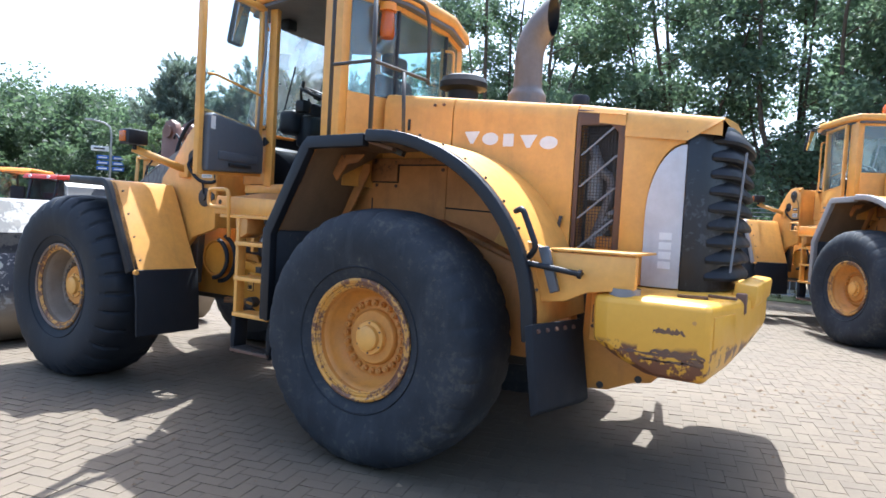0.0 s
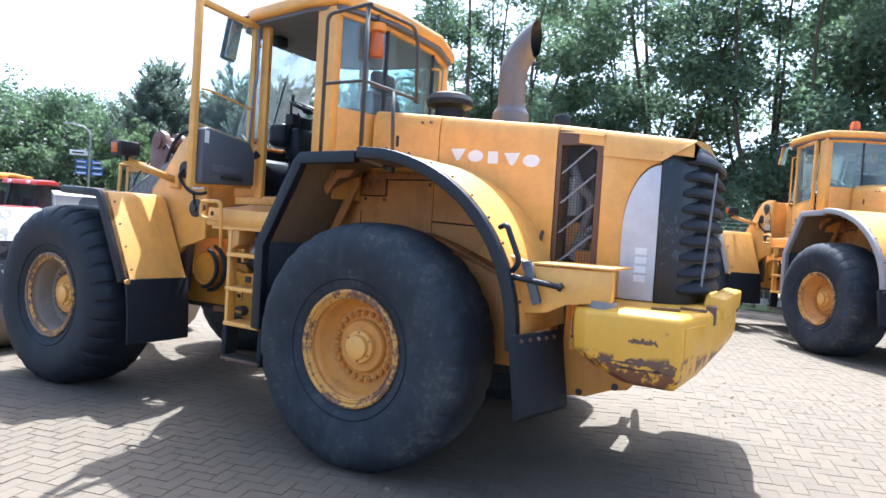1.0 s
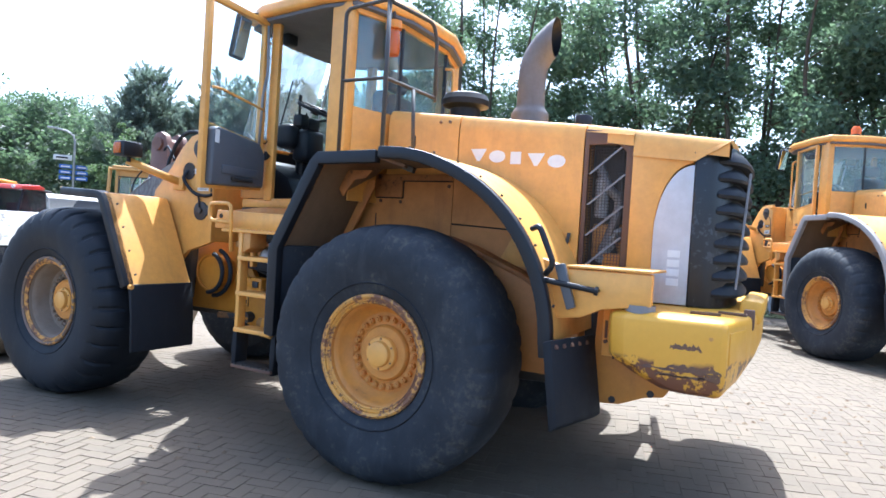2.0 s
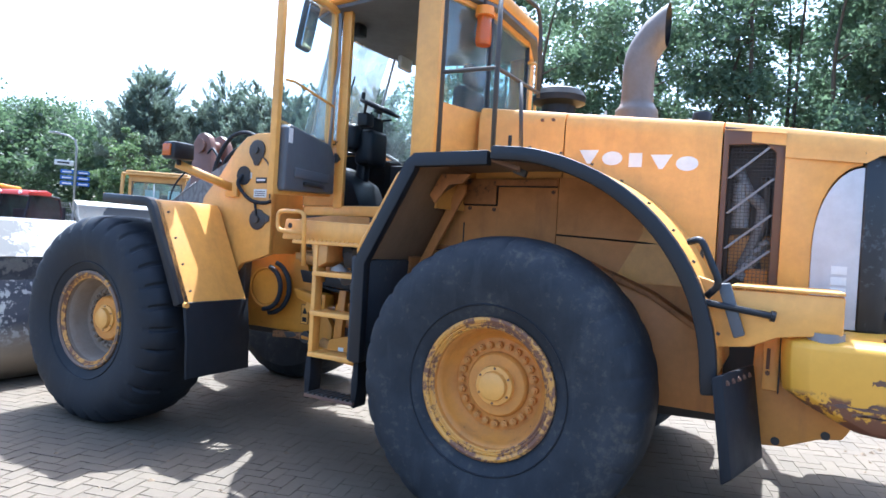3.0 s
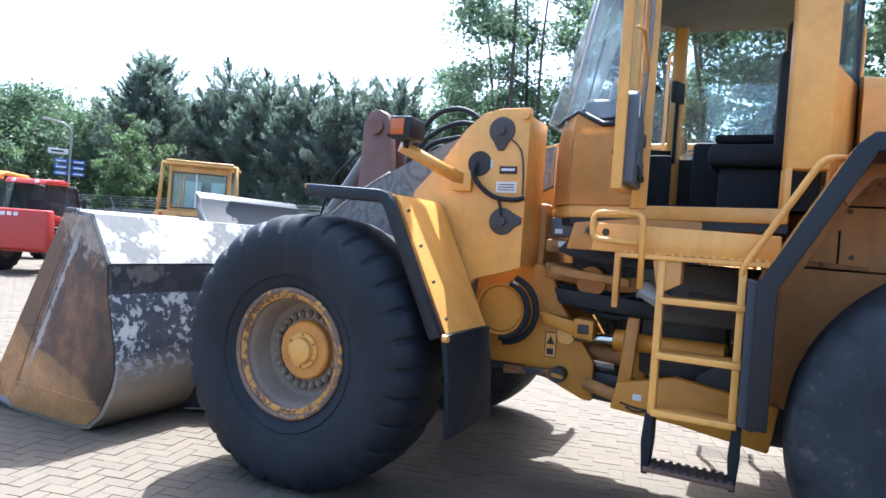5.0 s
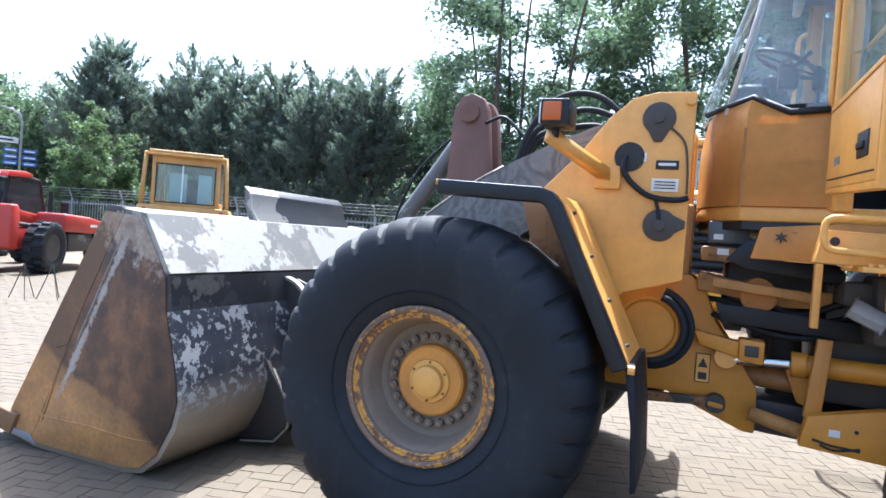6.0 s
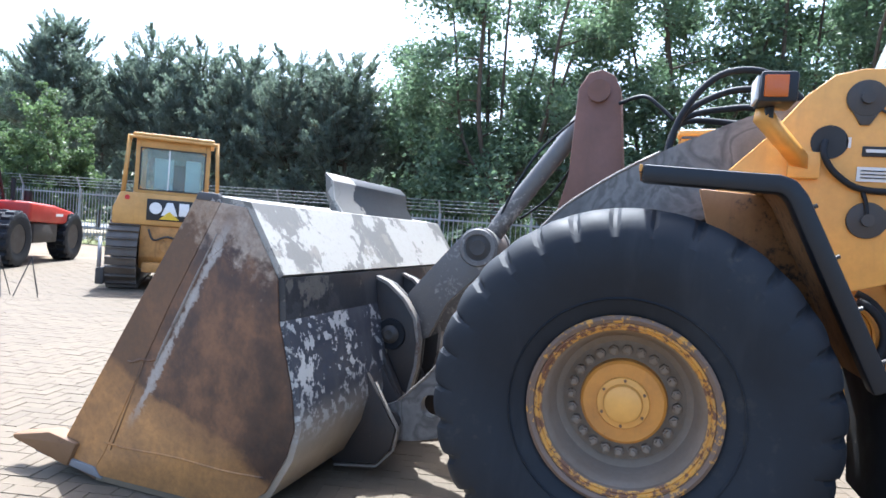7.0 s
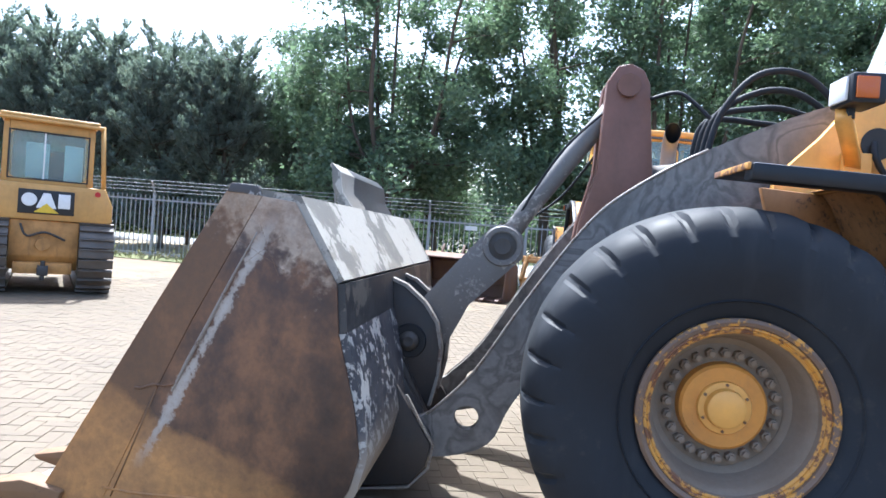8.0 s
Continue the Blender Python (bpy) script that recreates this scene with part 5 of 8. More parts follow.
def steps(parent):
    s = new("boarding_ladder")
    s.parent = parent
    part("platform_beam", prism([(-1.83, 1.60), (-0.93, 1.60), (-0.93, 1.73), (-1.80, 1.75)], 0.24, 0.34, "y", 0.01), "yellow", s)
    part("platform_top", box(-1.66, -0.95, 0.16, 0.62, 1.575, 1.60, 0.005), "yellow", s)
    for i in range(18):
        part("platform_tooth", box(-1.64 + i * 0.038, -1.622 + i * 0.038, 0.155, 0.165, 1.60, 1.612, 0), "yellow", s)
    for x in (-1.47, -1.10):
        part("stringer", prism([(x, 1.58), (x + 0.035, 1.58), (x + 0.035, 0.80), (x, 0.80)], 0.17, 0.25, "y", 0.005), "yellow", s)
    part("stringer_head", prism([(-1.50, 1.58), (-1.36, 1.58), (-1.36, 1.46), (-1.435, 1.42), (-1.47, 1.42)], 0.18, 0.36, "y", 0.006), "yellow_dirty", s)
    for z in (1.38, 1.105, 0.82):
        part("tread", box(-1.45, -1.06, 0.14, 0.32, z - 0.02, z + 0.012, 0.005), "yellow", s)
    for x in (-1.46, -1.06):
        part("rubber_strap", prism([(x - 0.018, 0.81), (x + 0.022, 0.81), (x + 0.025, 0.66), (x + 0.012, 0.50), (x - 0.018, 0.50), (x - 0.03, 0.66)], 0.17, 0.30, "y", 0.006), "flap", s)
    hs = part("hanging_step", box(-1.47, -1.05, 0.15, 0.31, 0.515, 0.54, 0.006), "rust", s, "worn hanging bottom step")
    for i in range(10):
        part("grip_tooth", box(-1.44 + i * 0.04, -1.42 + i * 0.04, 0.15, 0.30, 0.54, 0.552, 0), "dark", hs)
    part("grab_handle", pipe([(-1.55, 0.17, 1.42), (-1.555, 0.15, 1.80), (-1.81, 0.17, 1.80), (-1.81, 0.17, 1.66), (-1.56, 0.17, 1.65)], 0.016, 0.05), "yellow", s)
    part("stair_rail", pipe([(-0.70, 0.22, 2.10), (-0.79, 0.17, 2.09), (-1.09, 0.17, 1.56), (-1.08, 0.20, 1.50), (-1.0, 0.25, 1.49)], 0.017, 0.05), "yellow", s)
    # grated step on the far side
    part("platform_top", box(-1.66, -0.95, 2.18, 2.70, 1.575, 1.60, 0.005), "yellow", s)
    for x in (-1.44, -1.05):
        part("stringer", box(x, x + 0.03, 2.64, 2.70, 0.42, 1.58, 0.005), "yellow", s)
        part("grate_side", box(x, x + 0.03, 2.66, 2.94, 0.40, 0.44, 0.004), "rust", s)
    for i in range(8):
        part("grate_bar", box(-1.42, -1.04, 2.67 + i * 0.036, 2.677 + i * 0.036, 0.41, 0.421, 0), "rust", s)
    part("star_mark", prism([(-1.93 + (0.034 if k % 2 else 0.012) * math.cos(k * math.pi / 6), 1.715 + (0.034 if k % 2 else 0.012) * math.sin(k * math.pi / 6)) for k in range(12)], 0.592, 0.598, "y", 0), "ink", s, "small black star mark")
    part("beam_hole", rod((-1.755, 0.238, 1.70), (-1.755, 0.2405, 1.70), 0.02, 12), "ink", s)
    part("cab_skirt", prism([(-2.06, 1.60), (-1.66, 1.60), (-1.66, 1.64), (-1.02, 1.64), (-1.02, 1.80), (-1.66, 1.80), (-2.02, 1.76)], 0.60, 0.66, "y", 0.008), "frame_yellow", s)
    return s


def frames(parent):
    """Rear frame, front frame with its tower, axles and the joint between."""
    f = new("chassis")
    f.parent = parent
    part("rear_frame", prism([(-1.35, 0.62), (-0.95, 0.55), (1.55, 0.66), (1.95, 0.78), (1.95, 1.28), (1.10, 1.40), (-0.98, 1.55), (-1.10, 1.55), (-1.10, 1.05), (-1.30, 0.90)], 0.95, 1.85, "y", 0.015), "dark", f)
    for g in (lambda b: b, flip):
        part("rear_side_plate", g(prism([(1.32, 1.30), (1.70, 1.28), (1.86, 0.98), (1.74, 0.765), (1.63, 0.745), (1.48, 0.68), (1.33, 0.667), (1.30, 0.72)], 0.46, 0.58, "y", 0.012)), "frame_yellow", f)
    for x, z in ((1.44, 0.705), (1.665, 0.775)):
        part("drain_hole", rod((x, 0.455, z), (x, 0.47, z), 0.022, 12), "ink", f)
    for g in (lambda b: b, flip):
        part("fender_bracket", g(prism([(1.02, 1.56), (1.22, 1.50), (1.69, 1.50), (1.69, 1.32), (1.42, 1.28), (1.30, 1.22), (1.14, 1.20)], 0.14, 0.20, "y", 0.01)), "yellow", f)
    for g in (lambda b: b, flip):
        part("bracket_flange", g(prism([(1.20, 1.505), (1.69, 1.505), (1.69, 1.52), (1.20, 1.52)], 0.13, 0.60, "y", 0.005)), "yellow", f)
    part("lower_side", prism([(-1.76, 0.66), (-1.38, 0.63), (-0.90, 0.56), (-0.86, 0.82), (-1.40, 0.90), (-1.73, 0.82)], 0.74, 0.82, "y", 0.012), "frame_rich", f)
    part("side_bracket", prism([(-1.70, 1.21), (-1.63, 1.21), (-1.66, 0.80), (-1.74, 0.80)], 0.80, 0.85, "y", 0.006), "frame_yellow", f)
    for dx, dz in ((0.0, 0.0), (0.035, -0.022)):
        part("gouge", tube([(-1.70 + dx, 0.738, 0.708 + dz), (-1.62 + dx * 0.5, 0.738, 0.690 + dz), (-1.55 + dx, 0.738, 0.686), (-1.49, 0.738, 0.681 - dz * 0.6)], 0.007, 6, 4), "ink", f)
    for x, z in ((-1.51, 0.775), (-1.20, 0.72), (-1.05, 0.66), (-0.98, 0.74)):
        part("side_hole", rod((x, 0.736, z), (x, 0.745, z), 0.010, 10), "ink", f)
    part("rear_axle", rod((0, 0.30, 0.84), (0, 2.50, 0.84), 0.17, 20), "yellow_dirty", f)
    part("front_axle", rod((-3.55, 0.33, 0.84), (-3.55, 2.47, 0.84), 0.17, 20), "yellow_dirty", f)
    for m in (False, True):
        g = flip if m else (lambda b: b)
        tower = [(-3.30, 1.30), (-3.18, 1.92), (-2.98, 2.13), (-2.82, 2.34), (-2.70, 2.445), (-2.58, 2.475), (-2.375, 2.475), (-2.375, 1.455), (-2.52, 1.405), (-2.68, 1.36), (-2.78, 1.25), (-3.10, 1.05)]
        part("tower_plate", g(prism(tower, 0.70, 0.75, "y", 0.008)), "yellow", f)
        lower = [(-3.3, 0.78), (-2.42, 0.78), (-2.0, 0.61), (-1.94, 0.61), (-1.94, 0.86), (-2.18, 1.22), (-2.25, 1.40), (-2.34, 1.48), (-2.9, 1.5), (-3.3, 1.3)]
        part("front_frame_plate", g(prism(lower, 1.05, 1.11, "y", 0.01)), "frame_rich", f)
        part("frame_edge", g(prism([(-2.60, 0.80), (-2.42, 0.785), (-2.0, 0.615), (-1.93, 0.612), (-1.70, 0.60), (-1.70, 0.66), (-1.95, 0.68), (-2.40, 0.84)], 1.115, 1.20, "y", 0.006)), "dark", f)
        part("axle_bracket", g(prism([(-3.8, 0.95), (-3.3, 0.95), (-2.75, 0.9), (-2.72, 1.42), (-3.2, 1.55), (-3.8, 1.2)], 0.80, 0.88, "y", 0.01)), "dark", f)
        part("bearing_ring", g(lathe([(0.158, 0.865), (0.172, 0.86), (0.172, 0.93), (0.158, 0.93)], 32, (-2.55, 0, 1.165))), "frame_rich", f)
        part("bearing_boss", g(lathe([(0.0, 0.875), (0.145, 0.872), (0.156, 0.88), (0.16, 1.06), (0.0, 1.06)], 32, (-2.55, 0, 1.165), "y", False)), "frame_rich", f)
        for rr, y in ((0.190, 0.84), (0.226, 0.91)):
            part("side_hose", g(tube([(x + 0.012, y, z) for x, z in arc(-2.55, 1.165, rr, 72, -88, 14)], 0.021, 10)), "rubber", f)
    for g in (lambda b: b, flip):
        part("tower_back", g(box(-2.45, -2.39, 0.76, 1.12, 1.46, 2.44, 0.01)), "yellow", f)
    part("front_frame_body", box(-3.35, -2.45, 1.11, 1.69, 0.72, 1.5, 0.02), "dark", f)
    part("tower_cross", box(-2.95, -2.35, 1.12, 1.68, 1.2, 1.9, 0.02), "yellow_dirty", f)
    part("upper_joint", prism([(-2.3, 1.40), (-1.85, 1.34), (-1.55, 1.36), (-1.55, 1.45), (-1.85, 1.44), (-2.3, 1.50)], 1.0, 1.8, "y", 0.01), "yellow_dirty", f)
    part("lower_joint", prism([(-2.2, 0.70), (-1.2, 0.66), (-1.2, 0.78), (-2.2, 0.80)], 1.12, 1.68, "y", 0.01), "dark", f)
    part("joint_pin", rod((-1.78, 1.40, 0.62), (-1.78, 1.40, 1.52), 0.09, 20), "dark", f)
    part("joint_core", box(-1.65, -1.15, 1.0, 1.8, 0.85, 1.5, 0.03), "dark", f)
    part("steering_barrel", rod((-1.15, 0.86, 1.06), (-1.76, 0.965, 1.045), 0.057, 16), "frame_rich", f)
    part("barrel_gland", rod((-1.72, 0.958, 1.046), (-1.79, 0.970, 1.044), 0.068, 20, None, 0.006), "frame_rich", f)
    part("steering_rod", rod((-1.80, 0.97, 1.04), (-2.15, 1.02, 1.02), 0.03, 12), "chrome", f)
    part("steering_eye", lathe([(0.0, 0.98), (0.06, 0.98), (0.06, 1.06), (0.0, 1.06)], 20, (-2.12, 0, 1.03), "y", False), "yellow", f)
    part("lock_bar", prism([(-2.54, 0.775), (-2.30, 0.785), (-2.13, 0.80), (-2.10, 0.765), (-2.13, 0.725), (-2.30, 0.735), (-2.54, 0.715)], 0.98, 1.03, "y", 0.012), "arch_stained", f)
    part("grease_smear", prism([(-2.40, 0.775), (-2.30, 0.79), (-2.26, 0.76), (-2.36, 0.73)], 0.972, 0.982, "y", 0.003), "dark", f)
    part("lock_eye", rod((-2.155, 0.965, 0.762), (-2.155, 1.04, 0.762), 0.052, 20, None, 0.006), "dark", f)
    part("lock_pin", prism([(-2.195, 0.775), (-2.115, 0.765), (-2.115, 0.74), (-2.195, 0.748)], 0.955, 0.985, "y", 0.006), "frame_rich", f)
    for k in range(3):
        z = 1.24 + 0.06 * k
        part("hydraulic_hose", tube([(-2.32, 1.15, z + 0.05), (-2.1, 1.0 + 0.03 * k, z + 0.04 * k), (-1.8, 0.94 + 0.03 * k, z - 0.05), (-1.5, 0.97, z + 0.03 * k), (-1.2, 1.05, z + 0.02)], 0.017, 8, 5), "rubber", f)
    part("guard_plate", prism([(-2.20, 1.34), (-1.48, 1.30), (-1.48, 1.20), (-2.16, 1.24)], 0.90, 0.93, "y", 0.006), "black", f)
    part("yoke_bar", prism([(-2.30, 1.17), (-2.05, 1.13), (-2.05, 1.04), (-2.26, 1.09)], 0.95, 1.04, "y", 0.008), "frame_rich", f)
    part("yoke_block", prism([(-2.06, 1.155), (-1.93, 1.15), (-1.93, 1.02), (-2.06, 1.03)], 0.92, 1.05, "y", 0.012), "frame_rich", f)
    part("yoke_pin", box(-2.03, -1.96, 0.905, 0.925, 1.06, 1.12, 0.006), "dark", f)
    part("prop_shaft", rod((-2.2, 1.40, 0.96), (-1.3, 1.40, 0.94), 0.065, 16), "yellow_dirty", f)
    part("lower_barrel", rod((-2.12, 1.20, 0.93), (-1.55, 1.16, 0.90), 0.062, 16), "arch_stained", f)
    part("barrel_band", rod((-1.74, 1.172, 0.910), (-1.60, 1.163, 0.903), 0.068, 16), "black", f)
    part("orange_gusset", prism([(-1.82, 1.02), (-1.72, 1.06), (-1.58, 0.99), (-1.62, 0.78), (-1.74, 0.82)], 1.06, 1.10, "y", 0.006), "frame_rich", f)
    part("diagonal_stay", tube([(-1.98, 0.98, 0.74), (-1.62, 0.96, 0.66)], 0.045, 6), "yellow_dirty", f)
    part("gearbox_cover", rod((-1.98, 0.98, 1.40), (-1.98, 1.10, 1.40), 0.095, 24, None, 0.01), "arch", f)
    part("gearbox", box(-2.15, -1.55, 1.10, 1.70, 1.24, 1.60, 0.04), "dark", f)
    part("upper_bracket", prism([(-2.22, 1.48), (-1.72, 1.44), (-1.72, 1.39), (-2.22, 1.43)], 0.86, 0.92, "y", 0.005), "yellow_dirty", f)
    part("black_shroud", prism([(-2.17, 1.585), (-2.07, 1.70), (-1.945, 1.705), (-1.895, 1.60), (-1.60, 1.56), (-1.60, 1.50), (-2.05, 1.54)], 0.80, 0.84, "y", 0.008), "black", f)
    part("battery_box", box(-2.265, -2.05, 0.95, 1.16, 1.675, 1.80, 0.012), "door_plastic", f, "grey-blue battery box")
    part("battery_label", box(-2.235, -2.185, 0.945, 0.951, 1.695, 1.725, 0), "sticker", f)
    part("valve_body", box(-2.295, -2.08, 0.96, 1.10, 1.57, 1.655, 0.015), "yellow_dirty", f, "soiled yellow valve body")
    part("valve_label", box(-2.21, -2.15, 0.955, 0.961, 1.61, 1.645, 0), "sticker", f)
    part("upright_bar", box(-1.77, -1.735, 0.60, 0.66, 1.28, 1.60, 0.005), "yellow", f)
    part("rust_tank", box(-1.50, -1.08, 0.64, 0.96, 1.22, 1.56, 0.03), "dark", f)
    part("grey_canister", rod((-1.60, 0.62, 1.40), (-1.46, 0.58, 1.33), 0.05, 18, None, 0.015), "galv", f)
    part("step_plate_sticker", box(-1.63, -1.58, 0.735, 0.739, 0.735, 0.77, 0), "sticker", f)
    part("valve_block", box(-1.62, -1.38, 0.72, 0.98, 1.40, 1.52, 0.015), "dark", f)
    part("air_tank", rod((-1.35, 0.72, 1.34), (-1.05, 0.72, 1.34), 0.10, 20, None, 0.02), "dark", f)
    part("accumulator", rod((-1.95, 0.95, 1.62), (-1.95, 0.95, 1.72), 0.07, 16, None, 0.01), "rust", f)
    part("warning_sign", box(-2.275, -2.195, 1.041, 1.046, 0.86, 1.03, 0), "ink", f, "black-edged yellow warning sticker")
    part("sign_field", box(-2.270, -2.200, 1.0395, 1.0415, 0.865, 1.025, 0), "yellow", f)
    part("sign_mark", prism([(-2.262, 0.95), (-2.208, 0.95), (-2.235, 1.005)], 1.036, 1.040, "y", 0), "ink", f)
    part("sign_mark", box(-2.258, -2.212, 1.036, 1.040, 0.88, 0.92, 0), "ink", f)
    # tower covers, cable and stickers on the visible side
    for x, z, tail in ((-2.56, 2.33, 1), (-2.516, 1.744, 0)):
        bm = prism([(x + 0.088 * math.cos(k * math.pi / 12), z + 0.088 * math.sin(k * math.pi / 12)) for k in range(24)], 0.685, 0.702, "y", 0.004)
        bm2 = prism([(x - 0.06, z - 0.06), (x + 0.06, z - 0.06), (x + 0.02, z - 0.13), (x - 0.02, z - 0.13)] if tail else [(x + 0.04, z - 0.06), (x + 0.13, z - 0.01), (x + 0.13, z + 0.03), (x + 0.04, z + 0.07)], 0.688, 0.701, "y", 0.003)
        cov = part("pin_cover", join(bm, bm2), "dark", f, "dark pin cover")
        part("cover_boss", rod((x, 0.686, z), (x, 0.665, z), 0.03, 12), "dark", cov)
    part("cable_hole", rod((-2.703, 0.702, 2.115), (-2.703, 0.694, 2.115), 0.082, 24), "ink", f)
    part("lamp_cable", tube([(-2.72, 0.70, 2.12), (-2.73, 0.66, 2.05), (-2.68, 0.67, 1.97), (-2.58, 0.68, 1.90), (-2.45, 0.69, 1.885), (-2.38, 0.695, 1.90)], 0.016, 8, 5), "rubber", f)
    part("cover_cable", tube([(-2.52, 0.68, 1.76), (-2.53, 0.68, 1.83), (-2.55, 0.685, 1.89)], 0.010, 6, 4), "rubber", f)
    part("edge_cable", tube([(-2.50, 0.69, 2.28), (-2.42, 0.69, 2.20), (-2.395, 0.69, 2.05), (-2.39, 0.69, 1.92)], 0.006, 6, 5), "dark", f)
    part("plate_black", box(-2.56, -2.44, 0.694, 0.70, 2.05, 2.10, 0.002), "ink", f)
    part("plate_bar", box(-2.545, -2.455, 0.690, 0.694, 2.07, 2.085, 0), "sticker", f)
    part("plate_white", box(-2.575, -2.435, 0.694, 0.70, 1.93, 2.0, 0), "sticker", f)
    for k in range(3):
        part("plate_line", box(-2.56, -2.45, 0.690, 0.694, 1.945 + 0.017 * k, 1.950 + 0.017 * k, 0), "ink", f)
    part("small_plate", box(-2.63, -2.61, 0.694, 0.70, 2.09, 2.14, 0.0), "sticker", f)
    part("tower_bolt", rod((-2.40, 0.70, 2.42), (-2.40, 0.67, 2.42), 0.025, 6), "yellow", f)
    return f


def head_lamp(parent, mirror=False):
    a = new("lamp_arm")
    a.parent = parent
    g = flip if mirror else (lambda b: b)
    part("arm", g(tube([(-2.80, 0.71, 1.995), (-3.07, 0.30, 2.165)], 0.045, 4)), "yellow", a)
    part("arm_foot", g(prism([(-2.88, 1.93), (-2.74, 1.93), (-2.74, 2.06), (-2.88, 2.06)], 0.66, 0.70, "y", 0.006)), "yellow", a)
    lamp = part("lamp_box", g(box(-3.10, -2.95, 0.18, 0.38, 2.195, 2.33, 0.015)), "black", a, "black headlamp and indicator box")
    part("indicator", g(box(-3.085, -2.99, 0.168, 0.182, 2.215, 2.31, 0.006)), "amber", lamp, "amber indicator lens")
    part("lamp_glass", g(box(-3.112, -3.098, 0.21, 0.36, 2.21, 2.315, 0.005)), "white", lamp, "clear headlamp lens")
    part("lamp_stalk", g(rod((-3.04, 0.30, 2.15), (-3.04, 0.30, 2.2), 0.02, 8)), "black", lamp)
    return a


def lift_arms(parent):
    l = new("lift_arm")
    l.parent = parent
    for m in (False, True):
        g = flip if m else (lambda b: b)
        top = smooth_path([(-2.55, 0, 2.42), (-2.94, 0, 2.31), (-3.48, 0, 2.06), (-3.85, 0, 1.83), (-4.09, 0, 1.61), (-4.40, 0, 1.15), (-4.66, 0, 0.72), (-4.90, 0, 0.46)], 4)
        low = smooth_path([(-5.02, 0, 0.40), (-5.0, 0, 0.26), (-4.83, 0, 0.22), (-4.55, 0, 0.32), (-4.42, 0, 0.58), (-4.10, 0, 1.02), (-3.60, 0, 1.46), (-3.0, 0, 1.85), (-2.55, 0, 2.10)], 4)
        hole = [(-4.68 + 0.07 * math.cos(k * math.pi / 10), 0.46 + 0.07 * math.sin(k * math.pi / 10)) for k in range(21)]
        outline = [(p.x, p.z) for p in top + low]
        cut = min(range(len(outline)), key=lambda k: math.dist(outline[k], hole[0]))
        outline = outline[:cut + 1] + hole[::-1] + outline[cut:]
        part("arm_plate", g(prism(outline, 0.86, 0.935, "y", 0.0)), "arm", l, "scuffed grey lift arm")
        part("edge_wear", g(tube([(p.x, 0.862, p.z) for p in top[8:]], 0.009, 6)), "ridge", l, "bright scraped arm edge")
        part("arm_pin", g(rod((-4.93, 0.84, 0.33), (-4.93, 0.96, 0.33), 0.06, 20)), "dark", l)
    # added block hidden between the arms, keeps sun off the ground below
    part("sun_leak_block", box(-3.72, -3.08, 0.935, 1.865, 1.62, 1.88, 0.03), "dark", l)
    part("torque_tube", rod((-3.95, 0.9, 1.25), (-3.95, 1.9, 1.25), 0.16, 24), "armgrey", l)
    lever = [(-3.72, 1.30), (-3.66, 1.62), (-3.68, 1.93), (-3.74, 2.50), (-3.78, 2.58), (-3.86, 2.62), (-3.94, 2.60), (-4.0, 2.50), (-4.02, 1.95), (-4.10, 1.62), (-4.14, 1.30)]
    for y0, y1 in ((1.25, 1.33), (1.47, 1.55)):
        part("bell_crank", prism(lever, y0, y1, "y", 0.015), "lever", l, "red-brown bell crank plate")
    part("crank_pin", rod((-3.87, 1.22, 2.48), (-3.87, 1.58, 2.48), 0.07, 20), "lever", l)
    part("tilt_link", tube([(-3.88, 1.40, 2.46), (-4.02, 1.40, 2.25), (-4.42, 1.40, 1.68), (-4.55, 1.40, 1.46)], 0.062, 14), "armgrey", l, "grey tilt link")
    blade = [(-4.425, 1.38), (-4.425, 1.47)] + arc(-4.555, 1.445, 0.135, 10, 150, 10) + [(-4.80, 1.36), (-5.01, 1.10), (-5.11, 0.84), (-5.0, 0.74), (-4.85, 0.82), (-4.74, 1.06)]
    for y0, y1 in ((1.20, 1.255), (1.545, 1.60)):
        lp = part("link_plate", prism(blade, y0, y1, "y", 0.012), "link", l, "scuffed grey link plate")
        part("link_bolt", rod((-4.76, y0 - 0.008, 1.20), (-4.76, y0, 1.20), 0.028, 12), "link", lp)
    part("link_eye", lathe([(0.092, 1.185), (0.118, 1.185), (0.126, 1.195), (0.126, 1.61), (0.118, 1.62), (0.092, 1.62)], 40, (-4.555, 0, 1.445)), "link", l, "round grey link eye")
    part("link_pin", lathe([(0.0, 1.192), (0.05, 1.187), (0.058, 1.194), (0.085, 1.20), (0.092, 1.21), (0.092, 1.60), (0.0, 1.60)], 32, (-4.555, 0, 1.445), "y", False), "dark", l)
    part("tilt_cylinder", rod((-3.85, 1.40, 1.9), (-2.6, 1.40, 2.1), 0.09, 20), "dark", l)
    for k in range(4):
        y = 1.02 + 0.10 * k
        part("arm_hose", tube([(-3.45, y, 2.02), (-3.38, y, 2.30), (-3.20 + 0.05 * k, y, 2.52 - 0.07 * k), (-2.95 + 0.02 * k, y, 2.53 - 0.08 * k), (-2.72, y, 2.32 - 0.02 * k), (-2.60, y, 2.1)], 0.019, 10, 6), "rubber", l, "black hydraulic hose")
    part("short_hose", tube([(-3.74, 1.22, 2.40), (-3.60, 1.15, 2.43), (-3.50, 1.12, 2.36), (-3.42, 1.1, 2.28)], 0.012, 6, 5), "rubber", l)
    part("thin_hose", tube([(-4.0, 1.30, 2.32), (-4.22, 1.24, 2.08), (-4.38, 1.30, 1.82), (-4.46, 1.36, 1.66)], 0.009, 6, 5), "rubber", l)
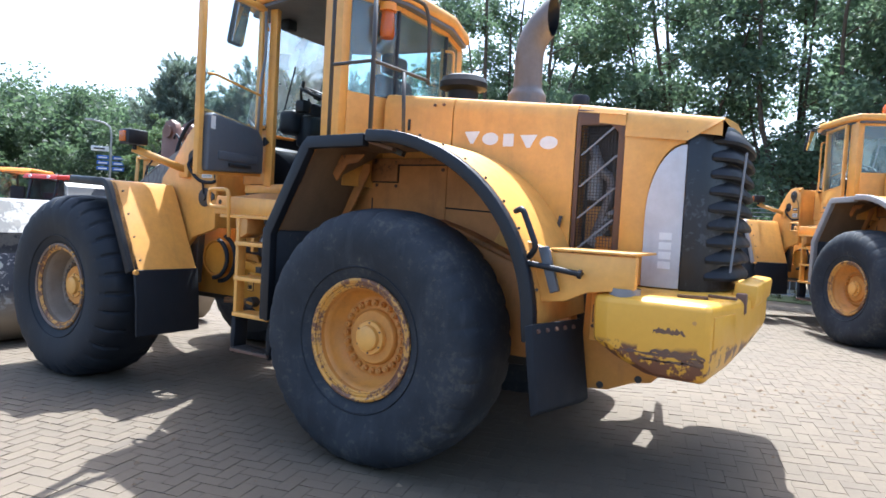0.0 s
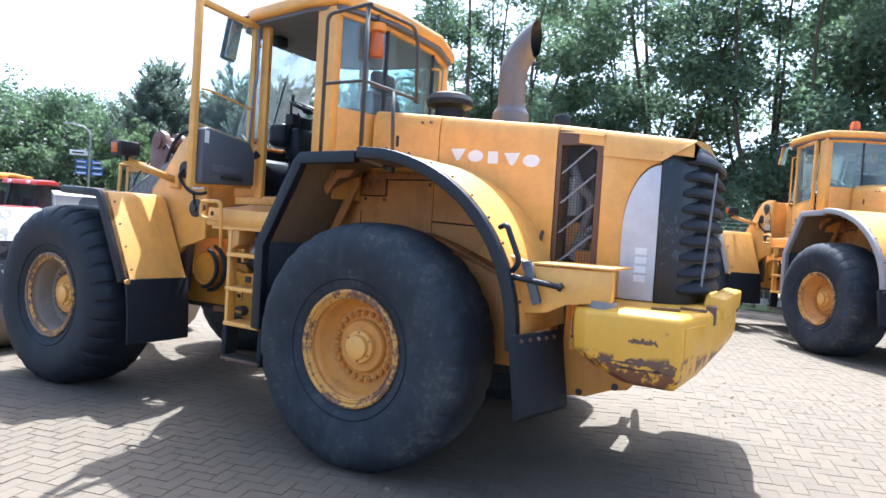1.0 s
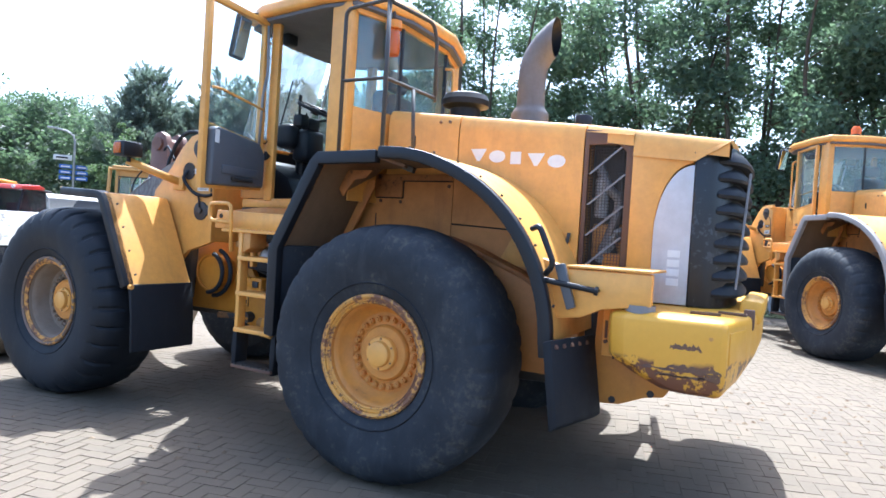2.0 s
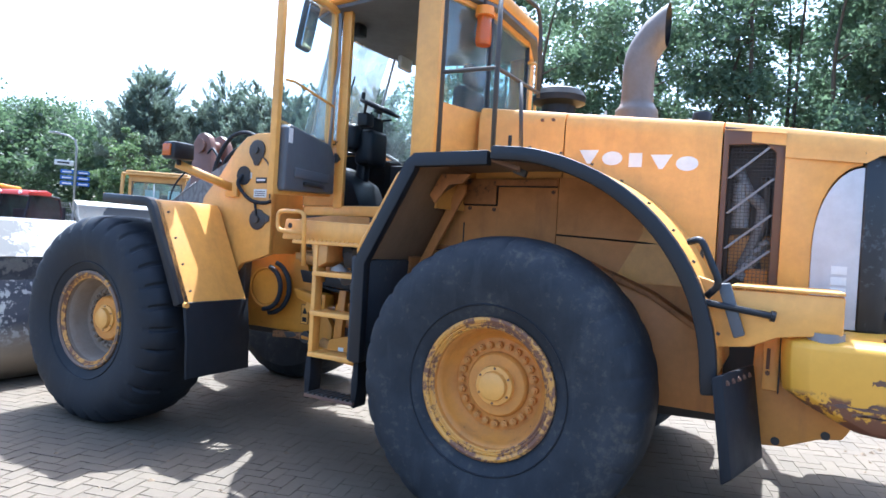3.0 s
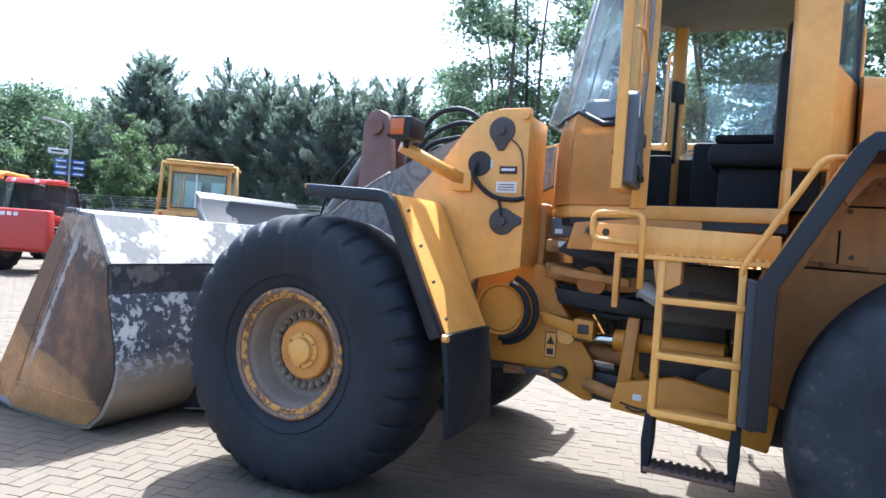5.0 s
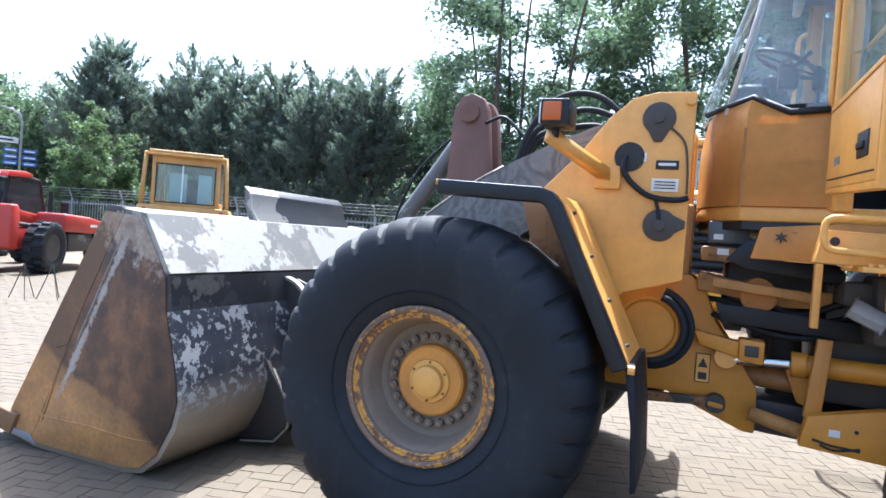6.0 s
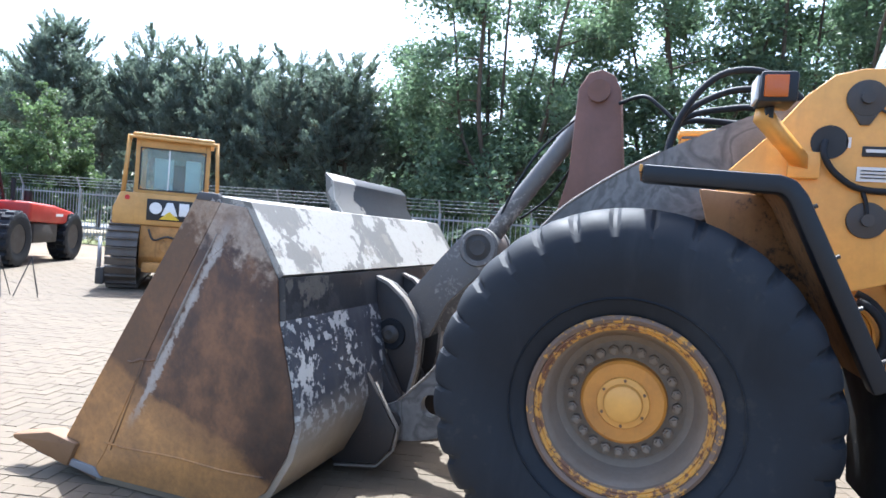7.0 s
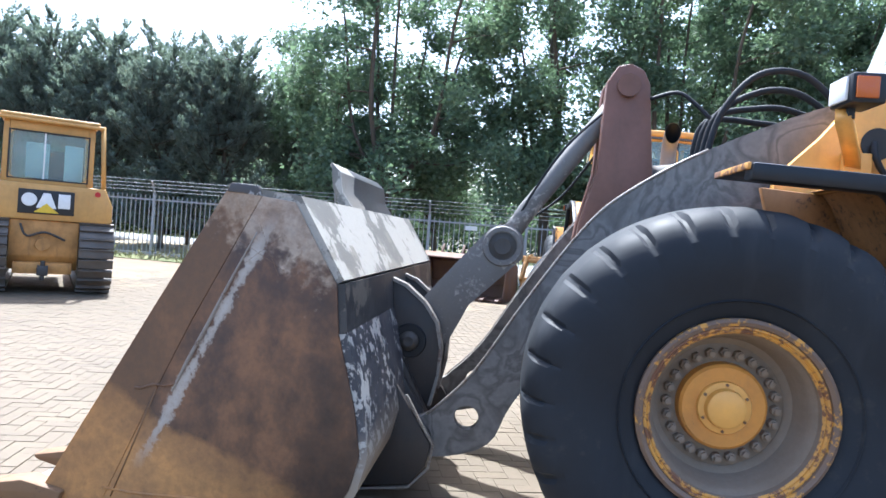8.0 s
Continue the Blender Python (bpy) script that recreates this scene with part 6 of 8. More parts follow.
    part("thin_hose", tube([(-3.98, 1.52, 2.12), (-4.18, 1.56, 1.82), (-4.36, 1.52, 1.66)], 0.009, 6, 5), "rubber", l)
    return l


BUCKET = [(-5.76, 1.60), (-5.45, 1.575), (-5.24, 1.235), (-5.215, 1.02), (-5.12, 0.70), (-5.085, 0.50), (-5.12, 0.35), (-5.22, 0.16), (-5.34, 0.06), (-5.48, 0.035), (-6.30, 0.045), (-6.56, 0.12), (-6.55, 0.20)]


def bucket(parent):
    b = new("bucket")
    b.parent = parent
    y0, y1 = -0.06, 2.98
    part("top_plate", sheet([BUCKET[0], BUCKET[1], BUCKET[2]], 0.035, y0, y1), "bucket_white", b, "worn white and grey painted top plate")
    part("back_band", sheet(BUCKET[2:4], 0.035, y0, y1), "band", b, "dark scuffed band")
    part("back_plate", sheet(BUCKET[3:11], 0.035, y0, y1), "bucket_back", b, "rounded back with peeling dark paint")
    part("floor_plate", sheet(BUCKET[10:12], 0.035, y0, y1), "rust", b)
    for y, d in ((y0, 1), (y1, -1)):
        out = -d
        fold = [(-5.60, 1.59), (-5.88, 1.02), (-6.03, 0.68), (-6.24, 0.18), (-6.32, 0.045)]
        edge = [(-5.765, 1.605), (-6.05, 1.09), (-6.30, 0.63), (-6.53, 0.21), (-6.56, 0.12)]
        rear = BUCKET[1:11]
        sp = part("side_plate", prism(fold + rear[::-1], y - 0.012, y + 0.022, "y", 0.004), "bucket_side", b, "rust-brown worn side plate")
        ws = bmesh.new()
        rows = [[ws.verts.new((x, y + out * o, z)) for x, z in line] for line, o in ((edge, -0.02), (edge, 0.0), (fold, 0.0135 if d > 0 else 0.0235), (fold, -0.015))]
        for p, q in zip(rows, rows[1:] + rows[:1]):
            for i in range(4):
                ws.faces.new((p[i], p[i + 1], q[i + 1], q[i]))
        for i in (0, 4):
            ws.faces.new([r[i] for r in rows])
        bmesh.ops.recalc_face_normals(ws, faces=ws.faces)
        part("front_cheek", ws, "bucket_side", sp, "bent worn front edge of the cheek")
        o = 0.012 if d > 0 else 0.022
        rd = tube([(-5.61, y + out * o, 1.43), (-5.71, y + out * o, 1.22), (-5.80, y + out * o, 1.02), (-5.885, y + out * o, 0.84), (-5.945, y + out * o, 0.70)], 0.01, 8, 6, [0.003, 0.006, 0.009, 0.009, 0.004])
        part("weld_ridge", rd, "ridge", sp, "bright scraped weld ridge")
        part("cheek_weld", tube([(-6.02, y + out * o, 0.70), (-6.12, y + out * o, 0.42), (-6.20, y + out * o, 0.20)], 0.0035, 6), "heel", sp)
        for gx, gz, hx, hz in ((-5.70, 1.40, -5.47, 1.27), (-5.66, 1.29, -5.50, 1.42), (-5.60, 1.47, -5.50, 1.25), (-5.70, 0.96, -5.69, 0.88)):
            part("gouge", rod((gx, y + out * (o - 0.0006), gz), (hx, y + out * (o - 0.0006), hz), 0.0012, 4, 0.0018), "rust", sp)
        for gx, gz, hx, hz in ((-6.24, 0.235, -5.24, 0.225), (-6.12, 0.70, -5.93, 0.735)):
            part("seam_weld", tube([(gx + (hx - gx) * k / 8, y + out * o, gz + (hz - gz) * k / 8 + 0.006 * math.sin(5 * k)) for k in range(9)], 0.006, 6), "bucket_side", sp)
        part("corner_cap", prism([(-5.76, 1.60), (-5.60, 1.59), (-5.62, 1.635), (-5.74, 1.64)], y - 0.012, y + 0.022, "y", 0.004), "bucket_dark", sp)
    part("cutting_edge", prism([(-6.25, 0.03), (-6.72, 0.10), (-6.76, 0.13), (-6.30, 0.09)], y0 - 0.02, y1 + 0.02, "y", 0.006), "steel", b)
    for i in range(8):
        y = y0 + 0.02 + i * (y1 - y0 - 0.04) / 7
        part("tooth", prism([(-6.48, 0.06), (-6.88, 0.15), (-6.90, 0.175), (-6.62, 0.235), (-6.42, 0.20)], y - 0.055, y + 0.055, "y", 0.015), "heel", b, "worn bucket tooth")
    guard = sheet([(-5.46, 1.575), (-5.55, 1.70), (-5.57, 1.82), (-5.63, 1.875)], 0.025, 1.08, 2.45, 0.004)
    part("spill_guard", guard, "guard", b, "dark bent spill guard")
    part("guard_rib", prism([(-5.46, 1.585), (-5.55, 1.70), (-5.57, 1.82), (-5.63, 1.875), (-5.61, 1.72), (-5.56, 1.59)], 1.06, 1.08, "y", 0.003), "bucket_white", b)
    ear = [(-5.24, 1.20), (-5.12, 1.155), (-5.0, 1.06), (-4.92, 0.95), (-4.885, 0.80), (-4.89, 0.64), (-4.93, 0.45), (-5.05, 0.50), (-5.22, 0.80)]
    for y in (1.08, 1.22, 1.56, 1.70):
        part("upper_ear", prism(ear, y, y + 0.035, "y", 0.006), "ear", b, "dark scuffed hinge ear")
    for y in (1.07, 1.54):
        part("ear_rim", sheet(ear[:7], 0.02, y, y + 0.07), "ridge", b, "bright scraped ear rim")
        part("brace_bar", prism([(-5.30, 0.98), (-5.24, 1.0), (-4.92, 0.42), (-4.96, 0.38)], y - 0.07, y - 0.01, "y", 0.006), "ear", b)
    low_ear = [(-5.28, 0.95), (-5.05, 0.60), (-4.93, 0.42), (-4.86, 0.32), (-4.88, 0.20), (-4.97, 0.09), (-5.25, 0.05), (-5.32, 0.10), (-5.16, 0.30), (-5.12, 0.50)]
    for y in (0.74, 0.97, 1.80, 2.02):
        part("lower_ear", prism(low_ear, y, y + 0.04, "y", 0.006), "ear", b, "dark lower hinge ear")
    part("ear_edge", sheet([(-5.02, 0.58), (-4.92, 0.42), (-4.85, 0.32), (-4.87, 0.19), (-4.97, 0.08), (-5.25, 0.04)], 0.012, 0.735, 0.76), "ridge", b)
    part("lug_pin", lathe([(0.0, 1.04), (0.03, 1.035), (0.055, 1.05), (0.06, 1.06), (0.06, 1.76), (0.0, 1.76)], 24, (-5.07, 0, 0.83), "y", False), "dark", b)
    part("pin_collar", lathe([(0.062, 1.062), (0.10, 1.062), (0.105, 1.08), (0.062, 1.08)], 28, (-5.07, 0, 0.83)), "black", b)
    part("lower_pin", rod((-4.96, 0.78, 0.33), (-4.96, 1.02, 0.33), 0.055, 20), "dark", b)
    return b


def exhaust(parent):
    line = [(0.42, YC, 2.60), (0.42, YC, 2.68), (0.42, YC, 2.74), (0.42, YC, 2.86), (0.42, YC, 2.97), (0.44, YC, 3.09), (0.51, YC, 3.21), (0.62, YC, 3.31), (0.76, YC, 3.39)]

    def cut_pipe(slim):
        bm = tube(line, 0.1, 24, 4, [r - slim for r in (0.155, 0.15, 0.115, 0.112, 0.113, 0.115, 0.118, 0.12, 0.12)])
        # slanting cut that leaves the mouth open
        bmesh.ops.bisect_plane(bm, geom=bm.verts[:] + bm.edges[:] + bm.faces[:], plane_co=(0.60, YC, 3.15), plane_no=(1.0, 0.0, -0.04), clear_outer=True)
        return bm
    e = part("exhaust_pipe", cut_pipe(0.0), "exhaust", parent, "weathered brown-grey exhaust stack")
    # slimmer black copy of the pipe makes its open mouth dark
    part("bore", cut_pipe(0.006), "black", e, "dark open mouth")
    pc = part("air_precleaner", lathe([(0.0, 2.875), (0.14, 2.872), (0.18, 2.855), (0.205, 2.81), (0.20, 2.765), (0.16, 2.755), (0.13, 2.74), (0.13, 2.60), (0.0, 2.60)], 32, (-0.17, YC, 0), "z", False), "black", parent, "black mushroom air precleaner")
    part("filler_cap", lathe([(0.0, 2.66), (0.055, 2.655), (0.065, 2.64), (0.065, 2.58), (0.05, 2.5), (0.0, 2.5)], 20, (0.87, YC, 0), "z", False), "black", parent)
    return e


def wheel_loader(at, turn, label, front=True, detailed=True, strip="black", door_open=True, beacon_on_roof=False, name="wheel_loader", rail=True):
    L = thing(name, at, label, "wheel loader", "parked wheel loaders", turn=turn)
    for cx, dusty in ((0.0, False), (-3.55, True)):
        dish = 0.02 if cx == 0 else 0.055
        wheel(L, cx, 0.84, 0.0 if cx == 0 else 0.03, 1, dusty and detailed, dish=dish)
        wheel(L, cx, 0.84, 2 * YC - (0.0 if cx == 0 else 0.03), -1, False, dish=dish)
    for m in (False, True):
        rear_fender(L, strip, m)
        front_fender(L, strip, m)
        head_lamp(L, m)
    engine_hood(L, detailed)
    counterweight(L)
    cab(L, door_open, beacon_on_roof)
    frames(L)
    exhaust(L)
    steps(L)
    if rail:
        rails(L)
        part("fender_handle", pipe([(1.00, 0.06, 1.72), (1.06, 0.02, 1.74), (1.16, 0.02, 1.52), (1.10, 0.06, 1.46)], 0.018, 0.05), "black", L)
        part("fender_bar", join(rod((1.06, 0.06, 1.43), (1.40, 0.095, 1.385), 0.017, 10), rod((1.385, 0.093, 1.387), (1.405, 0.096, 1.384), 0.026, 10), rod((1.393, 0.094, 1.386), (1.393, 0.15, 1.386), 0.012, 8)), "black", L)
        part("rubber_wedge", prism([(1.14, 1.52), (1.20, 1.53), (1.28, 1.28), (1.23, 1.26)], 0.08, 0.12, "y", 0.008), "door_plastic", L)
    if front:
        lift_arms(L)
        bucket(L)
    return L


main = wheel_loader((0, 0, 0), 0, "large worn yellow wheel loader with open cab door, lowered bucket")


# ---- ground ----
def rise(x, y):
    """The yard climbs a little towards the far corner behind the loader."""
    s = lambda v: (lambda u: u * u * (3 - 2 * u))(min(1.0, max(0.0, v)))
    return 0.17 * s((y - 0.6) / 3.4) * s((x + 1.5) / 3.0) * s((14.5 - y) / 3.0)


def ground():
    bm = bmesh.new()
    xs = [-900, -300, -100, -40, -20, -10, -5] + [-2 + 0.25 * k for k in range(17)] + [4, 6, 10, 20, 40, 100, 300, 900]
    ys = [-900, -300, -100, -40, -20, -10, -5, 0] + [0.25 + 0.25 * k for k in range(60)] + [20, 40, 100, 300, 900]
    grid = [[bm.verts.new((x, y, rise(x, y) - 0.0038)) for x in xs] for y in ys]
    for a, b in zip(grid, grid[1:]):
        for k in range(len(xs) - 1):
            bm.faces.new((a[k], a[k + 1], b[k + 1], b[k]))
    o = part("ground", bm, "ground", None, "", 0)
    tagged(o, "sandy grey brick-paved yard ground reaching into the distance", "ground", kind="structure")


ground()


def leaf_cards(pts, centre, radius, count, size, rng, squash=0.8):
    """Small leaves spread through a ball, denser at its skin; three corners each."""
    for _ in range(count):
        d = Vector((rng.gauss(0, 1), rng.gauss(0, 1), rng.gauss(0, 1))).normalized()
        r = radius * (rng.random() ** 0.45)
        p = Vector(centre) + Vector((d.x * r, d.y * r, d.z * r * squash))
        s = size * rng.uniform(0.6, 1.4)
        u = Vector((rng.gauss(0, 1), rng.gauss(0, 1), rng.gauss(0, 0.6))).normalized()
        v = u.cross(Vector((rng.gauss(0, 1), rng.gauss(0, 1), rng.gauss(0, 1)))).normalized()
        pts += (p + u * s, p - u * s * 0.8 + v * s * 0.65, p - u * s * 0.8 - v * s * 0.65)


def needle_tufts(pts, centre, radius, count, size, rng):
    """Upward-fanning bunches of needles."""
    for _ in range(count // 10):
        d = Vector((rng.gauss(0, 1), rng.gauss(0, 1), rng.gauss(0, 0.8)))
        d = d.normalized() * radius * rng.random() ** 0.4
        axis = (d.normalized() * 0.55 + Vector((rng.gauss(0, 0.25), rng.gauss(0, 0.25), 0.85))).normalized()
        shoot = size * rng.uniform(1.4, 3.0)
        for k in range(10):
            p = Vector(centre) + d + axis * shoot * k / 9
            w = (axis * 0.8 + Vector((rng.gauss(0, 0.6), rng.gauss(0, 0.6), rng.gauss(0, 0.4)))).normalized() * size * rng.uniform(0.6, 1.1) * (1.15 - 0.05 * k)
            v = w.cross(Vector((rng.gauss(0, 1), rng.gauss(0, 1), rng.gauss(0, 1)))).normalized() * size * 0.15
            pts += (p + w, p + v, p - v)


def mesh_leaves(name, pts, mat):
    me = bpy.data.meshes.new(name)
    me.from_pydata([tuple(p) for p in pts], [], [(3 * i, 3 * i + 1, 3 * i + 2) for i in range(len(pts) // 3)])
    me.materials.append(M[mat])
    me.update()
    return me


def finish_tree(wood, pts, mat):
    bm = join(*wood)
    for f in bm.faces:
        f.smooth = True
    me = bpy.data.meshes.new("trunk")
    bm.to_mesh(me)
    bm.free()
    me.materials.append(M["bark"])
    return me, mesh_leaves("crown", pts, mat)


def broad_tree(seed, height, spread, leaves, leaf, mat="leaf"):
    """A trunk that forks low into rising limbs; their side branches end in clumps of leaves."""
    rng = random.Random(seed)
    r0 = height * 0.0125
    fork = height * rng.uniform(0.17, 0.24)
    lean = Vector((rng.uniform(-0.3, 0.3), rng.uniform(-0.3, 0.3), 0))
    wood, pts = [tube([(0, 0, 0), lean * 0.4 + Vector((0, 0, fork * 0.5)), lean + Vector((0, 0, fork))], r0, 9, 3, [r0 * 1.2, r0, r0 * 0.9])], []
    top = lean + Vector((0, 0, fork))

    def side_branch(p, d, length, r):
        q = p + d * length * 0.55 + Vector((0, 0, rng.uniform(-0.1, 0.3)))
        e = p + d * length + Vector((rng.uniform(-0.3, 0.3), rng.uniform(-0.3, 0.3), rng.uniform(-0.3, 0.4)))
        wood.append(tube([p, q, e], r, 5, 2, [r, r * 0.6, r * 0.2]))
        for c, k in ((q, 0.8), (q.lerp(e, 0.55), 0.9), (e, 1.0)):
            o = Vector((rng.gauss(0, 0.3), rng.gauss(0, 0.3), rng.gauss(0, 0.25)))
            leaf_cards(pts, c + o, spread * rng.uniform(0.12, 0.25) * k, leaves, leaf, rng, 0.78)

    n = 7
    for i in range(n):
        a = 2 * math.pi * (i + rng.uniform(-0.25, 0.25)) / (n - 1)
        out = 0.12 if i == n - 1 else rng.uniform(0.38, 0.72)
        end = Vector((spread * out * math.cos(a), spread * out * math.sin(a), height * (0.97 if i == n - 1 else rng.uniform(0.62, 0.92))))
        base = top - Vector((0, 0, fork * rng.uniform(0.0, 0.25)))
        line = [base]
        for k in (0.3, 0.65):
            line.append(base.lerp(end, k) + Vector((rng.uniform(-0.35, 0.35), rng.uniform(-0.35, 0.35), -height * 0.05 * (1 - k))) + Vector((math.cos(a), math.sin(a), 0)) * out * 0.7)
        line.append(end)
        r = r0 * rng.uniform(0.42, 0.62)
        wood.append(tube(line, r, 7, 4, [r, r * 0.75, r * 0.5, r * 0.15]))
        way = smooth_path(line, 6)
        m = 9
        for j in range(m):
            f = 0.16 + 0.84 * (j + rng.random()) / m
            p = way[min(len(way) - 1, int(f * len(way)))]
            b = a + rng.gauss(0, 1.1) if i < n - 1 else rng.uniform(0, 2 * math.pi)
            side_branch(p, Vector((math.cos(b), math.sin(b), rng.uniform(-0.25, 0.5))).normalized(), spread * rng.uniform(0.2, 0.46) * (1.1 - 0.55 * f), r * (0.5 - 0.3 * f))
    for j in range(11):
        b = rng.uniform(0, 2 * math.pi)
        side_branch(Vector((0, 0, fork * rng.uniform(0.8, 1.3))) + lean, Vector((math.cos(b), math.sin(b), rng.uniform(-0.05, 0.32))).normalized(), spread * rng.uniform(0.45, 0.92), r0 * 0.25)
    return finish_tree(wood, pts, mat)


def pine_tree(seed, height, spread, flat):
    """Several leaders with whorls of upswept branches, needles along their outer parts; flat: a spreading crown on a bare stem."""
    rng = random.Random(seed)
    r0 = height * 0.014
    wood, pts = [tube([(0, 0, 0), (rng.uniform(-0.2, 0.2), rng.uniform(-0.2, 0.2), height * 0.5), (0.1, 0, height * 0.96)], r0, 8, 4, [r0, r0 * 0.7, r0 * 0.15])], []

    def tuft(p, axis, size):
        for _ in range(9):
            w = (axis * 0.75 + Vector((rng.gauss(0, 0.5), rng.gauss(0, 0.5), rng.gauss(0.15, 0.35)))).normalized() * size * rng.uniform(0.7, 1.2)
            v = w.cross(Vector((rng.gauss(0, 1), rng.gauss(0, 1), rng.gauss(0, 1)))).normalized() * size * 0.16
            pts.extend((p + w, p + v, p - v))

    def branch(p, az, length, rise_end, r):
        d = Vector((math.cos(az), math.sin(az), 0))
        side = Vector((-d.y, d.x, 0))
        line = [p, p + d * length * 0.5 + Vector((0, 0, length * 0.06)), p + d * length + Vector((0, 0, length * rise_end))]
        wood.append(tube(line, r, 4, 2, [r, r * 0.6, r * 0.2]))
        way = smooth_path(line, 5)
        m = max(7, int(length * 11))
        for k in range(m):
            f = 0.28 + 0.72 * (k + rng.random()) / m
            q = way[min(len(way) - 1, int(f * len(way)))]
            off = side * rng.gauss(0, 0.2) * length * (1.15 - f) + Vector((0, 0, rng.uniform(-0.05, 0.16) * length ** 0.5))
            axis = (d * 0.45 + side * (1 if off.dot(side) > 0 else -1) * 0.25 + Vector((0, 0, 0.6))).normalized()
            for s in range(3 if p.z > height * 0.55 else 2):
                tuft(q + off + axis * 0.16 * s, axis, rng.uniform(0.17, 0.27))

    leaders = [(Vector((0, 0, 0)), 1.0, 0.10 if not flat else 0.46)]
    for j in range(4 if not flat else 3):
        a = 2 * math.pi * (j + rng.random() * 0.7) / 4
        leaders.append((Vector((math.cos(a), math.sin(a), 0)) * spread * rng.uniform(0.25, 0.46), rng.uniform(0.76, 0.96), 0.5))
    for off, top, start in leaders:
        if off.length > 0.01:
            wood.append(tube([(0, 0, height * 0.38), tuple(off * 0.7 + Vector((0, 0, height * 0.55))), tuple(off + Vector((0, 0, height * top)))], r0 * 0.4, 5, 3, [r0 * 0.4, r0 * 0.3, r0 * 0.08]))
        z = height * start
        while z < height * top - 0.15:
            f = (z / height - start) / (top - start)
            reach = spread * (0.26 + 0.74 * (1 - f) ** 0.85) * (1.0 if off.length < 0.01 else 0.5)
            if flat:
                reach *= 0.6 + 0.6 * math.sin(math.pi * min(1.0, f + 0.25))
            at = off * min(1.0, z / height / 0.55) + Vector((0, 0, z))
            turn = rng.uniform(0, 6.28)
            for k in range(6):
                branch(at, turn + k * 1.047 + rng.gauss(0, 0.25), reach * rng.uniform(0.55, 1.1) + 0.2, rng.uniform(0.15, 0.55) + 0.35 * f, r0 * 0.22)
            z += height * rng.uniform(0.045, 0.07)
        for k in range(7):
            tuft(off * 1.0 + Vector((0, 0, height * top - 0.1 + 0.1 * k)), Vector((0, 0, 1)), 0.2)
    return finish_tree(wood, pts, "pine")


def plant(name, meshes, at, turn, scale, label, group):
    e = thing(name, at, label, "tree", group, turn=turn)
    for nm, me in zip(("trunk", "crown"), meshes):
        o = new(nm, me)
        o.parent = e
        o.scale = (scale, scale, scale)
    return e


BROAD = [broad_tree(11 + k, 15.0, 5.0, 190, 0.088) for k in range(3)]
PINES = [pine_tree(31 + k, 11.0, 3.9, k == 1) for k in range(4)]
rng = random.Random(4)
for i, (x, y, s) in enumerate([(-9.1, 21.6, 1.08), (-12.4, 23.8, 0.74), (-3.1, 22.6, 1.1), (1.6, 21.6, 1.02), (6.2, 23.0, 1.1), (10.4, 21.5, 1.05), (15.0, 24.0, 1.15), (19.5, 21.5, 1.1), (24.8, 24.0, 1.2), (30.5, 22.0, 1.2),
                                (4.6, 30.5, 1.1), (12.0, 30.0, 1.15), (20.5, 31.0, 1.25), (28.0, 31.0, 1.3)]):
    plant("broadleaf_tree", BROAD[i % 3], (x, y, 0), rng.uniform(0, 360), s, "tall broad-leaved tree with open green crown behind the fence", "trees behind the fence")
for i, (x, y, s, k) in enumerate([(-34.5, 24.0, 1.0, 1), (-29.9, 26.0, 0.95, 2), (-25.5, 24.5, 0.84, 0), (-22.0, 23.5, 0.78, 3), (-19.0, 22.8, 0.77, 2), (-16.3, 22.5, 0.75, 0), (-27.0, 30.0, 0.85, 3), (-20.5, 28.0, 0.82, 0), (-38.5, 31.0, 0.88, 2), (-14.6, 27.0, 0.76, 3)]):
    plant("pine_tree", PINES[k], (x, y, 0), rng.uniform(0, 360), s, "grey-green pine tree behind the fence", "pines behind the fence")
plant("broadleaf_tree", broad_tree(17, 6.0, 2.0, 90, 0.075, "shrub"), (-28.5, 18.6, 0), rng.uniform(0, 360), 1.0, "small bushy light green tree by the fence", "trees behind the fence")
plant("broadleaf_tree", BROAD[0], (-7.8, 26.0, 0), 150, 0.70, "slender young broad-leaved tree behind the fence", "trees behind the fence")


def far_woods():
    r = random.Random(8)
    pts = []
    for i in range(210):
        a = radians(r.uniform(18, 100))
        d = r.uniform(62, 110)
        x, y = -d * math.sin(a), d * math.cos(a)
        h = 11.5 + (d - 62) * 0.13 + r.uniform(-1.5, 2.5)
        for _ in range(7):
            leaf_cards(pts, (x + r.gauss(0, 0.2) * h, y + r.gauss(0, 0.2) * h, h * r.uniform(0.45, 0.88)), h * r.uniform(0.12, 0.2), 300, 0.2, r, 0.8)
        leaf_cards(pts, (x, y, h * 0.25), h * 0.42, 200, 0.3, r, 0.7)
    for i in range(150):
        x = r.uniform(-45, 60)
        y = r.uniform(40, 56)
        h = r.uniform(4.0, 6.8)
        leaf_cards(pts, (x, y, h * 0.5), h * 0.6, 800, 0.16, r, 0.85)
    for i in range(110):
        x = r.uniform(-44, -10)
        y = r.uniform(40, 47)
        leaf_cards(pts, (x, y, r.uniform(0.8, 3.0)), r.uniform(1.2, 2.2), 300, 0.13, r, 0.9)
    o = new("far_woods", mesh_leaves("far_woods", pts, "woods"))
    tagged(o, "distant green wood of mixed trees along the skyline", "woods", kind="stuff")


far_woods()


